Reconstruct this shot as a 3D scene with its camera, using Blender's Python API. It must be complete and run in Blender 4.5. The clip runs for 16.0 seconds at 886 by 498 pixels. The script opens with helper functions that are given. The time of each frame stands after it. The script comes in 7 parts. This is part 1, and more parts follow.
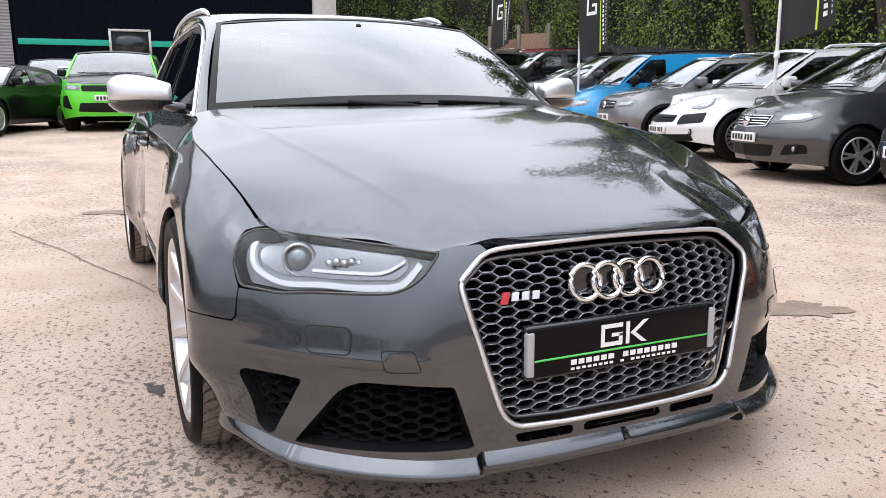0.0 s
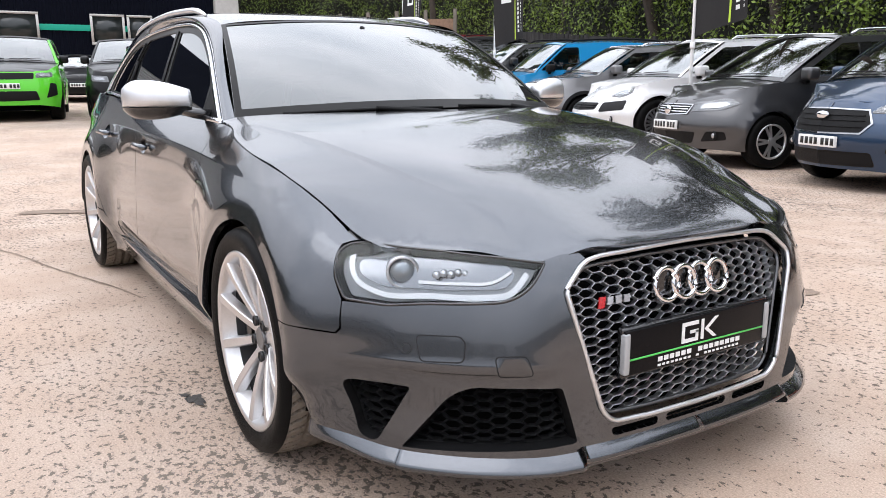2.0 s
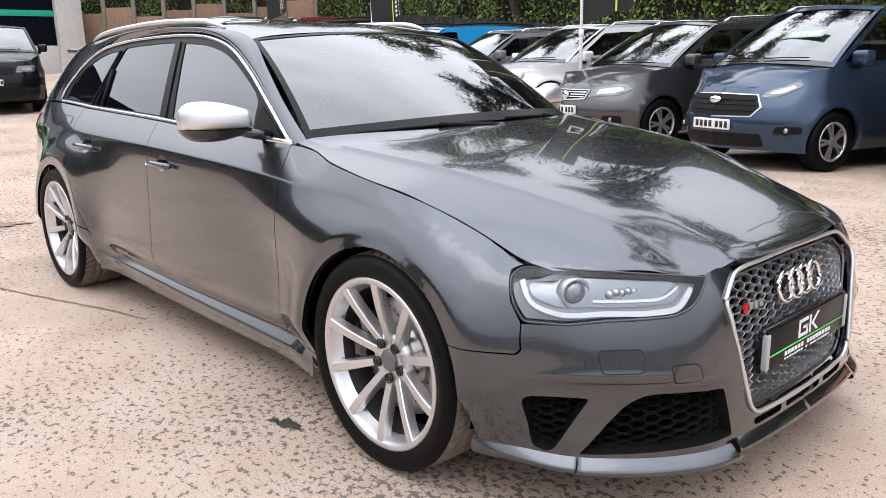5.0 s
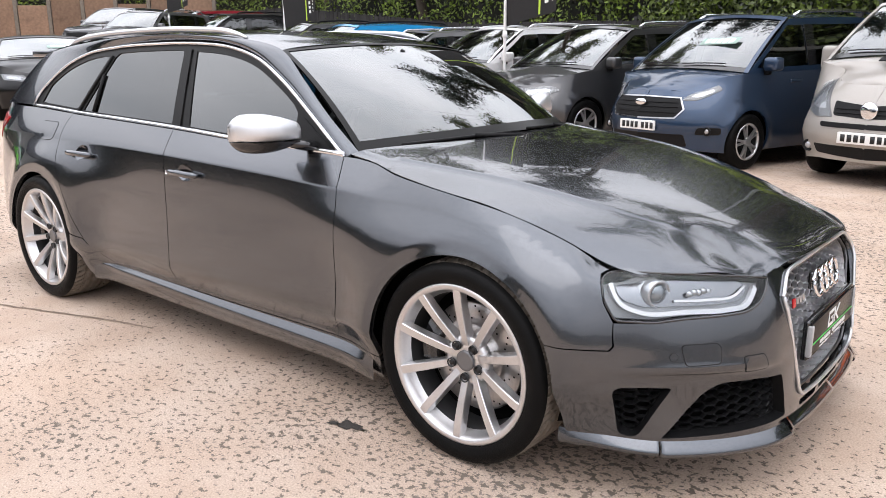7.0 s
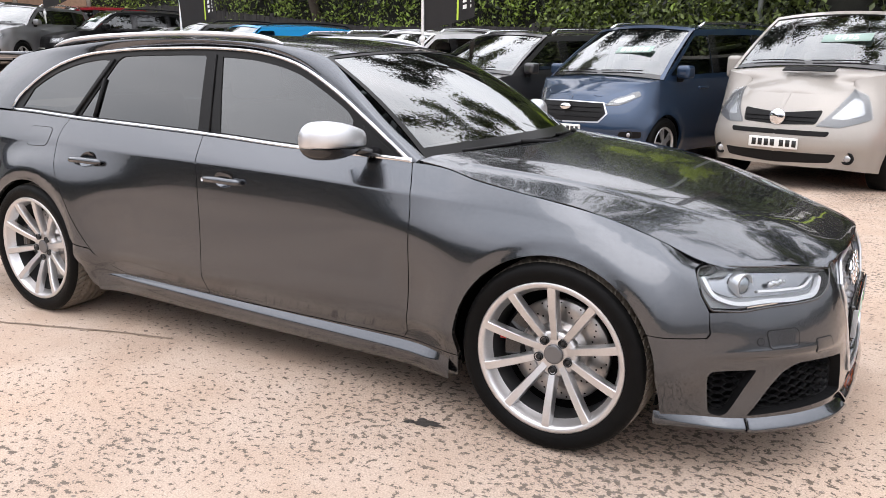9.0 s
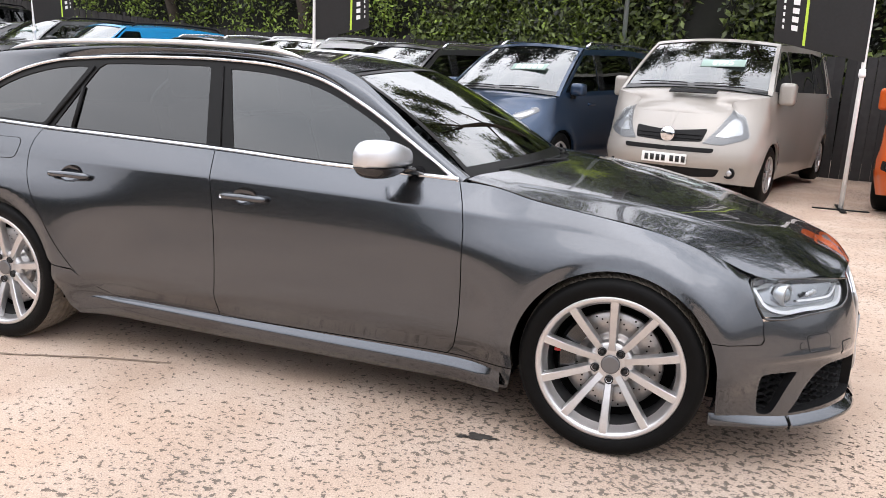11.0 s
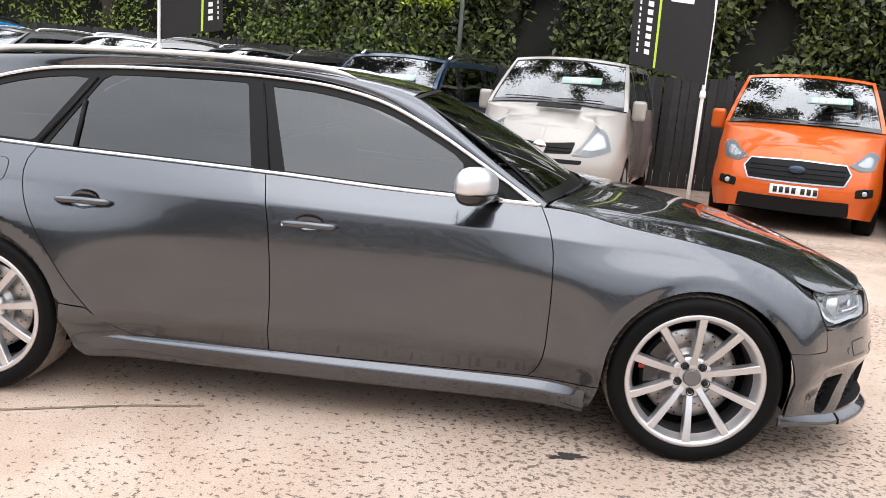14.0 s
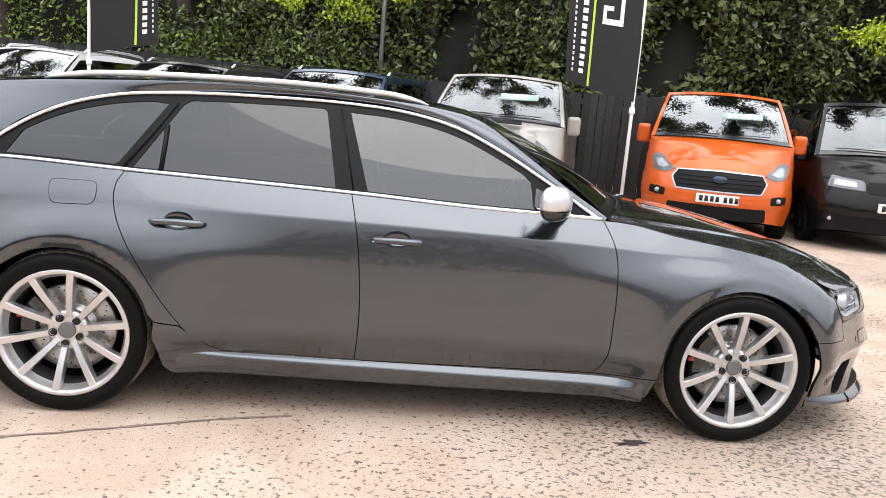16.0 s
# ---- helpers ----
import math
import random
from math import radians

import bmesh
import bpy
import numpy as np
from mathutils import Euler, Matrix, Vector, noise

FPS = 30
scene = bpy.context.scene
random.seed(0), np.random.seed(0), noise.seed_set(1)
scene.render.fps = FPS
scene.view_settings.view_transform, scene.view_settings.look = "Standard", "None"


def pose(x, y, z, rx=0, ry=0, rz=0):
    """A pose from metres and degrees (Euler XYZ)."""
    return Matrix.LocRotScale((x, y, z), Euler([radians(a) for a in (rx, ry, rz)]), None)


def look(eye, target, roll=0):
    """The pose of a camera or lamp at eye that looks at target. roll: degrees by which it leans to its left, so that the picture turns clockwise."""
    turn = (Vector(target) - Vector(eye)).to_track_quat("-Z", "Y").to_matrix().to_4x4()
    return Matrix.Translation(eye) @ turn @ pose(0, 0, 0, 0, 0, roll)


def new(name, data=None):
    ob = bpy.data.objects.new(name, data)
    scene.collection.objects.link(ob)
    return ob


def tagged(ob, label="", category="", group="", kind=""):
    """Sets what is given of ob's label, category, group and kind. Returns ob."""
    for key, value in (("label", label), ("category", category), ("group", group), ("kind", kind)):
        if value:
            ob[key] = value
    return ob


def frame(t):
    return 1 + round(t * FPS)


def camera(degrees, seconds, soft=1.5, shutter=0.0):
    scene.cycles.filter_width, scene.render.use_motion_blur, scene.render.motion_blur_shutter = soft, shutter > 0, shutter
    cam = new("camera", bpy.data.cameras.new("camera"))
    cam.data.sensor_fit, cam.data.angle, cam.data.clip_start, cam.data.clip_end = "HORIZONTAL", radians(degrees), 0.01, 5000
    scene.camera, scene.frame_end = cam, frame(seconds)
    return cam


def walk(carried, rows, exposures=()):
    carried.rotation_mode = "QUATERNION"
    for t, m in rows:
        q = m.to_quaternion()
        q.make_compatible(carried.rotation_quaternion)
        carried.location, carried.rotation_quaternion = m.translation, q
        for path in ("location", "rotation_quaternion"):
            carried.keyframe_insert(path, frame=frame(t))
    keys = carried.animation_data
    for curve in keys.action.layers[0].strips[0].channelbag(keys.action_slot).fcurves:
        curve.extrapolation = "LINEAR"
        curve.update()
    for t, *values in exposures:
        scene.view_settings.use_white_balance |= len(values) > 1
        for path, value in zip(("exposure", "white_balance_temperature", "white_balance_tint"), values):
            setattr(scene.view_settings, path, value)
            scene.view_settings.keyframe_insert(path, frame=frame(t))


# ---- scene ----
cam = camera(59.0, 16.0, soft=0.6)
PATH = [
    (0, (2.281, -1.109, 0.977), (0.493, -0.297, 0.599), -0.3),
    (0.5, (2.255, -1.227, 1.006), (0.5, -0.35, 0.618), -0.4),
    (1, (2.216, -1.358, 1.031), (0.495, -0.421, 0.629), -0.4),
    (1.5, (2.176, -1.483, 1.055), (0.487, -0.495, 0.644), -0.4),
    (2, (2.131, -1.547, 1.057), (0.467, -0.519, 0.638), -0.4),
    (2.5, (2.047, -1.639, 1.068), (0.409, -0.573, 0.643), -0.3),
    (3, (1.976, -1.719, 1.094), (0.37, -0.61, 0.661), -0.3),
    (3.5, (1.936, -1.815, 1.124), (0.368, -0.656, 0.681), -0.4),
    (4, (1.871, -1.978, 1.15), (0.344, -0.766, 0.7), -0.7),
    (6.5, (1.502, -2.513, 1.263), (0.219, -1.061, 0.767), -0.7),
    (7, (1.425, -2.689, 1.281), (0.191, -1.194, 0.792), -0.3),
    (7.5, (1.352, -2.861, 1.3), (0.167, -1.324, 0.815), 0.0),
    (8, (1.26, -2.961, 1.298), (0.134, -1.38, 0.815), 0.2),
    (8.5, (1.104, -3.062, 1.302), (0.046, -1.435, 0.817), 0.3),
    (11, (0.265, -3.542, 1.337), (-0.362, -1.698, 0.883), 2.6),
    (11.5, (0.124, -3.554, 1.339), (-0.414, -1.681, 0.891), 3.0),
    (12, (-0.067, -3.631, 1.341), (-0.509, -1.731, 0.9), 3.5),
    (12.5, (-0.289, -3.732, 1.36), (-0.638, -1.811, 0.927), 3.9),
    (13, (-0.464, -3.753, 1.345), (-0.727, -1.816, 0.92), 4.2),
    (13.5, (-0.674, -3.74, 1.349), (-0.855, -1.793, 0.932), 4.3),
    (14, (-0.835, -3.744, 1.352), (-0.939, -1.79, 0.939), 4.6),
    (14.5, (-1.031, -3.853, 1.357), (-1.06, -1.895, 0.951), 4.9),
    (15, (-1.247, -3.958, 1.37), (-1.2, -1.998, 0.976), 5.0),
    (15.5, (-1.396, -3.992, 1.357), (-1.282, -2.031, 0.978), 5.0),
    (16, (-1.596, -4.014, 1.355), (-1.422, -2.055, 0.991), 4.8),
]
walk(cam, [(t, look(eye, target, roll)) for t, eye, target, roll in PATH], exposures=[(0, 0.06, 6300, 13), (4, 0.08, 6300, 13), (8.5, 0.13, 6550, 14), (12.5, 0.20, 6500, 13), (16, 0.30, 6500, 11)])

# ---- light ----
SUN_EL, SUN_AZ = 62.0, 285.0
world = bpy.data.worlds.new("sky")
scene.world = world
world.use_nodes = True
wn, wl = world.node_tree.nodes, world.node_tree.links
wn.clear()
w_out = wn.new("ShaderNodeOutputWorld")
w_bg = wn.new("ShaderNodeBackground")
w_sky = wn.new("ShaderNodeTexSky")
w_sky.sky_type = "NISHITA"
w_sky.sun_disc = False
w_sky.sun_elevation, w_sky.sun_rotation = radians(SUN_EL), radians(90 - SUN_AZ)
w_co = wn.new("ShaderNodeTexCoord")
w_map = wn.new("ShaderNodeMapping")
w_map.inputs["Scale"].default_value = (1.0, 1.0, 2.6)
w_n = wn.new("ShaderNodeTexNoise")
w_n.inputs["Scale"].default_value, w_n.inputs["Detail"].default_value = 2.2, 3.0
w_n.inputs["Roughness"].default_value = 0.55
w_ramp = wn.new("ShaderNodeValToRGB")
w_ramp.color_ramp.elements[0].position, w_ramp.color_ramp.elements[1].position = 0.26, 0.76
w_ramp.color_ramp.elements[0].color = (14.0, 14.8, 15.8, 1)
w_ramp.color_ramp.elements[1].color = (21.5, 21.6, 22.2, 1)
w_mix = wn.new("ShaderNodeMix")
w_mix.data_type = "RGBA"
w_mix.inputs["Factor"].default_value = 0.92
wl.new(w_co.outputs["Generated"], w_map.inputs["Vector"])
wl.new(w_map.outputs["Vector"], w_n.inputs["Vector"])
wl.new(w_n.outputs["Fac"], w_ramp.inputs["Fac"])
wl.new(w_sky.outputs["Color"], w_mix.inputs["A"])
wl.new(w_ramp.outputs["Color"], w_mix.inputs["B"])
# an overcast sky is brightest overhead
w_sep = wn.new("ShaderNodeSeparateXYZ")
w_grad = wn.new("ShaderNodeMapRange")
w_grad.inputs["To Min"].default_value, w_grad.inputs["To Max"].default_value = 0.5, 2.3
w_mul = wn.new("ShaderNodeVectorMath")
w_mul.operation = "SCALE"
wl.new(w_co.outputs["Generated"], w_sep.inputs["Vector"])
wl.new(w_sep.outputs["Z"], w_grad.inputs["Value"])
wl.new(w_mix.outputs["Result"], w_mul.inputs[0])
wl.new(w_grad.outputs["Result"], w_mul.inputs["Scale"])
wl.new(w_mul.outputs["Vector"], w_bg.inputs["Color"])
wl.new(w_bg.outputs["Background"], w_out.inputs["Surface"])
w_bg.inputs["Strength"].default_value = 0.073
sun_data = bpy.data.lights.new("sun", "SUN")
sun_data.energy, sun_data.angle, sun_data.color = 0.5, radians(46), (1.0, 0.96, 0.90)
sun = new("sun", sun_data)
sun.matrix_world = look((0, 0, 0), (-math.cos(radians(SUN_EL)) * math.cos(radians(SUN_AZ)), -math.cos(radians(SUN_EL)) * math.sin(radians(SUN_AZ)), -math.sin(radians(SUN_EL))))


# ---- materials ----
def mat(name, color, rough=0.5, metal=0.0, coat=0.0, grain=0.0, grain_scale=30.0, bump=0.0, bump_scale=80.0, spec=0.5, vary=0.0, aniso_dirt=0.0):
    """A procedural surface: base colour with variation at two scales, and fine relief."""
    m = bpy.data.materials.new(name)
    m.use_nodes = True
    nt = m.node_tree
    b = nt.nodes["Principled BSDF"]
    b.inputs["Base Color"].default_value = (*color, 1)
    b.inputs["Roughness"].default_value = rough
    b.inputs["Metallic"].default_value = metal
    b.inputs["Coat Weight"].default_value = coat
    b.inputs["Coat Roughness"].default_value = 0.03
    b.inputs["Specular IOR Level"].default_value = spec
    co = nt.nodes.new("ShaderNodeTexCoord")
    if grain or vary:
        n1 = nt.nodes.new("ShaderNodeTexNoise")
        n1.inputs["Scale"].default_value, n1.inputs["Detail"].default_value = grain_scale, 6.0
        n2 = nt.nodes.new("ShaderNodeTexNoise")
        n2.inputs["Scale"].default_value, n2.inputs["Detail"].default_value = grain_scale / 12, 3.0
        nt.links.new(co.outputs["Object"], n1.inputs["Vector"])
        nt.links.new(co.outputs["Object"], n2.inputs["Vector"])
        add = nt.nodes.new("ShaderNodeMath")
        add.operation = "ADD"
        nt.links.new(n1.outputs["Fac"], add.inputs[0])
        nt.links.new(n2.outputs["Fac"], add.inputs[1])
        rng = nt.nodes.new("ShaderNodeMapRange")
        rng.inputs["From Min"].default_value, rng.inputs["From Max"].default_value = 0.6, 1.4
        rng.inputs["To Min"].default_value, rng.inputs["To Max"].default_value = 1 - grain, 1 + grain
        nt.links.new(add.outputs[0], rng.inputs["Value"])
        mul = nt.nodes.new("ShaderNodeVectorMath")
        mul.operation = "SCALE"
        mul.inputs[0].default_value = color
        nt.links.new(rng.outputs["Result"], mul.inputs["Scale"])
        last = mul.outputs["Vector"]
        if vary:
            info = nt.nodes.new("ShaderNodeObjectInfo")
            isl = nt.nodes.new("ShaderNodeNewGeometry")
            s = nt.nodes.new("ShaderNodeMath")
            s.operation = "ADD"
            nt.links.new(info.outputs["Random"], s.inputs[0])
            nt.links.new(isl.outputs["Random Per Island"], s.inputs[1])
            f = nt.nodes.new("ShaderNodeMath")
            f.operation = "FRACT"
            nt.links.new(s.outputs[0], f.inputs[0])
            r2 = nt.nodes.new("ShaderNodeMapRange")
            r2.inputs["To Min"].default_value, r2.inputs["To Max"].default_value = 1 - vary, 1 + vary
            nt.links.new(f.outputs[0], r2.inputs["Value"])
            m2 = nt.nodes.new("ShaderNodeVectorMath")
            m2.operation = "SCALE"
            nt.links.new(last, m2.inputs[0])
            nt.links.new(r2.outputs["Result"], m2.inputs["Scale"])
            last = m2.outputs["Vector"]
        nt.links.new(last, b.inputs["Base Color"])
    if bump:
        n3 = nt.nodes.new("ShaderNodeTexNoise")
        n3.inputs["Scale"].default_value, n3.inputs["Detail"].default_value = bump_scale, 4.0
        nt.links.new(co.outputs["Object"], n3.inputs["Vector"])
        bp = nt.nodes.new("ShaderNodeBump")
        bp.inputs["Strength"].default_value, bp.inputs["Distance"].default_value = bump, 0.01
        nt.links.new(n3.outputs["Fac"], bp.inputs["Height"])
        nt.links.new(bp.outputs["Normal"], b.inputs["Normal"])
    return m


def paint(name, color, metal=0.0, rough=0.4, coat=1.0):
    """Car paint under clear coat, with fine metal flake and a faint film of dust."""
    m = mat(name, color, rough=rough, metal=metal, coat=coat, grain=0.06, grain_scale=900.0, spec=0.1)
    return m


def glass(name, tint=(0.55, 0.62, 0.60), gloss=0.0):
    """A pane: see-through and tinted, mirror-like by Fresnel."""
    m = bpy.data.materials.new(name)
    m.use_nodes = True
    nt = m.node_tree
    nt.nodes.clear()
    out = nt.nodes.new("ShaderNodeOutputMaterial")
    mix = nt.nodes.new("ShaderNodeMixShader")
    tr = nt.nodes.new("ShaderNodeBsdfTransparent")
    gl = nt.nodes.new("ShaderNodeBsdfGlossy")
    fr = nt.nodes.new("ShaderNodeLayerWeight")
    fr.inputs["Blend"].default_value = 0.5
    pw = nt.nodes.new("ShaderNodeMath")
    pw.operation = "POWER"
    pw.inputs[1].default_value = 4.0 - 4 * gloss
    ma = nt.nodes.new("ShaderNodeMath")
    ma.operation = "MULTIPLY_ADD"
    ma.inputs[1].default_value, ma.inputs[2].default_value = 0.9, 0.035 + 0.2 * gloss
    nt.links.new(fr.outputs["Facing"], pw.inputs[0])
    nt.links.new(pw.outputs[0], ma.inputs[0])
    tr.inputs["Color"].default_value = (*tint, 1)
    gl.inputs["Roughness"].default_value = 0.015
    gl.inputs["Color"].default_value = (0.95, 0.97, 0.97, 1)
    nt.links.new(ma.outputs[0], mix.inputs["Fac"])
    nt.links.new(tr.outputs["BSDF"], mix.inputs[1])
    nt.links.new(gl.outputs["BSDF"], mix.inputs[2])
    nt.links.new(mix.outputs["Shader"], out.inputs["Surface"])
    return m


M_GREY = paint("dark_grey_metallic_paint", (0.091, 0.098, 0.109), metal=0.95, rough=0.21)
M_BLACK = mat("black_plastic", (0.006, 0.006, 0.0065), rough=0.55, spec=0.2, grain=0.15, grain_scale=60, bump=0.15, bump_scale=600)
M_GLOSSBLACK = mat("gloss_black_trim", (0.012, 0.012, 0.013), rough=0.12, coat=0.6)
# near-black stand-in for the shade inside openings, wheel wells and under bodies
M_DARK = mat("shade_black_void", (0.003, 0.003, 0.003), rough=0.95, spec=0.03, grain=0.2)
M_CHROME = mat("satin_aluminium_trim", (0.80, 0.81, 0.83), rough=0.22, metal=1.0, grain=0.05, grain_scale=200)
M_MIRRORCHROME = mat("bright_chrome", (0.85, 0.86, 0.88), rough=0.06, metal=1.0)
M_SATIN = mat("brushed_aluminium_cap", (0.74, 0.75, 0.77), rough=0.42, metal=1.0, grain=0.06, grain_scale=300)
M_PILLAR = mat("satin_black_pillar", (0.008, 0.008, 0.008), rough=0.3, grain=0.1, spec=0.15)
M_RIM = mat("machined_silver_alloy", (0.66, 0.655, 0.66), rough=0.34, metal=0.9, grain=0.06, grain_scale=120)
M_TYRE = mat("tyre_rubber", (0.0045, 0.0045, 0.0045), rough=0.48, spec=0.09, grain=0.25, grain_scale=40, bump=0.25, bump_scale=300)
M_TREAD = mat("dusty_tyre_tread", (0.17, 0.145, 0.12), rough=0.85, spec=0.15, grain=0.4, grain_scale=25, bump=0.3, bump_scale=200)
M_DISC = mat("brake_disc_steel", (0.50, 0.48, 0.47), rough=0.35, metal=0.9, grain=0.15, grain_scale=90)
M_GLASS = glass("clear_glass", (0.105, 0.125, 0.12), 0.34)
M_SIDEGLASS = glass("green_side_glass", (0.085, 0.105, 0.10), 0.36)
M_TINT = glass("tinted_privacy_glass", (0.045, 0.053, 0.055), 0.24)
M_LENS = glass("lamp_lens", (0.93, 0.95, 0.96))
M_RED = mat("red_plastic", (0.45, 0.012, 0.015), rough=0.25, coat=0.5)
M_WHITE = mat("white_plastic", (0.80, 0.80, 0.80), rough=0.4, grain=0.04)
M_PLATE = mat("plate_white", (0.78, 0.78, 0.76), rough=0.35, grain=0.04)
M_INK = mat("black_ink", (0.012, 0.012, 0.012), rough=0.5)
M_GREEN = mat("green_stripe", (0.10, 0.62, 0.12), rough=0.4)
M_LAMPWHITE = mat("lamp_reflector", (0.46, 0.47, 0.49), rough=0.28, metal=0.75)
M_LAMPSHELF = mat("lamp_shelf", (0.26, 0.265, 0.28), rough=0.18, metal=0.9)
M_AMBER = mat("amber_lamp", (0.75, 0.25, 0.03), rough=0.25)
M_LAMPBASE = mat("lamp_base", (0.30, 0.31, 0.32), rough=0.35, metal=0.1)
M_GUIDE = mat("light_guide", (0.66, 0.67, 0.69), rough=0.2, spec=0.8)
M_PROJ = mat("projector_glass", (0.20, 0.22, 0.24), rough=0.04, metal=0.6, coat=1.0)
M_PLATEBLACK = mat("plate_black", (0.004, 0.004, 0.005), rough=0.25, spec=0.12)
M_LENSPLASTIC = mat("clear_clip_plastic", (0.35, 0.36, 0.37), rough=0.1, spec=0.8)
M_LEATHER = mat("black_leather", (0.02, 0.02, 0.021), rough=0.55, grain=0.2, bump=0.2)
M_DASH = mat("dark_dashboard", (0.035, 0.036, 0.038), rough=0.7, grain=0.2, bump=0.2)
M_CLADDING = mat("black_metal_cladding", (0.004, 0.005, 0.010), rough=0.6, spec=0.04, grain=0.2, grain_scale=4)
M_TEAL = mat("teal_band_paint", (0.005, 0.36, 0.24), rough=0.5, grain=0.06)
M_CONCRETE = mat("pale_render", (0.52, 0.51, 0.49), rough=0.9, grain=0.15, grain_scale=6, bump=0.3)
M_FENCE = mat("weathered_dark_fence_wood", (0.030, 0.028, 0.028), rough=0.85, grain=0.4, grain_scale=8, bump=0.4, bump_scale=40, vary=0.35)
M_POST = mat("grey_weathered_wood", (0.20, 0.17, 0.14), rough=0.9, grain=0.3, grain_scale=10, bump=0.3)
M_BRICK = mat("brown_fence_panel", (0.24, 0.15, 0.10), rough=0.9, grain=0.35, grain_scale=10, bump=0.4, vary=0.2)
M_FLAG = mat("black_flag_cloth", (0.013, 0.0125, 0.013), rough=0.8, grain=0.2, bump=0.2, bump_scale=900)
M_POLE = mat("white_pole", (0.78, 0.78, 0.77), rough=0.4, grain=0.06)
M_BARK = mat("dark_bark", (0.055, 0.042, 0.032), rough=0.95, grain=0.4, grain_scale=14, bump=0.8, bump_scale=30)


def leaf_mat(name, color, vary, spec=0.4, rough=0.45):
    m = mat(name, color, rough=rough, grain=0.25, grain_scale=3.0, vary=vary, spec=spec)
    return m


M_LEAF = leaf_mat("laurel_leaves", (0.080, 0.104, 0.026), 0.95)
M_LEAF2 = leaf_mat("bright_bush_leaves", (0.17, 0.24, 0.035), 0.6)
# darkened leaf green: shade deep in the foliage is put into the colour
M_LEAF3 = leaf_mat("shade_dark_ivy_leaves", (0.012, 0.019, 0.006), 0.8)
M_SPRIG = leaf_mat("young_yellow_leaves", (0.34, 0.44, 0.02), 0.4)
M_POST2 = mat("galvanised_post", (0.36, 0.38, 0.37), rough=0.5, metal=0.5, grain=0.1)
# soil coloured near-black, so gaps in the hedge read as deep shade
M_SOIL_SHADE = mat("shade_dark_soil_bank", (0.008, 0.008, 0.005), rough=1.0, grain=0.5, grain_scale=3, bump=0.6, bump_scale=8)


# ---- mesh tools ----
def link(name, mesh, material, parent=None, label=""):
    ob = new(name, mesh)
    if material:
        mesh.materials.append(material)
    if parent:
        ob.parent = parent
    if label:
        ob["label"] = label
    return ob


def raw(name, verts, faces, material, parent=None, label="", smooth=True, normals=None):
    me = bpy.data.meshes.new(name)
    me.from_pydata([tuple(map(float, v)) for v in verts], [], faces)
    if smooth:
        me.polygons.foreach_set("use_smooth", [True] * len(me.polygons))
    if normals is not None:
        me.normals_split_custom_set_from_vertices([tuple(map(float, n)) for n in normals])
    me.update()
    return link(name, me, material, parent, label)


def part(name, bm, material, parent=None, label="", smooth=True):
    me = bpy.data.meshes.new(name)
    bm.to_mesh(me)
    bm.free()
    if smooth:
        me.polygons.foreach_set("use_smooth", [True] * len(me.polygons))
    return link(name, me, material, parent, label)


def thing(name, label, category, group="", kind="", at=None):
    ob = tagged(new(name), label, category, group, kind)
    ob.empty_display_size = 0.1
    if at is not None:
        ob.matrix_basis = at
    return ob


def box_bm(x0, x1, y0, y1, z0, z1, bevel=0.0, seg=2, bm=None):
    bm = bm or bmesh.new()
    made = bmesh.ops.create_cube(bm, size=1.0)["verts"]
    for v in made:
        v.co = Vector(((x0 + x1) / 2 + v.co.x * (x1 - x0), (y0 + y1) / 2 + v.co.y * (y1 - y0), (z0 + z1) / 2 + v.co.z * (z1 - z0)))
    if bevel:
        edges = list({e for v in made for e in v.link_edges})
        bmesh.ops.bevel(bm, geom=edges, offset=bevel, segments=seg, affect="EDGES", profile=0.6)
    return bm


def tube(points, radius, n=8, closed=False, flat=1.0):
    """Vertices and faces of a round bar along points. flat squeezes it along z."""
    P = [Vector(p) for p in points]
    N = len(P)
    V, F = [], []
    radii = radius if hasattr(radius, "__len__") else [radius] * N
    for i, p in enumerate(P):
        a = P[(i - 1) % N] if (closed or i > 0) else P[i]
        b = P[(i + 1) % N] if (closed or i < N - 1) else P[i]
        d = (b - a).normalized()
        up = Vector((0, 0, 1)) if abs(d.z) < 0.9 else Vector((0, 1, 0))
        s = d.cross(up).normalized()
        u = s.cross(d)
        for k in range(n):
            t = 2 * math.pi * k / n
            V.append(p + s * math.cos(t) * radii[i] + u * math.sin(t) * radii[i] * flat)
    for i in range(N if closed else N - 1):
        j = (i + 1) % N
        for k in range(n):
            F.append((i * n + k, i * n + (k + 1) % n, j * n + (k + 1) % n, j * n + k))
    if not closed:
        F.append(tuple(range(n - 1, -1, -1)))
        F.append(tuple((N - 1) * n + k for k in range(n)))
    return V, F


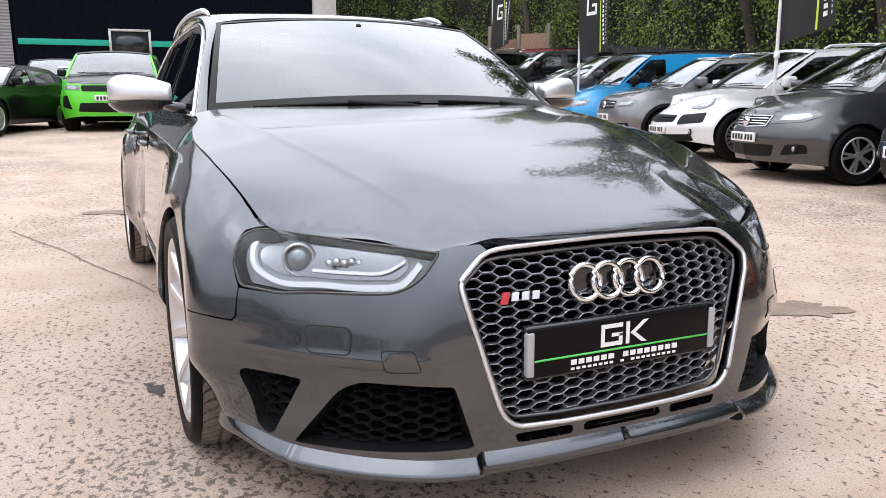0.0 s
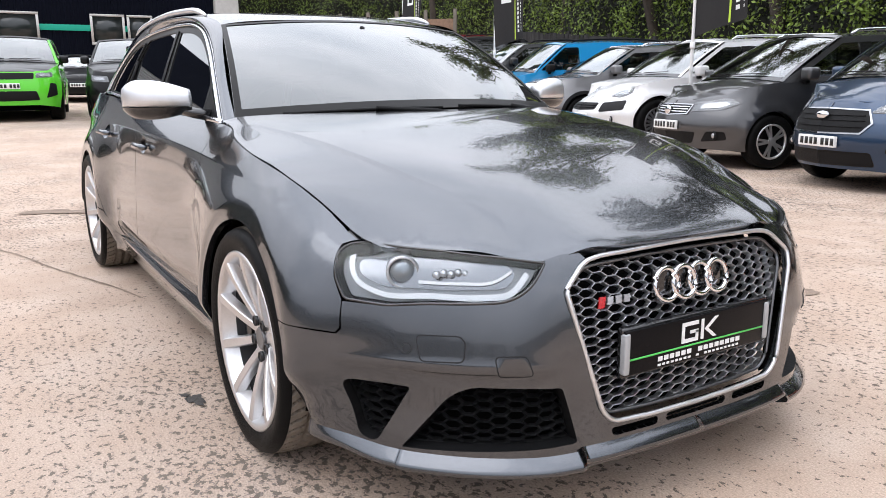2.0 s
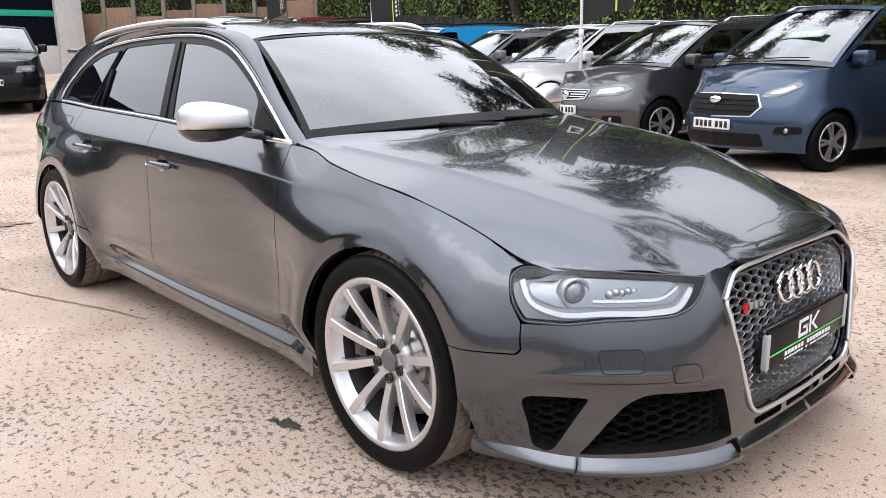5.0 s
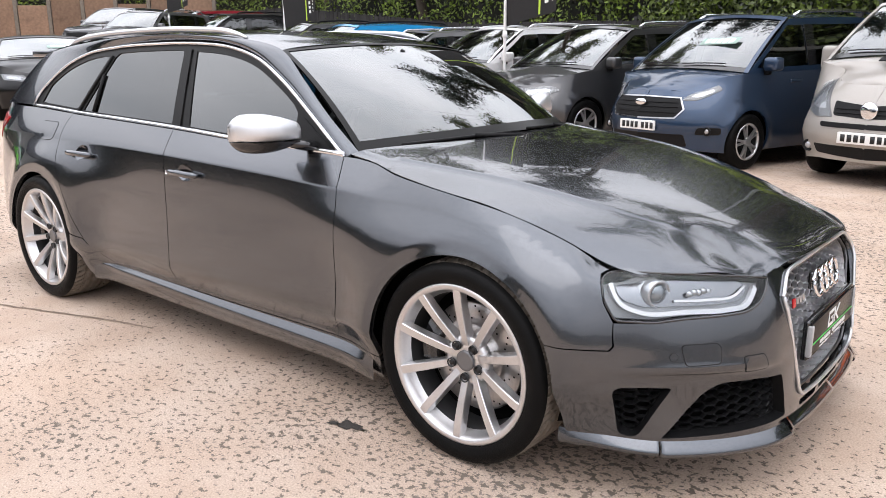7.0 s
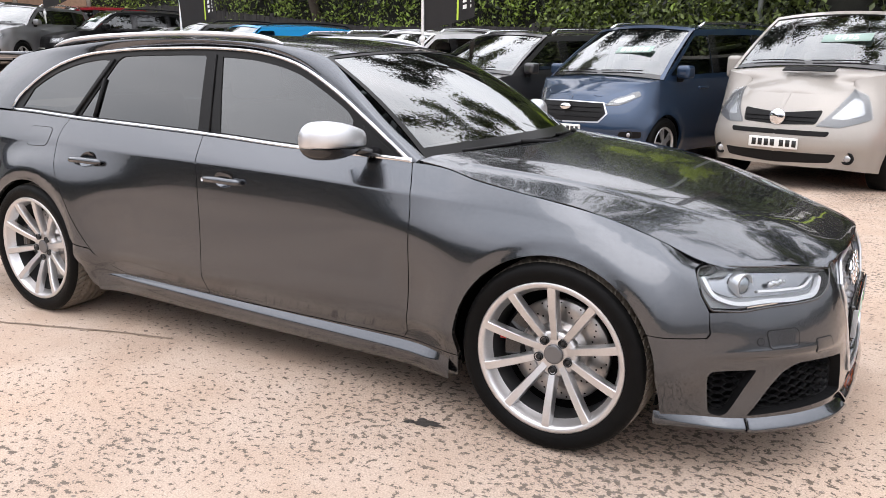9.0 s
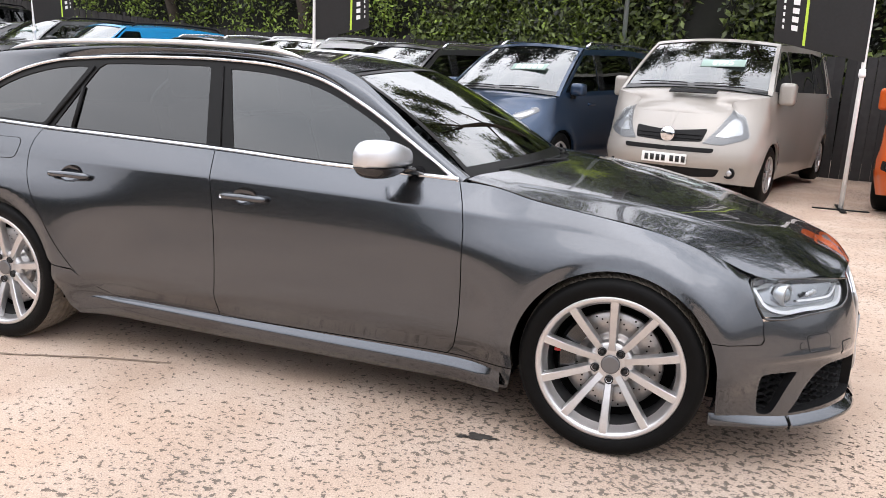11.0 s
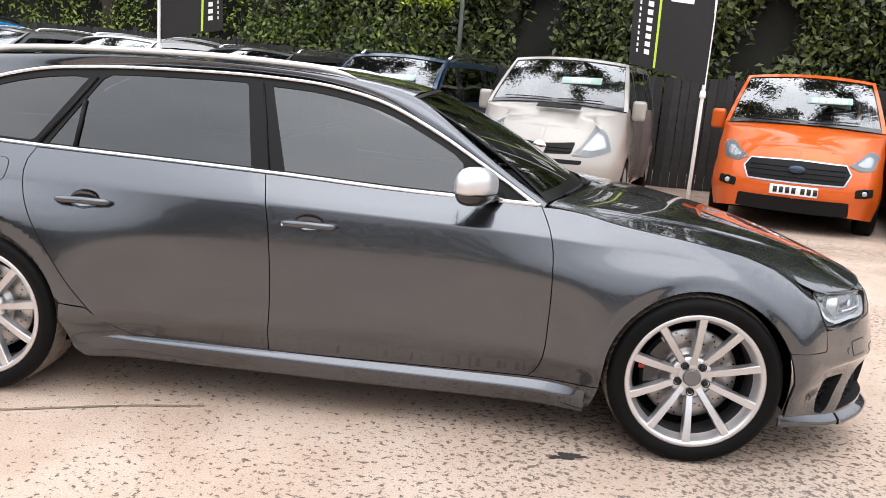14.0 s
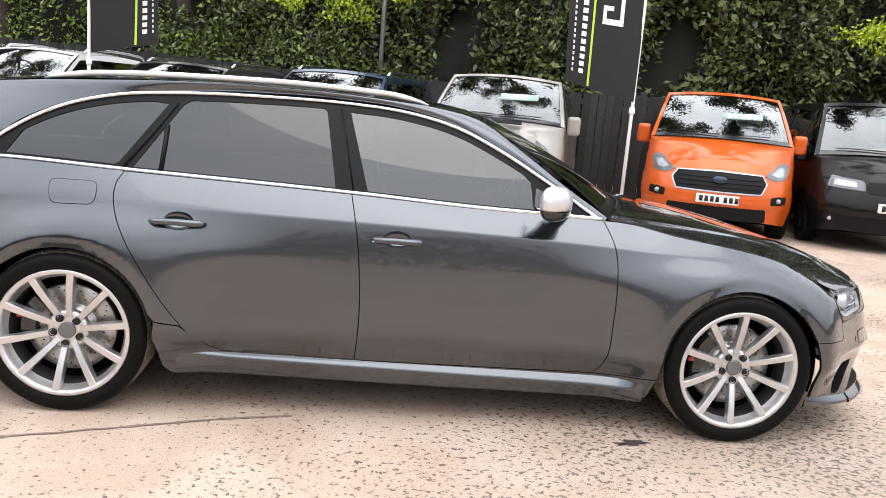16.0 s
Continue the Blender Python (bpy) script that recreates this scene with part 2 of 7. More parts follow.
def spline(xs, ys):
    """A smooth monotone-friendly curve through the given knots."""
    xs, ys = np.array(xs, float), np.array(ys, float)
    h = np.diff(xs)
    d = np.diff(ys) / h
    m = np.zeros(len(xs))
    m[1:-1] = np.where(d[:-1] * d[1:] > 0, 2 * d[:-1] * d[1:] / np.where(d[:-1] + d[1:] == 0, 1, d[:-1] + d[1:]), 0)
    m[0], m[-1] = d[0], d[-1]

    def f(x):
        x = np.asarray(x, float)
        i = np.clip(np.searchsorted(xs, x) - 1, 0, len(h) - 1)
        t = (x - xs[i]) / h[i]
        lo, hi = t < 0, t > 1
        tc = np.clip(t, 0, 1)
        v = (2 * tc**3 - 3 * tc**2 + 1) * ys[i] + (tc**3 - 2 * tc**2 + tc) * h[i] * m[i] + (-2 * tc**3 + 3 * tc**2) * ys[i + 1] + (tc**3 - tc**2) * h[i] * m[i + 1]
        v = np.where(lo, ys[0] + (x - xs[0]) * m[0], v)
        return np.where(hi, ys[-1] + (x - xs[-1]) * m[-1], v)

    return f


def smooth01(x, a, b):
    t = np.clip((np.asarray(x, float) - a) / (b - a), 0, 1)
    return t * t * (3 - 2 * t)


def inside(px, py, poly):
    poly = np.array(poly)
    r = np.zeros(px.shape, bool)
    n = len(poly)
    for i in range(n):
        x0, y0 = poly[i]
        x1, y1 = poly[(i + 1) % n]
        c = (y0 > py) != (y1 > py)
        with np.errstate(divide="ignore", invalid="ignore"):
            r ^= c & (px < (x1 - x0) * (py - y0) / (y1 - y0 + 1e-12) + x0)
    return r


def dense(poly, step, closed=True):
    out = []
    n = len(poly)
    for i in range(n if closed else n - 1):
        a, b = np.array(poly[i], float), np.array(poly[(i + 1) % n], float)
        k = max(1, int(math.ceil(np.linalg.norm(b - a) / step)))
        out += [tuple(a + (b - a) * j / k) for j in range(k)]
    if not closed:
        out.append(tuple(poly[-1]))
    return out


def rounded(poly, r, seg=5):
    """A polygon with its corners rounded by r (one number, or one a corner)."""
    out = []
    n = len(poly)
    rs = r if hasattr(r, "__len__") else [r] * n
    for i in range(n):
        p, a, b = (np.array(poly[j], float) for j in (i, (i - 1) % n, (i + 1) % n))
        da, db = a - p, b - p
        la, lb = np.linalg.norm(da), np.linalg.norm(db)
        q = min(rs[i], la * 0.48, lb * 0.48)
        if q < 1e-5:
            out.append(tuple(p))
            continue
        s, e = p + da / la * q, p + db / lb * q
        for k in range(seg + 1):
            t = k / seg
            out.append(tuple((1 - t) ** 2 * s + 2 * t * (1 - t) * p + t * t * e))
    return out


def curve_pts(pts, n):
    """A smooth open curve through 2D or 3D points."""
    P = np.array(pts, float)
    s = np.r_[0, np.cumsum(np.linalg.norm(np.diff(P, axis=0), axis=1))]
    t = np.linspace(0, s[-1], n)
    out = np.zeros((n, P.shape[1]))
    m = np.gradient(P, s, axis=0)
    i = np.clip(np.searchsorted(s, t, side="right") - 1, 0, len(s) - 2)
    h = (s[i + 1] - s[i])[:, None]
    u = ((t - s[i])[:, None]) / h
    out = (2 * u**3 - 3 * u**2 + 1) * P[i] + (u**3 - 2 * u**2 + u) * h * m[i] + (-2 * u**3 + 3 * u**2) * P[i + 1] + (u**3 - u**2) * h * m[i + 1]
    return [tuple(p) for p in out]


from mathutils.geometry import delaunay_2d_cdt


def surf_normal(fmap, u, v, e=2e-3):
    du = fmap(u + e, v) - fmap(u - e, v)
    dv = fmap(u, v + e) - fmap(u, v - e)
    n = np.cross(du, dv)
    n /= np.maximum(np.linalg.norm(n, axis=1, keepdims=True), 1e-9)
    away = fmap(u, v) - np.array([-1.4, 0.0, 0.55])
    return n if np.sum(n * away) > 0 else -n  # outwards from the middle of the car


def panel(name, fmap, outline, material, parent=None, holes=(), lines=(), step=0.04, thick=0.006, off=0.0, side=1, label="", edge=None, flip=False):
    """A sheet cut to an outline (with holes) in a surface's own two coordinates and laid on that surface. fmap takes arrays u, v and
    gives points; side -1 mirrors it to the car's other flank; off lifts it along the normal; thick turns its edges inwards."""
    edge = edge or step
    loops = [dense(outline, edge)] + [dense(h, edge) for h in holes]
    P = np.array(loops[0])
    lo, hi = P.min(0), P.max(0)
    gx, gy = np.meshgrid(np.arange(lo[0] + step / 2, hi[0], step), np.arange(lo[1] + step / 2, hi[1], step))
    gx, gy = gx.ravel(), gy.ravel()
    keep = inside(gx, gy, loops[0])
    for h in loops[1:]:
        keep &= ~inside(gx, gy, h)
    allb = np.concatenate([np.array(l) for l in loops])
    gx, gy = gx[keep], gy[keep]
    if len(gx):
        near = np.ones(len(gx), bool)
        for i in range(0, len(gx), 500):
            d = (gx[i:i + 500, None] - allb[None, :, 0]) ** 2 + (gy[i:i + 500, None] - allb[None, :, 1]) ** 2
            near[i:i + 500] = d.min(1) > (0.45 * min(step, edge * 1.6)) ** 2
        gx, gy = gx[near], gy[near]
    pts = [Vector(p) for p in allb] + [Vector((a, b)) for a, b in zip(gx, gy)]
    cons, k = [], 0
    for l in loops:
        n = len(l)
        cons += [(k + i, k + (i + 1) % n) for i in range(n)]
        k += n
    for l in lines:  # creases that the mesh must follow
        d = np.array(dense(l, edge, closed=False))
        if l is lines[0]:
            allc = np.concatenate([np.array(dense(q, edge, closed=False)) for q in lines])
            far = [k for k in range(len(gx)) if ((allc - (gx[k], gy[k])) ** 2).sum(1).min() > (0.4 * step) ** 2]
            pts = pts[:len(allb)] + [Vector((gx[k], gy[k])) for k in far]
        ok = inside(d[:, 0], d[:, 1], loops[0])
        for h in loops[1:]:
            ok &= ~inside(d[:, 0], d[:, 1], h)
        d2 = ((d[:, None, :] - allb[None]) ** 2).sum(2).min(1)
        ok &= d2 > (0.25 * edge) ** 2
        k0 = len(pts)
        num = -np.ones(len(d), int)
        num[ok] = k0 + np.arange(ok.sum())
        pts += [Vector(p) for p in d[ok]]
        cons += [(int(a), int(b)) for a, b in zip(num, num[1:]) if a >= 0 and b >= 0]
    vo, eo, fo, *_ = delaunay_2d_cdt(pts, cons, [], 0, 1e-6)
    V2 = np.array([tuple(v) for v in vo])
    cen = np.array([V2[list(f)].mean(0) for f in fo])
    ok = inside(cen[:, 0], cen[:, 1], loops[0])
    for h in loops[1:]:
        ok &= ~inside(cen[:, 0], cen[:, 1], h)
    faces = [tuple(f) for f, o in zip(fo, ok) if o]
    X = fmap(V2[:, 0], V2[:, 1])
    N = surf_normal(fmap, V2[:, 0], V2[:, 1])
    if flip:
        N = -N
    X = X + N * off
    fa = np.array([f[:3] for f in faces])
    if np.sum(np.cross(X[fa[:, 1]] - X[fa[:, 0]], X[fa[:, 2]] - X[fa[:, 0]]) * N[fa[:, 0]]) < 0:
        faces = [f[::-1] for f in faces]
    # the turned-in edge
    count = {}
    for f in faces:
        for a, b in zip(f, f[1:] + f[:1]):
            count[(a, b)] = 1
    rim = [(a, b) for (a, b) in count if (b, a) not in count]
    verts, norms = list(X), list(N)
    if thick:
        idx = {}
        for a in {q for e in rim for q in e}:
            idx[a] = (len(verts), len(verts) + 1)
            verts += [X[a] - N[a] * 0.0, X[a] - N[a] * thick]
            norms += [N[a], N[a]]
        tang = {}
        for a, b in rim:
            d = X[b] - X[a]
            o = np.cross(d, N[a])
            o /= max(np.linalg.norm(o), 1e-9)
            for q in (a, b):
                tang[q] = tang.get(q, 0) + o
        for a, (i, j) in idx.items():
            o = tang[a] / max(np.linalg.norm(tang[a]), 1e-9)
            norms[i] = norms[j] = o
        faces += [(idx[b][0], idx[a][0], idx[a][1], idx[b][1]) for a, b in rim]
    verts, norms = np.array(verts), np.array(norms)
    if side < 0:
        verts = verts * (1, -1, 1)
        norms = norms * (1, -1, 1)
        faces = [f[::-1] for f in faces]
    return raw(name, verts, faces, material, parent, label, normals=norms)


def grid_sheet(name, fmap, nu, nv, material, parent=None, u=(0, 1), v=(0, 1), side=1, label="", thick=0.0):
    """A whole rectangle of a surface as a grid."""
    uu, vv = np.meshgrid(np.linspace(*u, nu), np.linspace(*v, nv))
    X = fmap(uu.ravel(), vv.ravel())
    F = [(j * nu + i, j * nu + i + 1, (j + 1) * nu + i + 1, (j + 1) * nu + i) for j in range(nv - 1) for i in range(nu - 1)]
    if side < 0:
        X = X * (1, -1, 1)
        F = [f[::-1] for f in F]
    return raw(name, X, F, material, parent, label)


def revolve(profile, n=48, axis="y"):
    """Vertices and faces of a profile (radius, along) turned about an axis."""
    V, F = [], []
    for r, a in profile:
        for k in range(n):
            t = 2 * math.pi * k / n
            V.append((r * math.cos(t), a, r * math.sin(t)))
    m = len(profile)
    for i in range(m - 1):
        for k in range(n):
            F.append((i * n + k, (i + 1) * n + k, (i + 1) * n + (k + 1) % n, i * n + (k + 1) % n))
    return V, F


# ---- the grey estate car ----
# x runs forward from the front axle, y to its left, z up; the flank is drawn for the right side (y < 0) and mirrored.
R_WHEEL, AXLE_R = 0.333, -2.813
plan = np.array([(0.874, 0), (0.870, 0.20), (0.855, 0.36), (0.828, 0.475), (0.765, 0.585), (0.680, 0.68), (0.590, 0.755), (0.500, 0.806), (0.400, 0.838), (0.25, 0.853), (0.0, 0.858),
                 (-0.6, 0.852), (-1.4, 0.858), (-2.3, 0.853), (-2.85, 0.848), (-3.25, 0.825), (-3.55, 0.765), (-3.74, 0.66), (-3.81, 0.5), (-3.835, 0.25), (-3.84, 0)])
PL = np.array(curve_pts(plan, 500))
PU = np.r_[0, np.cumsum(np.linalg.norm(np.diff(PL, axis=0), axis=1))]
_t = np.gradient(PL, PU, axis=0)
PN = np.stack([_t[:, 1], -_t[:, 0]], 1)
PN /= np.linalg.norm(PN, axis=1, keepdims=True)
U_END = PU[-1]


def u_of_x(x):
    return np.interp(-np.asarray(x, float), -PL[:, 0], PU)


def u_of_y(y):
    """For the front: how far round from the centre line a point y metres out lies."""
    half = PL[:, 0] > 0.3
    return np.interp(y, PL[half, 1], PU[half])


z_crease = spline([-3.8, -3.06, -2.63, -1.68, -1.16, -0.59, -0.36, -0.14, 0.05, 0.24, 0.39, 0.46, 0.55, 0.9], [0.86, 0.864, 0.858, 0.850, 0.839, 0.816, 0.804, 0.793, 0.776, 0.742, 0.680, 0.640, 0.60, 0.57])
z_edge = spline([-3.8, -3.1, -2.65, -1.7, -1.16, -0.63, -0.5, -0.33, -0.07, 0.12, 0.2, 0.35, 0.43, 0.5, 0.58, 0.9], [1.0, 0.997, 0.983, 0.955, 0.932, 0.922, 0.912, 0.882, 0.847, 0.811, 0.787, 0.731, 0.692, 0.670, 0.655, 0.640])
y_edge = spline([-3.84, -3.6, -3.2, -2.6, -1.7, -0.63, -0.5, -0.33, -0.10, 0.12, 0.2, 0.35, 0.45, 0.6], [0.45, 0.66, 0.742, 0.757, 0.760, 0.752, 0.755, 0.795, 0.814, 0.797, 0.783, 0.755, 0.735, 0.66])
low_side = spline([0.0, 0.14, 0.20, 0.262, 0.335, 0.35, 0.365, 0.45, 0.6, 0.72, 0.80, 0.88], [-0.10, -0.060, -0.044, -0.030, 0.008, 0.0155, 0.0195, 0.0175, 0.0075, -0.003, -0.0125, -0.024])
front_in = spline([0.0, 0.10, 0.16, 0.22, 0.30, 0.385, 0.418, 0.44, 0.50, 0.57, 0.63, 0.66, 0.70, 0.76], [-0.12, -0.05, -0.012, -0.012, -0.021, -0.017, -0.002, -0.007, -0.020, -0.040, -0.063, -0.078, -0.108, -0.17])


front_smooth = spline([0.0, 0.10, 0.16, 0.22, 0.32, 0.44, 0.50, 0.57, 0.63, 0.66, 0.70, 0.76], [-0.12, -0.05, -0.012, -0.008, -0.006, -0.010, -0.018, -0.034, -0.060, -0.078, -0.108, -0.17])


def flare(x, z):
    f = 0
    for ax, hgt in ((0.0, 0.058), (AXLE_R, 0.062)):
        r = np.hypot(x - ax, (z - 0.335) * 0.97)
        inner_side = smooth01((ax - x) * (1 if ax == 0 else -1), -0.15, 0.25)
        g = np.where(r < 0.36, 1.0, np.exp(-(((r - 0.36) / (0.150 + 0.17 * inner_side * smooth01(z, 0.45, 0.72))) ** 2)))
        q = np.maximum(z_crease(x) - z + 0.006, 0) / 0.112
        ledge = 0.04 + 0.96 * q / (1 + q**4) ** 0.25
        f = f + hgt * g * ledge * smooth01(z, -0.1, 0.3) - 0.005 * (1 - smooth01(r, 0.350, 0.392)) * smooth01(z, 0.25, 0.45)
    return f


def ring(u, z):
    """The painted lower body: u runs from the nose round the right flank to the tail, z is the height."""
    u, z = np.asarray(u, float), np.asarray(z, float)
    x, y = np.interp(u, PU, PL[:, 0]), np.interp(u, PU, PL[:, 1])
    nx, ny = np.interp(u, PU, PN[:, 0]), np.interp(u, PU, PN[:, 1])
    wf = 1 - smooth01(u, 0.78, 1.12)
    zc, zt = z_crease(x), z_edge(x)
    low = low_side(np.minimum(z, 0.88))
    power = 1.1 + 0.5 * smooth01(x, 0.25, 0.42)
    soft_ = 0.002 + 0.030 * smooth01(x, 0.0, 0.30)
    gap = np.maximum(zt - zc, 0.02)
    t = np.clip((z - zc + np.sqrt((z - zc) ** 2 + soft_**2)) / (gap + np.sqrt(gap**2 + soft_**2)), 0, 1.05)
    d_edge = y_edge(x) - y
    d_top = low_side(np.minimum(zc, 0.88)) + flare(x, zc)
    d_side = np.where(z > zc, d_top, low + flare(x, z)) - np.maximum(d_top - d_edge, 0.02) * t**power
    d_front = front_smooth(z) + (front_in(z) - front_smooth(z)) * smooth01(u, 0.40, 0.56)
    d = d_side * (1 - wf) + d_front * wf
    return np.stack([x + nx * d, -(y + ny * d), z], 1)


def R(pts):
    """Outline points given as (x, z) on the flank, turned into the ring's coordinates."""
    return [(float(u_of_x(x)), z) for x, z in pts]


def Rf(pts):
    """Outline points given as (y, z) on the nose."""
    return [(float(u_of_y(y)), z) for y, z in pts]


xf_edge = spline([0, 0.2, 0.34, 0.41, 0.5, 0.6, 0.66, 0.71, 0.75], [0.812, 0.806, 0.782, 0.760, 0.705, 0.625, 0.565, 0.505, 0.44])
bon_c = spline([-0.75, -0.45, -0.2, 0.0, 0.3, 0.55, 0.68, 0.75, 0.79, 0.812, 0.84], [1.0, 0.963, 0.933, 0.905, 0.845, 0.778, 0.733, 0.706, 0.688, 0.674, 0.645])


bon_line = spline([-0.6, -0.22, 0.07, 0.355, 0.59, 0.8], [0.715, 0.658, 0.605, 0.523, 0.439, 0.36])


def bonnet_map(x, y):
    x, y = np.asarray(x, float), np.asarray(y, float)
    ay = np.abs(y)
    dx = (0.812 - xf_edge(ay)) * smooth01(x, 0.0, 0.5)
    crown = (0.052 - 0.045 * smooth01(x, 0.05, 0.5)) * (ay / 0.725) ** 2.4
    line = bon_line(x)
    ridge = 0.011 * (1 - 0.75 * smooth01(x, 0.15, 0.62)) * np.where(ay > line, 0.55 * np.exp(-(ay - line) / 0.055) + 0.45 * np.exp(-(ay - line) / 0.014), np.exp(-((np.maximum(line - ay, 0) / 0.25) ** 2)))
    nose_dip = (0.023 * smooth01(ay, 0.30, 0.42) - 0.022 * smooth01(ay, 0.44, 0.56)) * smooth01(x, 0.45, 0.72)
    return np.stack([x, y, bon_c(x + dx) - crown + ridge - nose_dip + 0.004 * smooth01(ay, 0.50, 0.60) * smooth01(x + dx, 0.74, 0.805)], 1)


def screen_map(a, t):
    a, t = np.asarray(a, float), np.asarray(t, float)
    b = np.stack([-0.42 - 0.185 * a**2, 0.705 * a, 0.958 - 0.028 * a**2], 1)
    e = np.stack([-1.115 - 0.055 * a**2, 0.567 * a, 1.318 - 0.030 * a**2], 1)
    t1 = t[:, None]
    p = b + (e - b) * t1
    p[:, 2] += 0.022 * 4 * t * (1 - t)
    p[:, 0] += 0.010 * 4 * t * (1 - t)
    return p


roof_z = spline([-3.6, -3.4, -3.0, -2.5, -2.0, -1.6, -1.3, -1.115, -1.0], [1.27, 1.302, 1.350, 1.383, 1.392, 1.381, 1.353, 1.319, 1.285])
roof_y = spline([-3.5, -3.1, -2.6, -2.0, -1.5, -1.17, -1.0], [0.50, 0.545, 0.575, 0.590, 0.582, 0.567, 0.55])


def roof_map(a, s):
    a, s = np.asarray(a, float), np.asarray(s, float)
    x = -1.118 - 0.055 * a**2 + s * (-3.42 + 1.118 + 0.04 * a**2)
    flat_ = smooth01(-x, 1.17, 1.55)
    return np.stack([x, a * roof_y(x), roof_z(x) - (0.030 - 0.012 * flat_) * a**2 - (0.012 - 0.004 * flat_) * a**8], 1)


def glass_y(x, z):
    x, z = np.asarray(x, float), np.asarray(z, float)
    q = np.maximum(z - 0.90, -0.1) / 0.40
    return 0.752 - 0.150 * q - 0.018 * np.maximum(q, 0) ** 2 - 0.025 * smooth01(-x, 2.5, 3.4)


def glass_map(x, z):
    x, z = np.asarray(x, float), np.asarray(z, float)
    return np.stack([x, -glass_y(x, z), z], 1)


car = thing("estate_car", "dark metallic grey sporty estate car parked on worn tarmac", "car")

# wheel arch cut-outs
ARCH = 0.352
arch_f = [(0.0 + ARCH * math.cos(t), 0.335 + ARCH * 0.985 * math.sin(t)) for t in np.linspace(0, math.pi, 33)]
arch_r = [(AXLE_R + ARCH * math.cos(t), 0.335 + ARCH * 0.985 * math.sin(t)) for t in np.linspace(0, math.pi, 33)]
G = 0.0020
SEAM_F = curve_pts([(-0.628, 0.918), (-0.596, 0.85), (-0.580, 0.79), (-0.570, 0.66), (-0.568, 0.50), (-0.576, 0.36), (-0.598, 0.29), (-0.622, 0.262)], 18)
SEAM_B = curve_pts([(-1.705, 0.953), (-1.682, 0.86), (-1.655, 0.68), (-1.642, 0.5), (-1.644, 0.36), (-1.652, 0.262)], 14)
SEAM_R = curve_pts([(-2.625, 0.980), (-2.648, 0.93), (-2.640, 0.86), (-2.585, 0.74), (-2.49, 0.585), (-2.385, 0.435), (-2.31, 0.345), (-2.23, 0.285), (-2.13, 0.262)], 22)


HANDLES = ((-1.505, 0.787), (-2.382, 0.805))


def cup_outline(hx, hz):
    q = float(u_of_x(hx))
    return [(q + 0.058 * math.cos(t), hz + 0.004 + 0.036 * math.sin(t)) for t in np.linspace(0, 2 * math.pi, 33)[:-1]]


def top_line(x0, x1, n, dz=0.0):
    return [(x, float(z_edge(x)) + dz) for x in np.linspace(x0, x1, n)]


def shift(pts, dx, dz=0.0):
    return [(x + dx, z + dz) for x, z in pts]



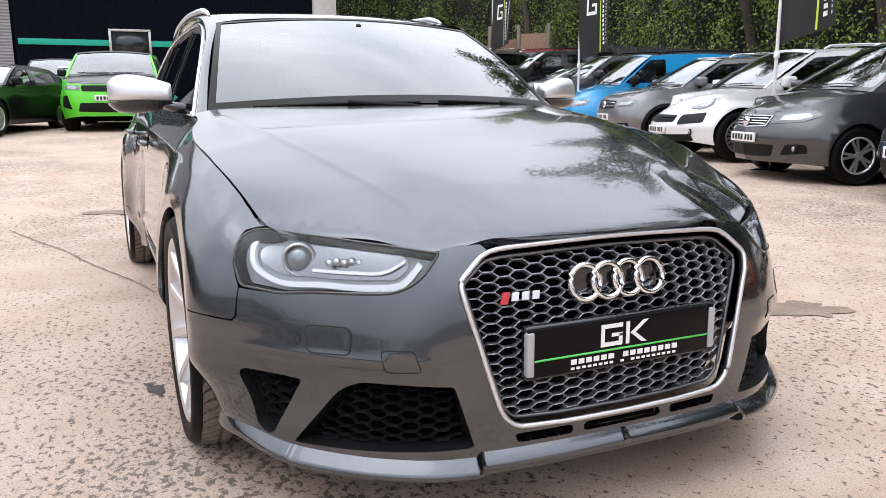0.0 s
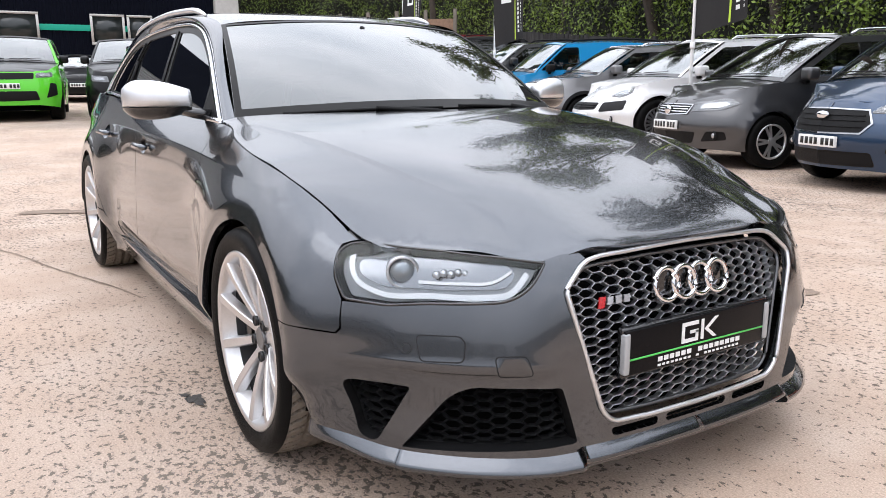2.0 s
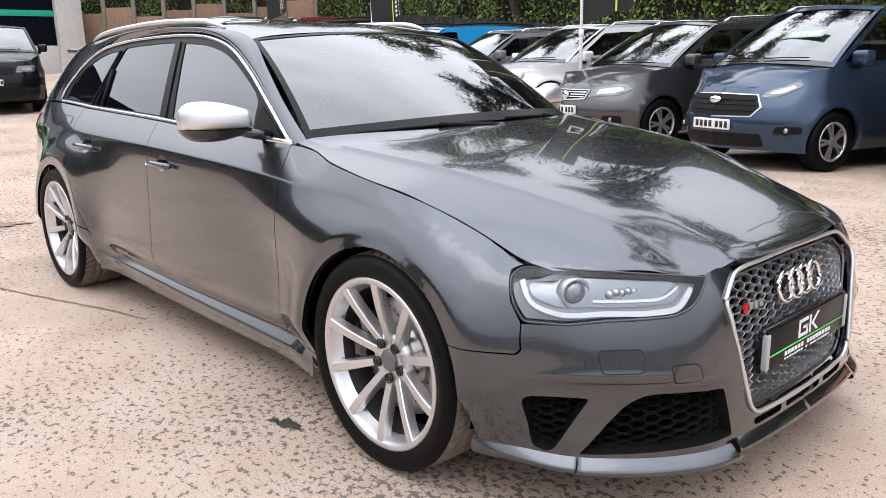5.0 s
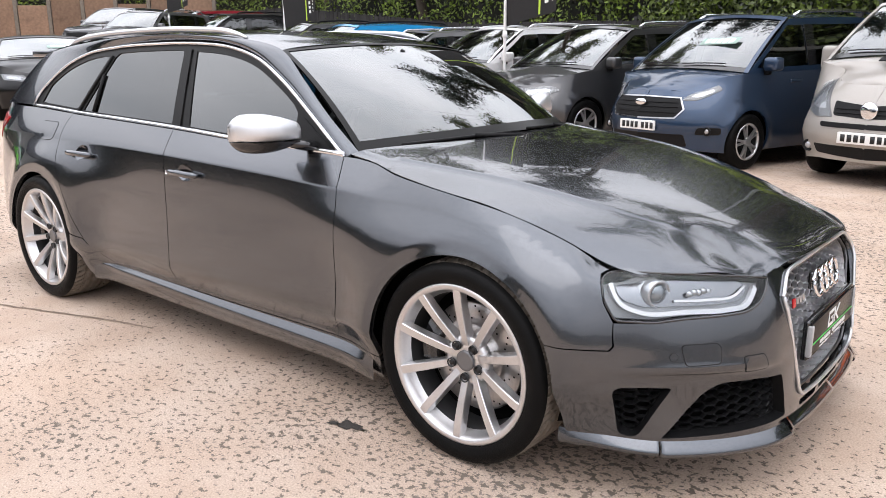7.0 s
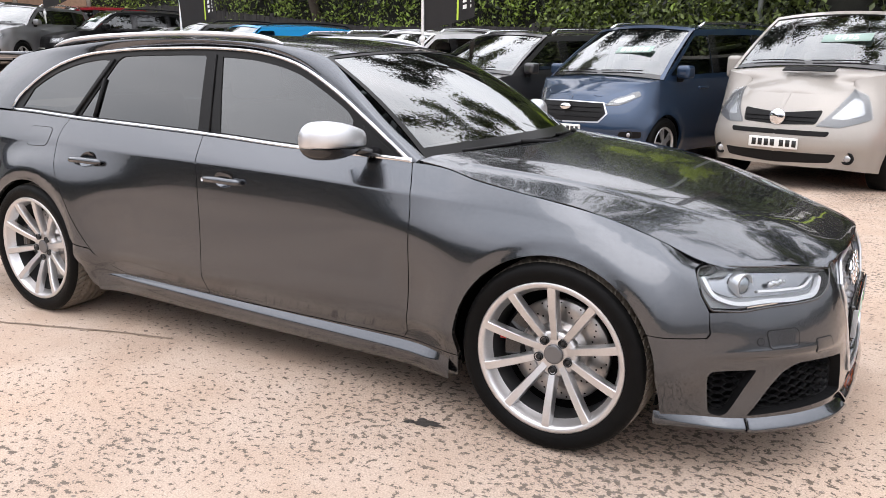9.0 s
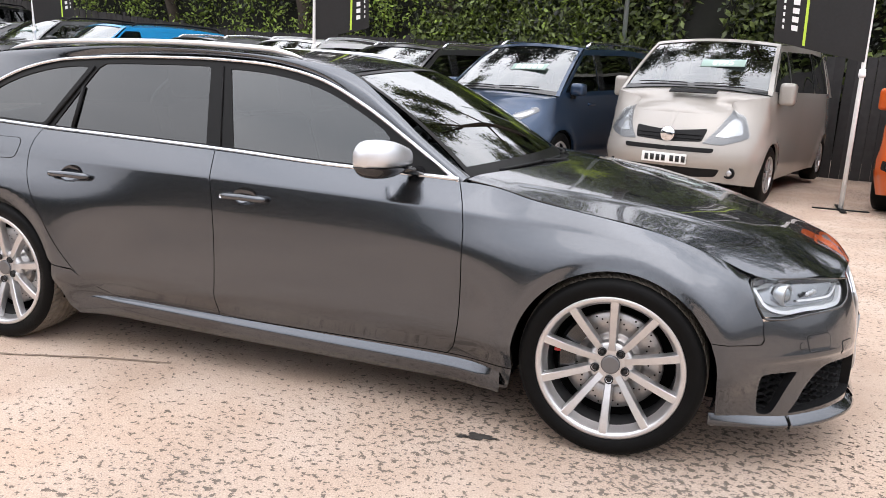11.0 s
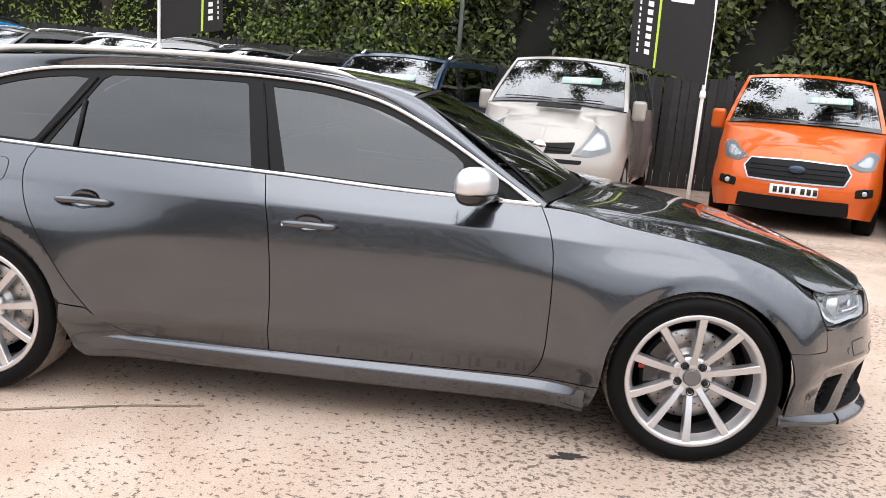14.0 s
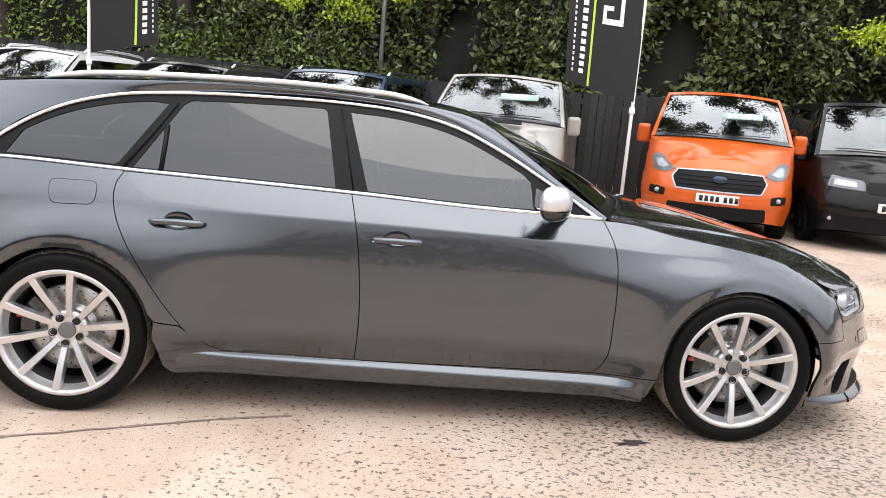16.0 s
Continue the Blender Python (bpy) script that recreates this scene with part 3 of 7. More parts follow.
CREASE = [(float(u_of_x(x)), float(z_crease(x))) for x in np.linspace(-3.4, 0.15, 130)]
CREASE_UP, CREASE_LOW = [(a, z + 0.006) for a, z in CREASE], [(a, z - 0.006) for a, z in CREASE]
LOWER = [(float(u_of_x(x)), 0.35) for x in np.linspace(-2.3, -0.58, 60)]
FOLDS = [CREASE, CREASE_UP, CREASE_LOW, LOWER]
SHELF = [[(a, z) for a in np.linspace(0.42, 0.98, 40)] for z in (0.404, 0.418, 0.429, 0.440, 0.452)]
for side in (-1, 1):
    s = -side
    sd = 1 if side < 0 else -1
    # front wing
    wing = R(shift(SEAM_F[::-1], G) + top_line(-0.60, 0.45, 30, -G)[1:])
    wing += [(0.992, 0.6815), (1.010, 0.6795), (1.0240, 0.674), (1.0035, 0.604), (0.9735, 0.552), (0.9725, 0.51), (0.970, 0.488), (0.980, 0.4768), (1.010, 0.4785), (1.06, 0.4812)]
    wing += R([(0.3200, 0.4815)] + [p for p in arch_f if p[1] > 0.4815 or p[0] < 0]) + R([(-0.352, 0.262), (-0.50, 0.262)])
    panel("front_wing", ring, [(float(a), b) for a, b in wing], M_GREY, car, lines=FOLDS[:3], step=0.014, edge=0.012, thick=0.02, side=sd)
    filler = [(0.90, 0.668), (1.035, 0.668), (1.06, 0.705), (1.02, 0.722), (0.95, 0.694)]
    panel("wing_flange", ring, filler, M_GLOSSBLACK, car, step=0.03, edge=0.02, thick=0, side=sd, off=-0.022)
    # doors
    d1 = R(shift(SEAM_F, -G) + shift(SEAM_B[::-1], G) + top_line(-1.70, -0.64, 22, -0.002)[0:])
    door_front = panel("front_door", ring, d1, M_GREY, car, holes=[cup_outline(*HANDLES[0])], lines=FOLDS, step=0.04, edge=0.025, thick=0.02, side=sd)
    d2 = R(shift(SEAM_B, -G) + shift(SEAM_R[::-1], G) + top_line(-2.62, -1.712, 18, -0.002))
    door_rear = panel("rear_door", ring, d2, M_GREY, car, holes=[cup_outline(*HANDLES[1])], lines=FOLDS, step=0.04, edge=0.025, thick=0.02, side=sd)
    # rear quarter and rear bumper
    q = R(shift(SEAM_R, -G)[:-3] + [(-2.36, 0.395), (-2.452, 0.41)] + [p for p in arch_r if p[1] > 0.41 or p[0] < AXLE_R]) + [(float(u_of_x(-3.165)), 0.30), (float(u_of_x(-3.45)), 0.30), (U_END - 0.001, 0.30), (U_END - 0.001, 0.95)] + R(top_line(-3.82, -2.63, 24))
    panel("rear_quarter", ring, q, M_GREY, car, lines=FOLDS[:3], step=0.02, edge=0.016, thick=0.02, side=sd)
    # sill skirt: arch to arch
    sill = R([(-0.352, 0.258), (-0.50, 0.258), (-0.615, 0.258)] + [(-1.2, 0.258), (-2.12, 0.258)] + shift(SEAM_R[-4:][::-1], -2 * G, 0) + [(-2.36, 0.39), (-2.452, 0.405), (-2.46, 0.335), (-2.43, 0.20), (-2.40, 0.165), (-1.4, 0.158), (-0.45, 0.155), (-0.375, 0.165)])
    panel("sill", ring, sill, M_GREY, car, step=0.03, edge=0.02, thick=0.03, side=sd)


def sill_blade(s):
    """The blade that stands out along the sill."""
    xs = np.linspace(-2.38, -0.40, 60)
    V, F = [], []
    for x in xs:
        w = float(smooth01(x, -2.40, -2.15) * (1 - smooth01(x, -0.52, -0.40)))
        base = float(ring(u_of_x([x]), np.array([0.24]))[0, 1])
        prof = [(0.002, 0.262), (-0.021 * w, 0.239), (-0.027 * w, 0.229), (-0.024 * w, 0.221), (-0.014 * w, 0.200), (-0.010 * w, 0.165), (0.02, 0.155)]
        zz = -0.022 * (x + 1.4)
        V += [(x, s * (base + dy), z + (zz if 0 < i < 5 else zz * 0.5)) for i, (dy, z) in enumerate(prof)]
    n = 7
    for i in range(len(xs) - 1):
        for k in range(n - 1):
            f = (i * n + k, i * n + k + 1, (i + 1) * n + k + 1, (i + 1) * n + k)
            F.append(f if s > 0 else f[::-1])
    return V, F


for s in (1, -1):
    raw("sill_blade", *sill_blade(s), M_GREY, car)

# bonnet, screen, roof
bon_out = [(x, -float(y_edge(x)) + 0.002) for x in np.linspace(-0.60, 0.50, 24)]
fr = [(float(xf_edge(y)) + 0.0, -y) for y in np.linspace(0.705, 0, 24)]
half = bon_out + fr
bon_poly = half + [(x, -y) for x, y in half[::-1][1:]] + [(-0.375 - 0.21 * (y / 0.72) ** 2, y) for y in np.linspace(0.70, -0.70, 23)]
BON_FOLD = [[(x, k * (float(bon_line(x)) + w)) for x in np.linspace(-0.40, 0.60, 60)] for k in (-1, 1) for w in (-0.006, 0.0, 0.007, 0.018, 0.035)]
panel("bonnet", bonnet_map, bon_poly, M_GREY, car, lines=BON_FOLD, step=0.035, edge=0.025, thick=0.03)
grid_sheet("windscreen", screen_map, 40, 20, M_GLASS, car, u=(-1, 1), v=(0, 1), label="clear windscreen reflecting sky and trees")
for nm_, u_, v_, n_ in (("screen_border", (-1.0, -0.968), (0, 1), (3, 24)), ("screen_border", (0.968, 1.0), (0, 1), (3, 24)), ("screen_border", (-0.968, 0.968), (0.0, 0.070), (40, 3)), ("screen_border", (-0.968, 0.968), (0.972, 1.0), (40, 2))):
    grid_sheet(nm_, lambda a, t: screen_map(a, t) + np.array([0.0012, 0, 0.0022]), n_[0], n_[1], M_PILLAR, car, u=u_, v=v_)
grid_sheet("roof", roof_map, 30, 50, M_GREY, car, u=(-1, 1), v=(0, 1))

# window surround: the bright strip's arc, then glass and pillars
ARC = curve_pts([(-3.20, 1.005), (-3.185, 1.04), (-3.09, 1.125), (-2.93, 1.215), (-2.72, 1.278), (-2.45, 1.308), (-2.1, 1.322), (-1.75, 1.322), (-1.50, 1.305), (-1.28, 1.258), (-1.08, 1.172), (-0.86, 1.050), (-0.70, 0.955), (-0.635, 0.916)], 70)
BELT = [(x, float(z_edge(x)) + 0.004) for x in np.linspace(-0.635, -3.19, 50)]


def on_glass(pts, s, off=0.0):
    q = np.array(pts)
    return [(x, -s * (float(glass_y(x, z)) + off), z) for x, z in q]


def arc_z(x):
    a = np.array(ARC)
    return np.interp(x, a[:, 0], a[:, 1])


def top_run(x0, x1, n, inset):
    return [(x, float(arc_z(x)) - inset) for x in np.linspace(x0, x1, n)]


def belt_run(x0, x1, n, up=0.010):
    return [(x, float(z_edge(x)) + up) for x in np.linspace(x0, x1, n)]


IN = 0.034
W1 = belt_run(-1.640, -0.93, 12, 0.016) + [(-0.945, 1.055)] + top_run(-0.98, -1.735, 24, IN)
W2 = belt_run(-2.605, -1.775, 14, 0.016) + [(-1.835, 1.283)] + top_run(-1.85, -2.40, 16, IN - 0.004) + [(-2.432, 1.262)]
W3 = belt_run(-3.12, -2.678, 8, 0.020) + [(-2.660, 1.015)] + [(-2.490, 1.262)] + top_run(-2.55, -3.06, 14, IN)
SIDE_TRIM = belt_run(-3.19, -0.64, 40, 0.002) + [p for p in ARC[::-1][1:-1]]
for s in (1, -1):
    sd = 1 if s > 0 else -1
    panel("window_surround", glass_map, SIDE_TRIM, M_PILLAR, car, holes=[W1, W2, W3], step=0.05, edge=0.03, thick=0.008, side=sd, off=-0.002)
    panel("front_side_window", glass_map, W1, M_SIDEGLASS, car, step=0.06, edge=0.04, thick=0, side=sd, off=-0.006)
    panel("rear_side_window", glass_map, W2, M_TINT, car, step=0.06, edge=0.04, thick=0, side=sd, off=-0.006)
    panel("quarter_window", glass_map, W3, M_TINT, car, step=0.06, edge=0.04, thick=0, side=sd, off=-0.006)
    V, F = tube(on_glass([(-2.492, float(z_edge(-2.49)) + 0.016), (-2.488, 1.08), (-2.486, 1.175)], s, 0.0), 0.009, 6)
    raw("glass_run", V, F, M_BLACK, car)
    V, F = tube(on_glass([(-2.642, float(z_edge(-2.64)) + 0.012), (-2.545, 1.13), (-2.455, 1.268)], s, 0.002), 0.007, 6)
    raw("door_seal", V, F, M_BLACK, car)
    V, F = tube(on_glass([(-1.700, float(z_edge(-1.70)) + 0.012), (-1.74, 1.15), (-1.775, 1.295)], s, 0.001), 0.004, 6)
    raw("door_seal", V, F, M_BLACK, car)
    V, F = tube(on_glass(ARC, s, 0.004), 0.008, 8)
    raw("window_trim", V, F, M_CHROME, car, "satin bright strip round the windows")
    V, F = tube([(x, -s * (float(glass_y(x, z)) + 0.006), z - 0.002) for x, z in BELT], 0.0105, 8)
    raw("belt_trim", V, F, M_CHROME, car)

# A-pillar, roof side and D-pillar in one pressed strip
cant_out = [(-0.622, 0.915), (-0.86, 1.055), (-1.08, 1.178), (-1.28, 1.265), (-1.50, 1.313), (-1.75, 1.330), (-2.1, 1.330), (-2.45, 1.316), (-2.72, 1.288), (-2.93, 1.226), (-3.10, 1.137), (-3.20, 1.045), (-3.22, 1.0)]
cant_in = [(-0.600, 0.708, 0.932), (-0.80, 0.668, 1.055), (-0.98, 0.622, 1.178), (-1.165, 0.570, 1.290), (-1.42, 0.575, 1.340), (-1.72, 0.583, 1.360), (-2.1, 0.586, 1.366), (-2.48, 0.576, 1.358), (-2.80, 0.560, 1.339), (-3.08, 0.544, 1.314), (-3.40, 0.520, 1.262), (-3.56, 0.57, 1.14), (-3.70, 0.63, 0.99)]
co3 = np.array(curve_pts([(x, float(glass_y(x, z)) - 0.001, z) for x, z in cant_out], 90))
ci3 = np.array(curve_pts(cant_in, 90))
for s in (1, -1):
    V, F = [], []
    nn = 9
    for i in range(90):
        o, c = co3[i], ci3[i]
        mid = (o + c) / 2
        bul = np.array([0.0, 0.020, 0.010]) * (0.5 + 0.5 * min(1, np.linalg.norm(o - c) / 0.1))
        for k in range(nn):
            t = k / (nn - 1)
            p = o + (c - o) * t + bul * 4 * t * (1 - t) * 0.55
            V.append((p[0], -s * p[1], p[2]))
    for i in range(89):
        for k in range(nn - 1):
            f = (i * nn + k, (i + 1) * nn + k, (i + 1) * nn + k + 1, i * nn + k + 1)
            F.append(f if s > 0 else f[::-1])
    raw("roof_side", V, F, M_GREY, car)

# front bumper, cut round grille, lamps and intakes
LAMP = [(1.020, 0.674), (0.945, 0.677), (0.75, 0.673), (0.583, 0.662), (0.455, 0.648), (0.500, 0.600), (0.535, 0.578), (0.575, 0.566), (0.64, 0.563), (0.76, 0.558), (0.86, 0.548), (0.967, 0.556), (1.000, 0.605)]
LAMP_R = rounded(LAMP, [0.025, 0.01, 0.02, 0.02, 0.006, 0.02, 0.02, 0.02, 0.02, 0.02, 0.02, 0.012, 0.02], 4)
GR = [(0.0, 0.664), (0.140, 0.662), (0.300, 0.657), (0.352, 0.648), (0.415, 0.592), (0.410, 0.560), (0.327, 0.290), (0.290, 0.256), (0.167, 0.251), (0.0, 0.249)]
GR_R = rounded(GR, [0, 0.02, 0.03, 0.03, 0.035, 0.03, 0.04, 0.035, 0.02, 0], 5)
FOG = rounded([(0.968, 0.366), (0.795, 0.358), (0.885, 0.214), (0.905, 0.204), (0.945, 0.212)], [0.03, 0.012, 0.01, 0.01, 0.02], 4)
INTAKE = rounded([(0.700, 0.345), (0.648, 0.370), (0.430, 0.366), (0.384, 0.222), (0.820, 0.206)], [0.05, 0.035, 0.010, 0.010, 0.008], 4)
SLOT_S = rounded([(0.140, 0.241), (0.290, 0.241), (0.282, 0.219), (0.140, 0.219)], 0.011, 4)
SLOT_C = [(0.100 + 0.011 * math.cos(t), 0.230 + 0.011 * math.sin(t)) for t in np.linspace(-math.pi / 2, math.pi / 2, 7)]
WASHER = rounded([(0.778, 0.486), (0.675, 0.489), (0.662, 0.478), (0.664, 0.434), (0.765, 0.431)], 0.012, 4)
TOW = rounded([(0.59, 0.446), (0.519, 0.446), (0.503, 0.402), (0.58, 0.399)], 0.010, 4)


def offset_poly(poly, d):
    """A polygon pushed outwards (d > 0) or inwards along its corner normals."""
    P = np.array(poly)
    n = len(P)
    area = 0.5 * np.sum(P[:, 0] * np.roll(P[:, 1], -1) - np.roll(P[:, 0], -1) * P[:, 1])
    e = np.roll(P, -1, 0) - np.roll(P, 1, 0)
    nn = np.stack([e[:, 1], -e[:, 0]], 1) * (1 if area > 0 else -1)
    nn /= np.maximum(np.linalg.norm(nn, axis=1, keepdims=True), 1e-9)
    return [tuple(p) for p in P + nn * d]


lamp_low = sorted([p for p in offset_poly(LAMP_R, 0.003) if (p[1] < 0.585 or p[0] < 0.52) and p[0] < 0.955 and p[1] < 0.645], key=lambda p: p[0])
arch_low = sorted([(x, z) for x, z in arch_f if x > 0.3 and z < 0.475], key=lambda p: -p[1])
bump_out = [(0.0, 0.245)] + [p for p in GR_R[::-1] if p[1] < 0.652 and p[0] > 0.0] + [(0.350, 0.662), (0.400, 0.663), (0.452, 0.655)] + lamp_low + [(0.971, 0.550), (0.969, 0.51), (0.965, 0.486), (0.976, 0.4735), (1.010, 0.475), (1.06, 0.478)] + R([(0.3212, 0.4788)] + arch_low) + R([(0.362, 0.25), (0.372, 0.165)]) + [(1.0, 0.158), (0.82, 0.155), (0.6, 0.15), (0.3, 0.15), (0.0, 0.15), (0.0, 0.219)] + [(u, z) for u, z in SLOT_C if u > 0.001] + [(0.0, 0.241)]


def inner(depth, lean=0.0):
    """The nose surface set back by depth."""
    def f(u, z):
        return ring(u, z) + surf_normal(ring, np.asarray(u, float), np.asarray(z, float)) * -depth
    return f


def pocket(name, outline, depth, material, parent, side, shrink=0.0, label=""):
    """The turned-in wall of an opening, from the surface to depth behind it."""
    o = np.array(dense(outline, 0.03))
    i2 = np.array(offset_poly([tuple(p) for p in o], -shrink)) if shrink else o
    A = ring(o[:, 0], o[:, 1])
    N = surf_normal(ring, i2[:, 0], i2[:, 1])
    B = ring(i2[:, 0], i2[:, 1]) - N * depth
    n = len(o)
    V = np.concatenate([A, B])
    F = [(k, (k + 1) % n, n + (k + 1) % n, n + k) for k in range(n)]
    if side < 0:
        V = V * (1, -1, 1)
        F = [f[::-1] for f in F]
    return raw(name, V, F, material, parent, label, smooth=False)


def honeycomb(name, outline, fmap, cw, ch, wall, deep, material, parent, side=1, both=False, shear=0.0):
    """A grid of six-sided cells with real walls, trimmed to an outline. Cell width cw and height ch; wall is the bar's share of a cell."""
    P = np.array(outline)
    lo, hi = P.min(0), P.max(0)

    def clamp(pts):
        pts = np.array(pts)
        out = ~inside(pts[:, 0], pts[:, 1], outline)
        if out.any():
            A, B = P, np.roll(P, -1, 0)
            for k in np.where(out)[0]:
                ab = B - A
                t = np.clip(((pts[k] - A) * ab).sum(1) / np.maximum((ab**2).sum(1), 1e-12), 0, 1)
                q = A + ab * t[:, None]
                pts[k] = q[np.argmin(((q - pts[k]) ** 2).sum(1))]
        return pts

    V, F, Ns = [], [], 0
    row = 0
    z = lo[1] - ch
    hexa = [(-0.5, 0.0), (-0.22, 0.5), (0.22, 0.5), (0.5, 0.0), (0.22, -0.5), (-0.22, -0.5)]
    while z < hi[1] + ch:
        u = lo[0] - cw + (cw * 0.72 if row % 2 else 0)
        while u < hi[0] + cw:
            c = np.array([u, z])
            if inside(np.array([u]), np.array([z]), offset_poly(outline, 0.008))[0]:
                ou = clamp([c + (a * cw, b * ch) for a, b in hexa])
                inn = clamp([c + (a * cw * (1 - wall), b * ch * (1 - wall * cw / ch * 0.8)) for a, b in hexa])
                V.append((ou, inn))
            u += cw * 1.44
        z += ch * 0.5
        row += 1
    if not V:
        return None
    allp = np.concatenate([np.concatenate([a, b, b]) for a, b in V])
    X = fmap(allp[:, 0], allp[:, 1])
    N = surf_normal(fmap, allp[:, 0], allp[:, 1])
    k = np.arange(len(allp)) % 18
    X = X - N * (np.where(k >= 12, deep, 0.0) + np.where(k < 6, 0.004, 0.0))[:, None]
    for c in range(len(V)):
        o = c * 18
        for i in range(6):
            j = (i + 1) % 6
            F.append((o + i, o + j, o + 6 + j, o + 6 + i))
            F.append((o + 6 + i, o + 6 + j, o + 12 + j, o + 12 + i))
    if side < 0:
        X = X * (1, -1, 1)
        F = [f[::-1] for f in F]
    return raw(name, X, F, material, parent, smooth=False)


M_MESH = mat("grille_mesh_silver", (0.80, 0.80, 0.82), rough=0.30, metal=0.95, grain=0.08, grain_scale=80)
M_CAPGREY2 = mat("dark_frame_step", (0.16, 0.16, 0.165), rough=0.3, metal=0.8)
M_MESHBLACK = mat("intake_mesh_black", (0.016, 0.016, 0.017), rough=0.30, grain=0.15)
M_GROOVE = mat("panel_gap", (0.012, 0.012, 0.013), rough=0.8)
for sd in (1, -1):
    panel("front_bumper", ring, bump_out, M_GREY, car, holes=[FOG, INTAKE, SLOT_S], lines=SHELF, step=0.028, edge=0.016, thick=0.015, side=sd)
    for name, poly, dep in (("outer_intake", FOG, 0.06), ("lower_intake", INTAKE, 0.07)):
        it = new(name)
        it.parent = car
        pocket("pocket", poly, dep, M_BLACK, it, sd, 0.01)
        # black sheet as the shade behind the mesh
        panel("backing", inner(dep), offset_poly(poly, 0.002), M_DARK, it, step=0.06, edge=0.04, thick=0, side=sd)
        honeycomb("mesh", offset_poly(poly, -0.006), inner(dep * 0.45), 0.056, 0.023, 0.075, 0.018, M_MESHBLACK, it, sd)
    pocket("slot", SLOT_S, 0.03, M_BLACK, car, sd)
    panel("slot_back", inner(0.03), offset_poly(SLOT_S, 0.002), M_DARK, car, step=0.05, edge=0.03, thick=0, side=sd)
    for name, poly in (("washer_cover", WASHER), ("towing_cover", TOW)):
        panel(name + "_gap", ring, offset_poly(poly, 0.0030), M_GROOVE, car, step=0.03, edge=0.012, thick=0, side=sd, off=0.0007)
        panel(name, ring, poly, M_GREY, car, step=0.03, edge=0.012, thick=0.001, side=sd, off=0.0016)
    circ = [(0.80 + 0.011 * math.cos(t), 0.455 + 0.011 * math.sin(t)) for t in np.linspace(0, 2 * math.pi, 17)[:-1]]
    panel("parking_sensor_gap", ring, offset_poly(circ, 0.002), M_GROOVE, car, step=0.02, edge=0.006, thick=0, side=sd, off=0.0007)
    panel("parking_sensor", ring, circ, M_GREY, car, step=0.02, edge=0.006, thick=0.001, side=sd, off=0.0018)
    # headlamp
    lamp = new("headlight")
    lamp.parent = car
    pocket("housing_wall", LAMP_R, 0.036, M_BLACK, lamp, sd, 0.004)
    panel("housing", inner(0.034), offset_poly(LAMP_R, -0.008), M_LAMPBASE, lamp, step=0.05, edge=0.03, thick=0, side=sd)
    drl = curve_pts([(0.988, 0.660), (0.948, 0.600), (0.890, 0.576), (0.75, 0.576), (0.620, 0.577), (0.555, 0.585), (0.506, 0.630)], 40)
    wid = np.linspace(0.0055, 0.0075, 40)
    D = np.array(drl)
    tn = np.gradient(D, axis=0)
    tn /= np.linalg.norm(tn, axis=1, keepdims=True)
    nn = np.stack([-tn[:, 1], tn[:, 0]], 1)
    strip = [tuple(p) for p in D + nn * wid[:, None]] + [tuple(p) for p in (D - nn * wid[:, None])[::-1]]
    panel("light_guide", inner(0.016), strip, M_GUIDE, lamp, step=0.05, edge=0.02, thick=0.015, side=sd, label="clear white light-guide strip")
    drl2 = curve_pts([(0.548, 0.636), (0.590, 0.614), (0.68, 0.607), (0.79, 0.606)], 14)
    D = np.array(drl2)
    strip = [tuple(p) for p in D + (0, 0.0035)] + [tuple(p) for p in (D - (0, 0.0035))[::-1]]
    panel("upper_guide", inner(0.018), strip, M_GUIDE, lamp, step=0.05, edge=0.02, thick=0.004, side=sd)
    shelf = rounded([(0.972, 0.660), (0.78, 0.664), (0.56, 0.654), (0.535, 0.630), (0.565, 0.598), (0.72, 0.592), (0.88, 0.592), (0.945, 0.615)], 0.02, 4)
    panel("reflector", inner(0.028), shelf, M_LAMPSHELF, lamp, step=0.04, edge=0.025, thick=0.01, side=sd)
    c = inner(0.030)(np.array([0.845]), np.array([0.632]))[0]
    nrm = Vector((0.9, -0.42, 0.0)).normalized()
    rot = Vector((0, -1, 0)).rotation_difference(nrm).to_matrix()
    for nm, prof, m_ in (("projector_ring", [(0.038, 0.02), (0.040, -0.014), (0.034, -0.018), (0.032, 0.0)], M_LAMPWHITE), ("projector_lens", [(0.032, -0.002), (0.028, -0.014), (0.018, -0.023), (0.0, -0.027)], M_PROJ)):
        V, F = revolve(prof, 28)
        V = [Vector(c) + rot @ Vector(v) for v in V]
        raw(nm, [(p.x, p.y * sd, p.z) for p in V], F if sd > 0 else [f[::-1] for f in F], m_, lamp)
    c2 = inner(0.026)(np.array([0.71]), np.array([0.628]))[0]
    for k in range(5):
        V, F = revolve([(0.010, 0.0), (0.008, -0.007), (0.0, -0.010)], 12)
        V = [Vector(c2) + rot @ (Vector(v) + Vector(((k - 2) * 0.017, 0, 0.003 * (k % 2)))) for v in V]
        raw("reflector_cell", [(p.x, p.y * sd, p.z) for p in V], F, M_LAMPWHITE, lamp)
    panel("lens", ring, LAMP_R, M_LENS, lamp, step=0.03, edge=0.02, thick=0, side=sd, off=0.001)
    V, F = tube([tuple(p * (1, sd, 1)) for p in ring(np.array(dense(LAMP_R, 0.03))[:, 0], np.array(dense(LAMP_R, 0.03))[:, 1])], 0.0035, 6, closed=True)
    raw("seal", V, F, M_GLOSSBLACK, lamp)

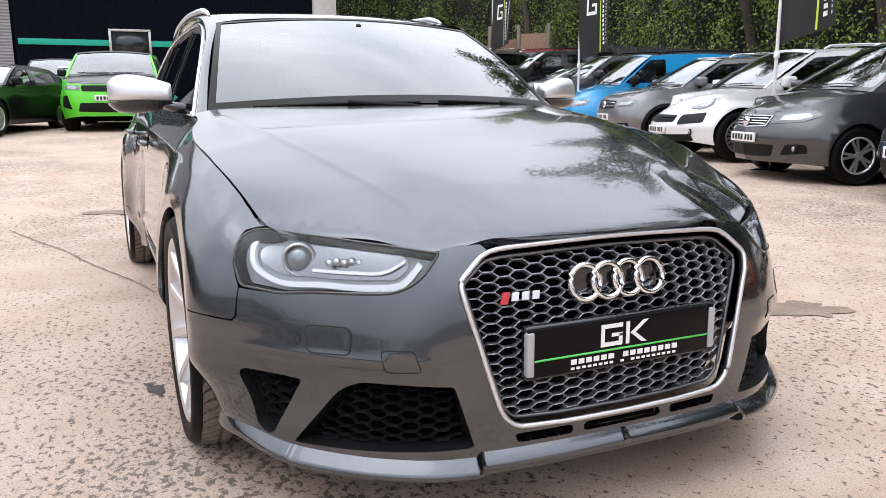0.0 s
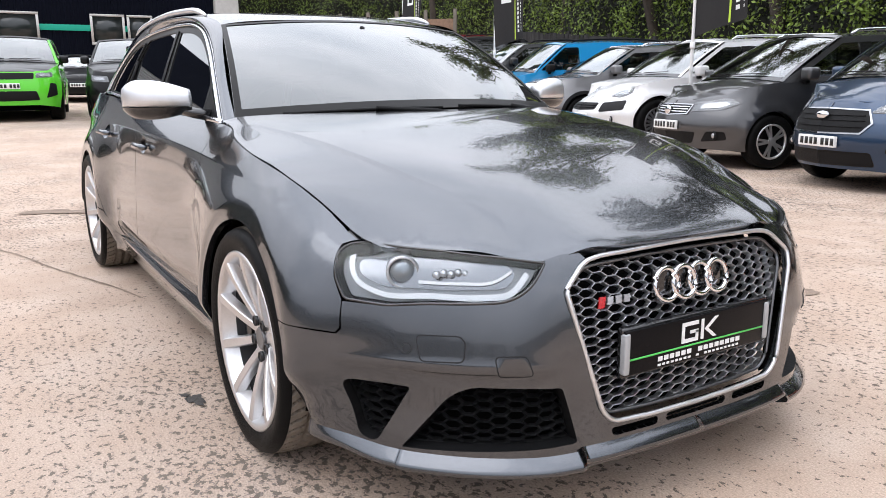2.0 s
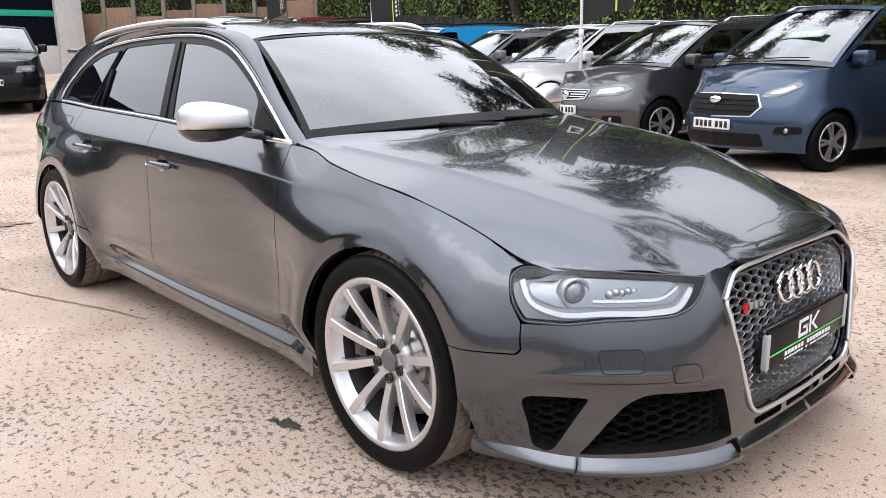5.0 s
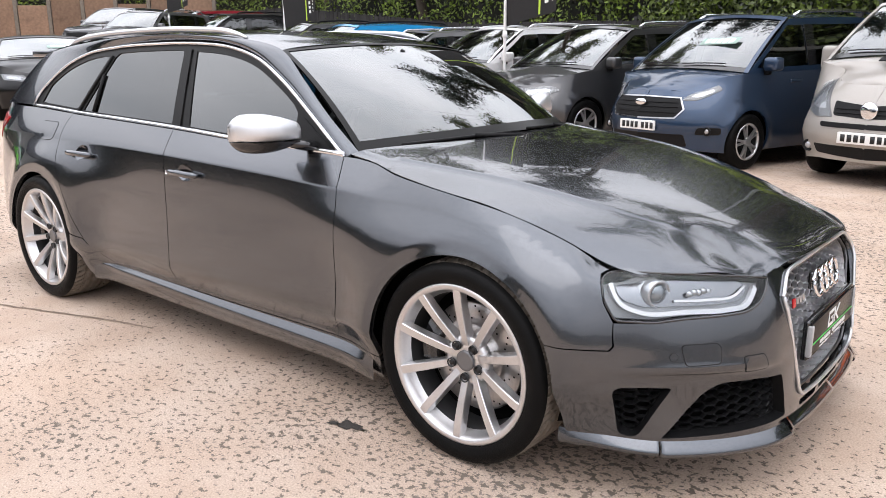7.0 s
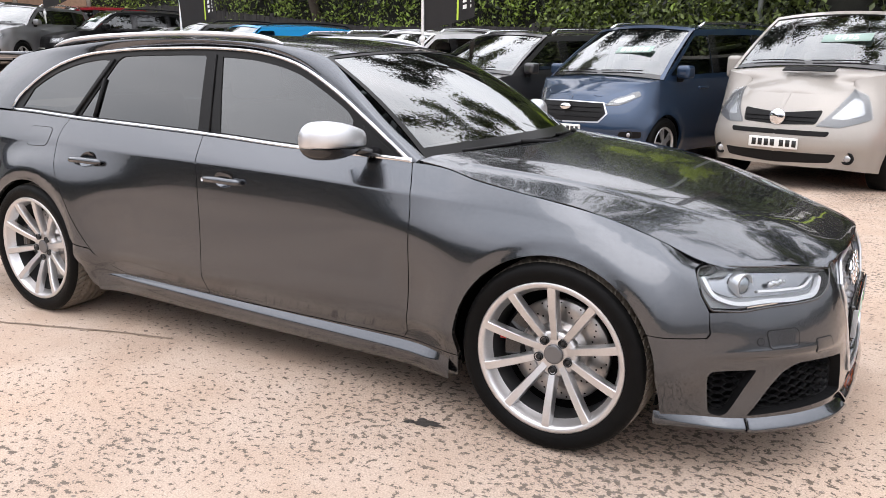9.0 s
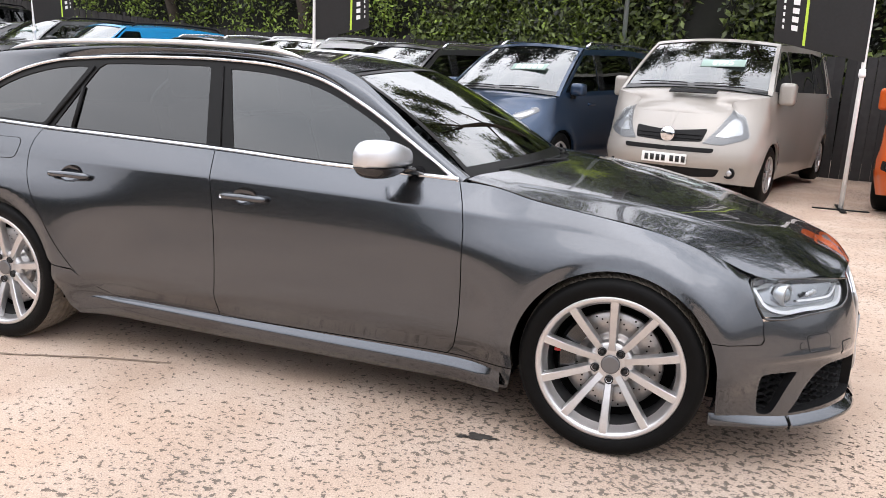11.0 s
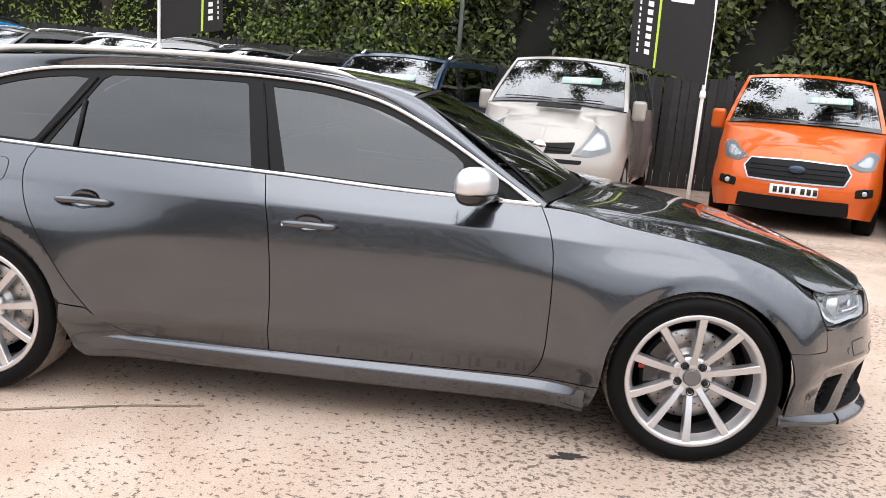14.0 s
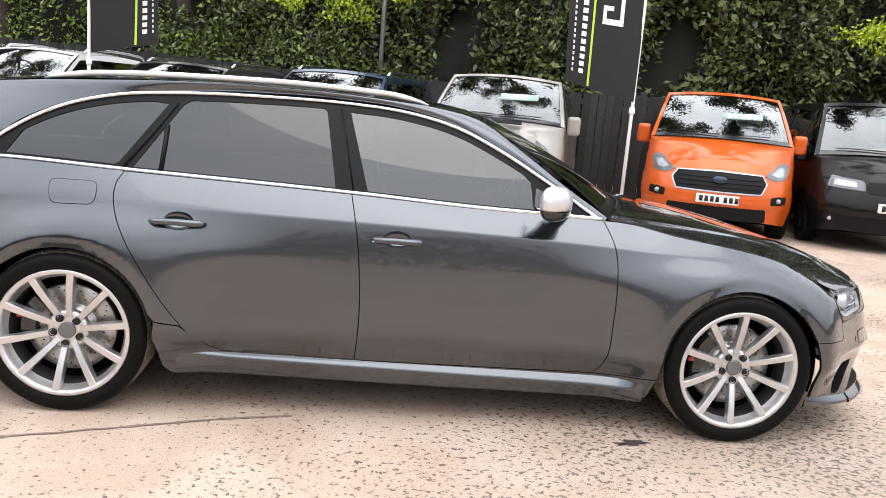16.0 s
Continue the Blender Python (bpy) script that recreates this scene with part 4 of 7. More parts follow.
# grille
grille = new("grille")
grille.parent = car
half_g = [p for p in GR_R]
full_g = [(u, z) for u, z in half_g] + [(-u, z) for u, z in half_g[::-1] if u > 1e-6]


def nose(depth=0.0):
    """The nose across both sides: u negative is the left half."""
    f = inner(depth) if depth else ring

    def g(u, z):
        u = np.asarray(u, float)
        X = f(np.maximum(np.abs(u), 1e-4), z)
        X[:, 1] *= np.where(u < 0, -1, 1)
        return X
    return g


honeycomb("mesh", offset_poly(full_g, -0.010), nose(0.030), 0.058, 0.0235, 0.060, 0.016, M_MESH, grille)
# black sheet closing the grille, its depth shade put into the colour
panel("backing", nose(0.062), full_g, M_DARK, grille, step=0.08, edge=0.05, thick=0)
fo_ = offset_poly(full_g, -0.004)
X = nose(0.0)(np.array(fo_)[:, 0], np.array(fo_)[:, 1])
V, F = tube([tuple(p + np.array((0.004, 0, 0))) for p in X], 0.0062, 8, closed=True)
raw("grille_frame", V, F, M_SATIN, grille, "satin aluminium grille surround")
X = nose(0.022)(np.array(offset_poly(full_g, -0.016))[:, 0], np.array(offset_poly(full_g, -0.016))[:, 1])
V, F = tube([tuple(p) for p in X], 0.005, 6, closed=True)
raw("inner_frame", V, F, M_CAPGREY2, grille)
slot_full = [(0.112, 0.216), (0.112, 0.244), (-0.112, 0.244), (-0.112, 0.216)]
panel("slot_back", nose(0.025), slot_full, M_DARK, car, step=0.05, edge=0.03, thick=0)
# four rings
emblem = new("emblem")
emblem.parent = grille
xr_ = float(nose(0.0)(np.array([0.0]), np.array([0.565]))[0, 0]) - 0.016
tilt_ = 12.0
for k in range(4):
    yk = (k - 1.5) * 0.0600
    pts = []
    for t in np.linspace(0, 2 * math.pi, 41)[:-1]:
        dy, dz = 0.0395 * math.cos(t), 0.0395 * math.sin(t)
        pts.append((xr_ - dz * math.sin(radians(tilt_)) + 0.002 * (k % 2) - 0.10 * (yk + dy) ** 2, yk + dy, 0.562 + dz))
    V, F = tube(pts, 0.0072, 10, closed=True)
    raw("ring", V, F, M_MIRRORCHROME, emblem)
part("emblem_base", box_bm(xr_ - 0.022, xr_ - 0.012, -0.125, 0.125, 0.53, 0.60, 0.004), M_GLOSSBLACK, emblem)
# model badge: a red slash and grey bars
bx_ = lambda y, z: tuple(nose(0.0)(np.array([y]), np.array([z]))[0])


def slab(name, corners, fm, material, parent, lift=0.006, thick=0.004):
    panel(name, fm, corners, material, parent, step=0.05, edge=0.02, thick=thick, off=lift)


slab("badge_slash", [(0.312, 0.535), (0.292, 0.535), (0.284, 0.562), (0.303, 0.562)], nose(0.028), M_RED, grille)
for k in range(3):
    y0 = 0.283 - k * 0.026
    slab("badge_bar", [(y0, 0.541), (y0 - 0.018, 0.541), (y0 - 0.022, 0.560), (y0 - 0.004, 0.560)], nose(0.028), M_MESH, grille)

# dealer plate: black, with a green line and plain white shapes
plate = new("dealer_plate")
plate.parent = car
PX, PZ0, PZ1 = 0.858, 0.366, 0.478
part("holder", box_bm(PX - 0.02, PX, -0.265, 0.265, PZ0 - 0.008, PZ1 + 0.006, 0.006), M_GLOSSBLACK, plate)
part("plate", box_bm(PX + 0.001, PX + 0.006, -0.262, 0.262, PZ0, PZ1, 0.002), M_PLATEBLACK, plate)
for y in (-0.256, 0.256):
    part("clip", box_bm(PX - 0.012, PX + 0.010, y - 0.009, y + 0.009, PZ0 + 0.004, PZ1 - 0.006, 0.004), M_LENSPLASTIC, plate, "clear plastic end clip")
part("line", box_bm(PX + 0.0062, PX + 0.0075, -0.245, 0.245, 0.4030, 0.4075), M_GREEN, plate)


def plate_bar(y0, y1, z0, z1, slant=0.0):
    bm = box_bm(PX + 0.0062, PX + 0.0075, y0, y1, z0, z1)
    for v in bm.verts:
        if v.co.z > (z0 + z1) / 2:
            v.co.y += slant
    part("emblem_bar", bm, M_WHITE, plate, smooth=False)


# squared ring and angled bars
for y0, y1, z0, z1, sl in ((-0.070, -0.010, 0.457, 0.467, 0), (-0.070, -0.060, 0.424, 0.457, 0), (-0.070, -0.010, 0.414, 0.424, 0), (-0.020, -0.010, 0.424, 0.442, 0), (-0.040, -0.010, 0.436, 0.444, 0), (0.0, 0.010, 0.414, 0.467, 0), (0.014, 0.028, 0.440, 0.467, 0.036), (0.046, 0.060, 0.414, 0.440, -0.034)):
    plate_bar(y0, y1, z0, z1, sl)
for k in range(15):
    if k != 6:
        plate_bar(-0.150 + k * 0.0205, -0.135 + k * 0.0205, 0.384, 0.396)
for k in range(20):
    if k not in (8, 10):
        plate_bar(-0.150 + k * 0.0152, -0.1405 + k * 0.0152, 0.372, 0.3775)

# splitter: side blades with a step, and the flat middle
def blade(u0, u1, prof, name, sd, taper=0.0):
    us = np.linspace(u0, u1, 36)
    V, F = [], []
    for i, u in enumerate(us):
        p = ring(np.array([u]), np.array([0.20]))[0]
        n = surf_normal(ring, np.array([u]), np.array([0.20]))[0]
        n = np.array([n[0], n[1], 0]) / np.hypot(n[0], n[1])
        w = 1 - taper * smooth01(u, 0.85, 1.12)
        for d, z in prof:
            q = p + n * (d * w)
            V.append((q[0], q[1] * sd, z + 0.01 * smooth01(u, 0.85, 1.12)))
    m = len(prof)
    for i in range(len(us) - 1):
        for k in range(m - 1):
            f = (i * m + k, i * m + k + 1, (i + 1) * m + k + 1, (i + 1) * m + k)
            F.append(f if sd < 0 else f[::-1])
    F.append(tuple(range(m)))
    F.append(tuple((len(us) - 1) * m + k for k in range(m)))
    return raw(name, V, F, M_GREY, car)


for sd in (1, -1):
    blade(0.824, 1.115, [(-0.004, 0.201), (0.009, 0.190), (0.021, 0.178), (0.026, 0.171), (0.024, 0.163), (0.0, 0.153), (-0.03, 0.151)], "corner_blade", sd, 0.75)
    blade(0.372, 0.8225, [(-0.004, 0.201), (0.010, 0.190), (0.024, 0.177), (0.030, 0.169), (0.028, 0.160), (0.0, 0.150), (-0.03, 0.148)], "splitter_blade", sd)
    blade(0.0, 0.371, [(-0.004, 0.212), (0.008, 0.202), (0.020, 0.188), (0.024, 0.180), (0.018, 0.172), (-0.03, 0.166)], "splitter", sd)

# ---- wheels ----
def wheel_meshes():
    """The shared meshes of a wheel; the outer face looks along -y."""
    out = []
    # tyre wall
    prof = [(0.252, 0.010), (0.262, 0.002), (0.272, -0.004), (0.292, -0.010), (0.310, -0.008), (0.322, 0.004), (0.327, 0.016)]
    prof2 = [(0.327, 0.238), (0.310, 0.262), (0.270, 0.258), (0.252, 0.245)]
    V, F = revolve(prof, 72)
    V2, F2 = revolve(prof2, 72)
    o = len(V)
    out.append(("tyre", V + V2, F + [tuple(i + o for i in f) for f in F2], M_TYRE, True))
    # tread with grooves
    nt, nw = 300, 26
    ws = np.linspace(0.016, 0.238, nw)
    V, F = [], []
    for i in range(nt):
        t = 2 * math.pi * i / nt
        for w in ws:
            a = (w - 0.127) / 0.111
            r = 0.3335 - 0.006 * abs(a) ** 3
            g = min(abs(w - c) for c in (0.070, 0.110, 0.150, 0.190)) < 0.0055
            k = (t * 60 / (2 * math.pi) + abs(a) * 1.6) % 1.0
            lat = abs(a) > 0.42 and k < 0.2
            V.append(((r - 0.010 * (g or lat)) * math.cos(t), w, (r - 0.010 * (g or lat)) * math.sin(t)))
    for i in range(nt):
        j = (i + 1) % nt
        for k in range(nw - 1):
            F.append((i * nw + k, i * nw + k + 1, j * nw + k + 1, j * nw + k))
    out.append(("tread", V, F, M_TREAD, False))
    # rim lip, and barrel with its inner shade put into the colour
    V, F = revolve([(0.252, 0.020), (0.262, 0.006), (0.263, 0.000), (0.258, -0.003), (0.246, 0.000), (0.241, 0.006), (0.238, 0.022), (0.226, 0.044)], 80)
    out.append(("rim", V, F, M_RIM, True))
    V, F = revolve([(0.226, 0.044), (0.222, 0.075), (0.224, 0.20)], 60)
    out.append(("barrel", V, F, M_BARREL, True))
    # spokes
    bm = bmesh.new()
    rs = np.linspace(0.030, 0.247, 16)
    for s in range(10):
        a0 = 2 * math.pi * (s + 0.5) / 10 + math.pi / 2 - math.pi / 10
        rows = []
        for r in rs:
            q = (r - 0.03) / 0.217
            w = 0.0115 + 0.0035 * q + 0.004 * max(0, 1 - q * 5)
            y = 0.058 * (1 - q) ** 1.4 + 0.001
            dp = 0.036 - 0.008 * q
            sect = [(-w * 1.25, y + dp), (-w * 1.12, y + 0.012), (-w, y + 0.003), (-w * 0.86, y), (w * 0.86, y), (w, y + 0.003), (w * 1.12, y + 0.012), (w * 1.25, y + dp)]
            rows.append([bm.verts.new((r * math.cos(a0) - b * math.sin(a0), yy, r * math.sin(a0) + b * math.cos(a0))) for b, yy in sect])
        for a, b in zip(rows, rows[1:]):
            for k in range(7):
                bm.faces.new((a[k], a[k + 1], b[k + 1], b[k]))
        bm.faces.new(rows[-1])
    me = bpy.data.meshes.new("spokes")
    bmesh.ops.recalc_face_normals(bm, faces=bm.faces)
    bm.to_mesh(me)
    bm.free()
    out.append(("spokes", me, None, M_RIM, False))
    V, F = revolve([(0.088, 0.090), (0.082, 0.058), (0.072, 0.053), (0.046, 0.051), (0.036, 0.052), (0.0, 0.053)], 40)
    out.append(("hub", V, F, M_RIM, True))
    V, F = revolve([(0.034, 0.056), (0.034, 0.046), (0.031, 0.043), (0.024, 0.044), (0.0, 0.0435)], 32)
    out.append(("centre_cap", V, F, M_CAPGREY, True))
    for name, r0, prof, m_ in (("bolt_socket", 0.056, [(0.0160, 0.0500), (0.0155, 0.0405), (0.0130, 0.0400), (0.0120, 0.050), (0.0, 0.051)], M_BOLTHOLE), ("bolt", 0.056, [(0.0095, 0.062), (0.0095, 0.044), (0.006, 0.042), (0.0, 0.0422)], M_BOLTHOLE)):
        for k in range(5):
            t = 2 * math.pi * k / 5 - math.pi / 2
            V, F = revolve(prof, 14)
            out.append((name, [(x + r0 * math.cos(t), y, z + r0 * math.sin(t)) for x, y, z in V], F, m_, True))
    # brake disc, its drilled holes drawn as flat black discs for their shade
    V, F = revolve([(0.180, 0.125), (0.182, 0.105), (0.178, 0.100), (0.112, 0.100), (0.108, 0.104), (0.098, 0.104), (0.095, 0.080), (0.0, 0.078)], 60)
    out.append(("brake_disc", V, F, M_DISC, True))
    V, F = [], []
    for k in range(60):
        t = 2 * math.pi * k / 60
        r = 0.128 + 0.014 * (k % 4)
        o = len(V)
        V += [(r * math.cos(t) + 0.0035 * math.cos(q), 0.0992, r * math.sin(t) + 0.0035 * math.sin(q)) for q in np.linspace(0, 2 * math.pi, 9)[:-1]]
        F.append(tuple(range(o, o + 8)))
    out.append(("drilling", V, F, M_DARK, False))
    # black disc closing the wheel, as the shade behind the spokes
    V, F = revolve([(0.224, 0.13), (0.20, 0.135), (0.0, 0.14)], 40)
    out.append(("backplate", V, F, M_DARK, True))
    res = []
    for name, V, F, m_, sm in out:
        if F is None:
            me = V
        else:
            me = bpy.data.meshes.new(name)
            me.from_pydata([tuple(map(float, v)) for v in V], [], F)
            if sm:
                me.polygons.foreach_set("use_smooth", [True] * len(me.polygons))
        me.materials.append(m_)
        res.append((name, me))
    return res


# same alloy as the rim, darkened in colour for the shade inside the wheel
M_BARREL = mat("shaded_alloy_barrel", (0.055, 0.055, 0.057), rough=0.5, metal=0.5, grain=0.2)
M_CAPGREY = mat("grey_cap", (0.17, 0.17, 0.175), rough=0.35, metal=0.6)
M_BOLTHOLE = mat("bolt_recess", (0.025, 0.025, 0.026), rough=0.4, metal=0.5)
WM = wheel_meshes()
cv, cf = [], []
for t in np.linspace(-0.62, 0.62, 13):
    a = math.pi + t * 0.9 - 0.25
    for r, y in ((0.128, 0.060), (0.150, 0.054), (0.184, 0.058), (0.196, 0.075), (0.192, 0.105), (0.128, 0.105)):
        cv.append((r * math.cos(a), y, r * math.sin(a)))
cf = [(i * 6 + k, i * 6 + (k + 1) % 6, (i + 1) * 6 + (k + 1) % 6, (i + 1) * 6 + k) for i in range(12) for k in range(6)] + [tuple(range(6)), tuple(72 + k for k in range(6))]
cal_me = bpy.data.meshes.new("caliper")
cal_me.from_pydata(cv, [], cf)
cal_me.materials.append(M_GLOSSBLACK)
for i, (ax, tilt) in enumerate(((0.0, 0.0), (AXLE_R, 7.0))):
    for s in (1, -1):
        w = new("wheel")
        w.parent = car
        w.matrix_basis = pose(ax, -0.903 * s, R_WHEEL - 0.004, 0, 0, 0 if s > 0 else 180) @ Matrix.Rotation(radians(tilt), 4, "Y")
        for name, me in WM:
            o = new(name, me)
            o.parent = w
            if name == "drilling":
                o["kind"] = "stuff"
        o = new("caliper", cal_me)
        o.parent = w
        if s > 0:
            o.matrix_basis = Matrix.Rotation(radians(-tilt), 4, "Y")
        part("caliper_mark", box_bm(-0.205, -0.150, 0.058, 0.062, 0.018, 0.034), M_RED, w, smooth=False)
        # wheel well, coloured near-black as its own shade
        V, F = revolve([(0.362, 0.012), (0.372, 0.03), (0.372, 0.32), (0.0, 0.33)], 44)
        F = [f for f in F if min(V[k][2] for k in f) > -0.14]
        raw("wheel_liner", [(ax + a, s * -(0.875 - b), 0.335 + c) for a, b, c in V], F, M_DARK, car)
# black boxes stand for the shaded underside
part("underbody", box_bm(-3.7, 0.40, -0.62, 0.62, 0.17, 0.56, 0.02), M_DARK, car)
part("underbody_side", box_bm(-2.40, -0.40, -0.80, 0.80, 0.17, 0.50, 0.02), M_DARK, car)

# ---- mirrors, handles, rails, wipers ----
def shell(loops):
    """A closed skin through a row of rings."""
    n = len(loops[0])
    V = [p for l in loops for p in l]
    F = [(i * n + k, i * n + (k + 1) % n, (i + 1) * n + (k + 1) % n, (i + 1) * n + k) for i in range(len(loops) - 1) for k in range(n)]
    F.append(tuple(range(n))[::-1])
    F.append(tuple((len(loops) - 1) * n + k for k in range(n)))
    return V, F


def mirror_rings(s, lo, hi):
    """Sections of the housing from its inner to its outer end; lo and hi clip its height."""
    loops = []
    for t in np.linspace(0, 1, 15):
        y = 0.800 + 0.215 * t
        h = 0.5 * (0.084 + 0.058 * math.sin(min(1, t * 1.25) * math.pi * 0.62)) * (1 - max(0, t - 0.78) ** 2 * 9.0)
        dpt = 0.5 * (0.085 + 0.060 * math.sin(t * math.pi * 0.75)) * (1 - max(0, t - 0.80) ** 2 * 12.0)
        cx = -0.845 - 0.058 * t - 0.02 * t * t
        cz = 1.000 - 0.006 * (1 - t)
        loop = []
        for a in np.linspace(0, 2 * math.pi, 25)[:-1]:
            ca, sa = math.cos(a), math.sin(a)
            ex = 0.75
            px = dpt * math.copysign(abs(ca) ** ex, ca)
            pz = h * math.copysign(abs(sa) ** 0.8, sa)
            if px < 0:
                px *= 0.75
            loop.append((cx + px, -s * y, min(max(cz + pz, lo), hi)))
        loops.append(loop)
    return loops


for s in (1, -1):
    mir = new("door_mirror")
    mir.parent = car
    V, F = shell(mirror_rings(s, 0.974, 2.0))
    raw("cap", V, F if s > 0 else [f[::-1] for f in F], M_SATIN, mir, "brushed aluminium mirror cap")
    V, F = shell(mirror_rings(s, 0.0, 0.972))
    raw("base", V, F if s > 0 else [f[::-1] for f in F], M_GLOSSBLACK, mir)
    V, F = tube([(-0.800, -s * 0.735, 0.940), (-0.825, -s * 0.79, 0.950), (-0.850, -s * 0.84, 0.966)], [0.034, 0.030, 0.028], 10, flat=0.65)
    raw("arm", V, F, M_GLOSSBLACK, mir)
    part("mirror_glass", box_bm(-0.950, -0.944, min(-s * 0.83, -s * 0.98), max(-s * 0.83, -s * 0.98), 0.968, 1.045, 0.004), M_MIRRORCHROME, mir)
    # the dark corner triangle in front of the side window
    tri = rounded([(-0.915, 0.945), (-0.70, 0.932), (-0.90, 1.040)], 0.006, 3)
    panel("mirror_sail", glass_map, tri, M_BLACK, car, step=0.06, edge=0.03, thick=0.004, side=1 if s > 0 else -1, off=0.002)
    for (hx, hz), par in zip(HANDLES, ("front", "rear")):
        hd = new("door_handle")
        hd.parent = car
        q0 = float(u_of_x(hx))
        cup = cup_outline(hx, hz)

        def dish(u, z, q0=q0, hz=hz):
            d = np.clip(1 - ((u - q0) / 0.058) ** 2 - ((z - hz - 0.004) / 0.036) ** 2, 0, 1)
            return ring(u, z) - surf_normal(ring, np.asarray(u, float), np.asarray(z, float)) * (0.026 * d**0.6)[:, None]

        sdd = 1 if s > 0 else -1
        panel("recess", dish, cup, M_GREY, hd, step=0.010, edge=0.008, thick=0, side=sdd)
        pts = []
        for t in np.linspace(0, 1, 13):
            x = hx - 0.107 + 0.214 * t
            y = float(ring(u_of_x([x]), np.array([hz]))[0, 1]) * s
            out_ = 0.010 + 0.022 * math.sin(math.pi * min(max(t, 0.0), 1)) ** 0.5
            pts.append((x, y - s * out_, hz + 0.004 * (1 - 2 * abs(t - 0.5))))
        V, F = tube(pts, [0.008] + [0.0135] * 11 + [0.008], 12, flat=1.0)
        raw("grip", V, F, M_GREY, hd)
        if par == "front":
            V, F = revolve([(0.008, 0.0), (0.008, -0.004), (0.0, -0.004)], 12)
            raw("lock", [(hx - 0.095 + a, pts[1][1] - s * (0.012 - b * -1), hz + c) for a, b, c in V], F, M_CHROME, hd)
    # roof rail
    xs = np.linspace(-1.405, -3.02, 44)
    t = np.linspace(0, 1, 44)
    lift = 0.020 * np.minimum(1, np.minimum(t / 0.10, (1 - t) / 0.12)) ** 0.6
    pts = [(x, -s * (float(roof_y(x)) - 0.018), float(roof_z(x)) - 0.024 + l) for x, l in zip(xs, lift)]
    V, F = tube(pts, [0.006 + 0.010 * min(1, q / 0.06, (1 - q) / 0.06) for q in t], 10, flat=0.8)
    raw("roof_rail", V, F, M_SATIN, car, "satin aluminium roof rail")
    V, F = tube([(x, -s * (float(roof_y(x)) - 0.012), float(roof_z(x)) - 0.040) for x in xs], 0.008, 6)
    raw("rail_foot", V, F, M_GLOSSBLACK, car)
    # fuel flap on the right only
    if s > 0:
        flap = [(float(u_of_x(x)), z) for x, z in rounded([(-2.905, 0.935), (-2.715, 0.935), (-2.715, 0.850), (-2.885, 0.845)], 0.03, 4)]
        panel("fuel_flap_gap", ring, offset_poly(flap, 0.0025), M_GROOVE, car, step=0.04, edge=0.015, thick=0, off=0.0007)
        panel("fuel_flap", ring, flap, M_GREY, car, step=0.04, edge=0.015, thick=0.001, off=0.0018)
    # tail lamp
    tl = R([(-3.40, 0.93), (-3.60, 0.95), (-3.76, 0.94), (-3.76, 0.82), (-3.58, 0.80)])
    panel("tail_lamp", ring, rounded(tl, 0.02, 4), M_RED, car, step=0.05, edge=0.03, thick=0.004, side=1 if s > 0 else -1, off=0.004)

V, F = [], []
for i, y in enumerate(np.linspace(-0.69, 0.69, 31)):
    a = y / 0.705
    xb, zb = -0.42 - 0.185 * a * a, 0.958 - 0.028 * a * a
    for dx, dz in ((-0.015, -0.004), (0.03, -0.016), (0.075, -0.030), (0.10, -0.055)):
        V.append((xb + dx, y, zb + dz))
F = [(i * 4 + k, i * 4 + k + 1, (i + 1) * 4 + k + 1, (i + 1) * 4 + k) for i in range(30) for k in range(3)]
raw("cowl", V, [f[::-1] for f in F], M_BLACK, car)
for y0, y1 in ((-0.56, 0.02), (0.10, 0.62)):
    wp = new("wiper")
    wp.parent = car
    aa = np.linspace(y0, y1, 14) / 0.705
    tt = np.full(14, -0.005) + 0.012 * np.linspace(1, 0, 14)
    P = screen_map(aa, tt)
    V, F = tube([(p[0] + 0.015, p[1], p[2] + 0.006) for p in P], 0.0065, 6)
    raw("wiper_blade", V, F, M_BLACK, wp)
    V, F = tube([(P[7][0] + 0.022, P[7][1], P[7][2] + 0.010), (P[12][0] + 0.05, P[12][1], P[12][2] - 0.004), (P[13][0] + 0.07, P[13][1] + 0.03, P[13][2] - 0.02)], 0.009, 6)
    raw("wiper_arm", V, F, M_BLACK, wp)
# black band round the screen
for v0, v1, u0, u1 in ((0.0, 0.075, -1, 1), (0.972, 1.0, -1, 1), (0.0, 1.0, -1.0, -0.968), (0.0, 1.0, 0.968, 1.0)):
    f = lambda a, t: screen_map(a, t) + np.array([0.0025, 0, 0.0035]) * -1
    grid_sheet("screen_border", f, 24, 12, M_GLOSSBLACK, car, u=(u0, u1), v=(v0, v1))

# tailgate
V, F = [], []
rows = [p for p in ci3 if p[0] <= -3.38]
n = 17
for p in rows:
    for k in range(n):
        a = -1 + 2 * k / (n - 1)
        V.append((p[0] - 0.05 * (1 - a * a), a * p[1], p[2] + 0.02 * (1 - a * a)))
F = [(i * n + k, i * n + k + 1, (i + 1) * n + k + 1, (i + 1) * n + k) for i in range(len(rows) - 1) for k in range(n - 1)]
raw("rear_screen", V, F, M_TINT, car)
bm = box_bm(-3.60, -3.36, -0.50, 0.50, 1.262, 1.300, 0.015, 3)
part("roof_spoiler", bm, M_GREY, car)

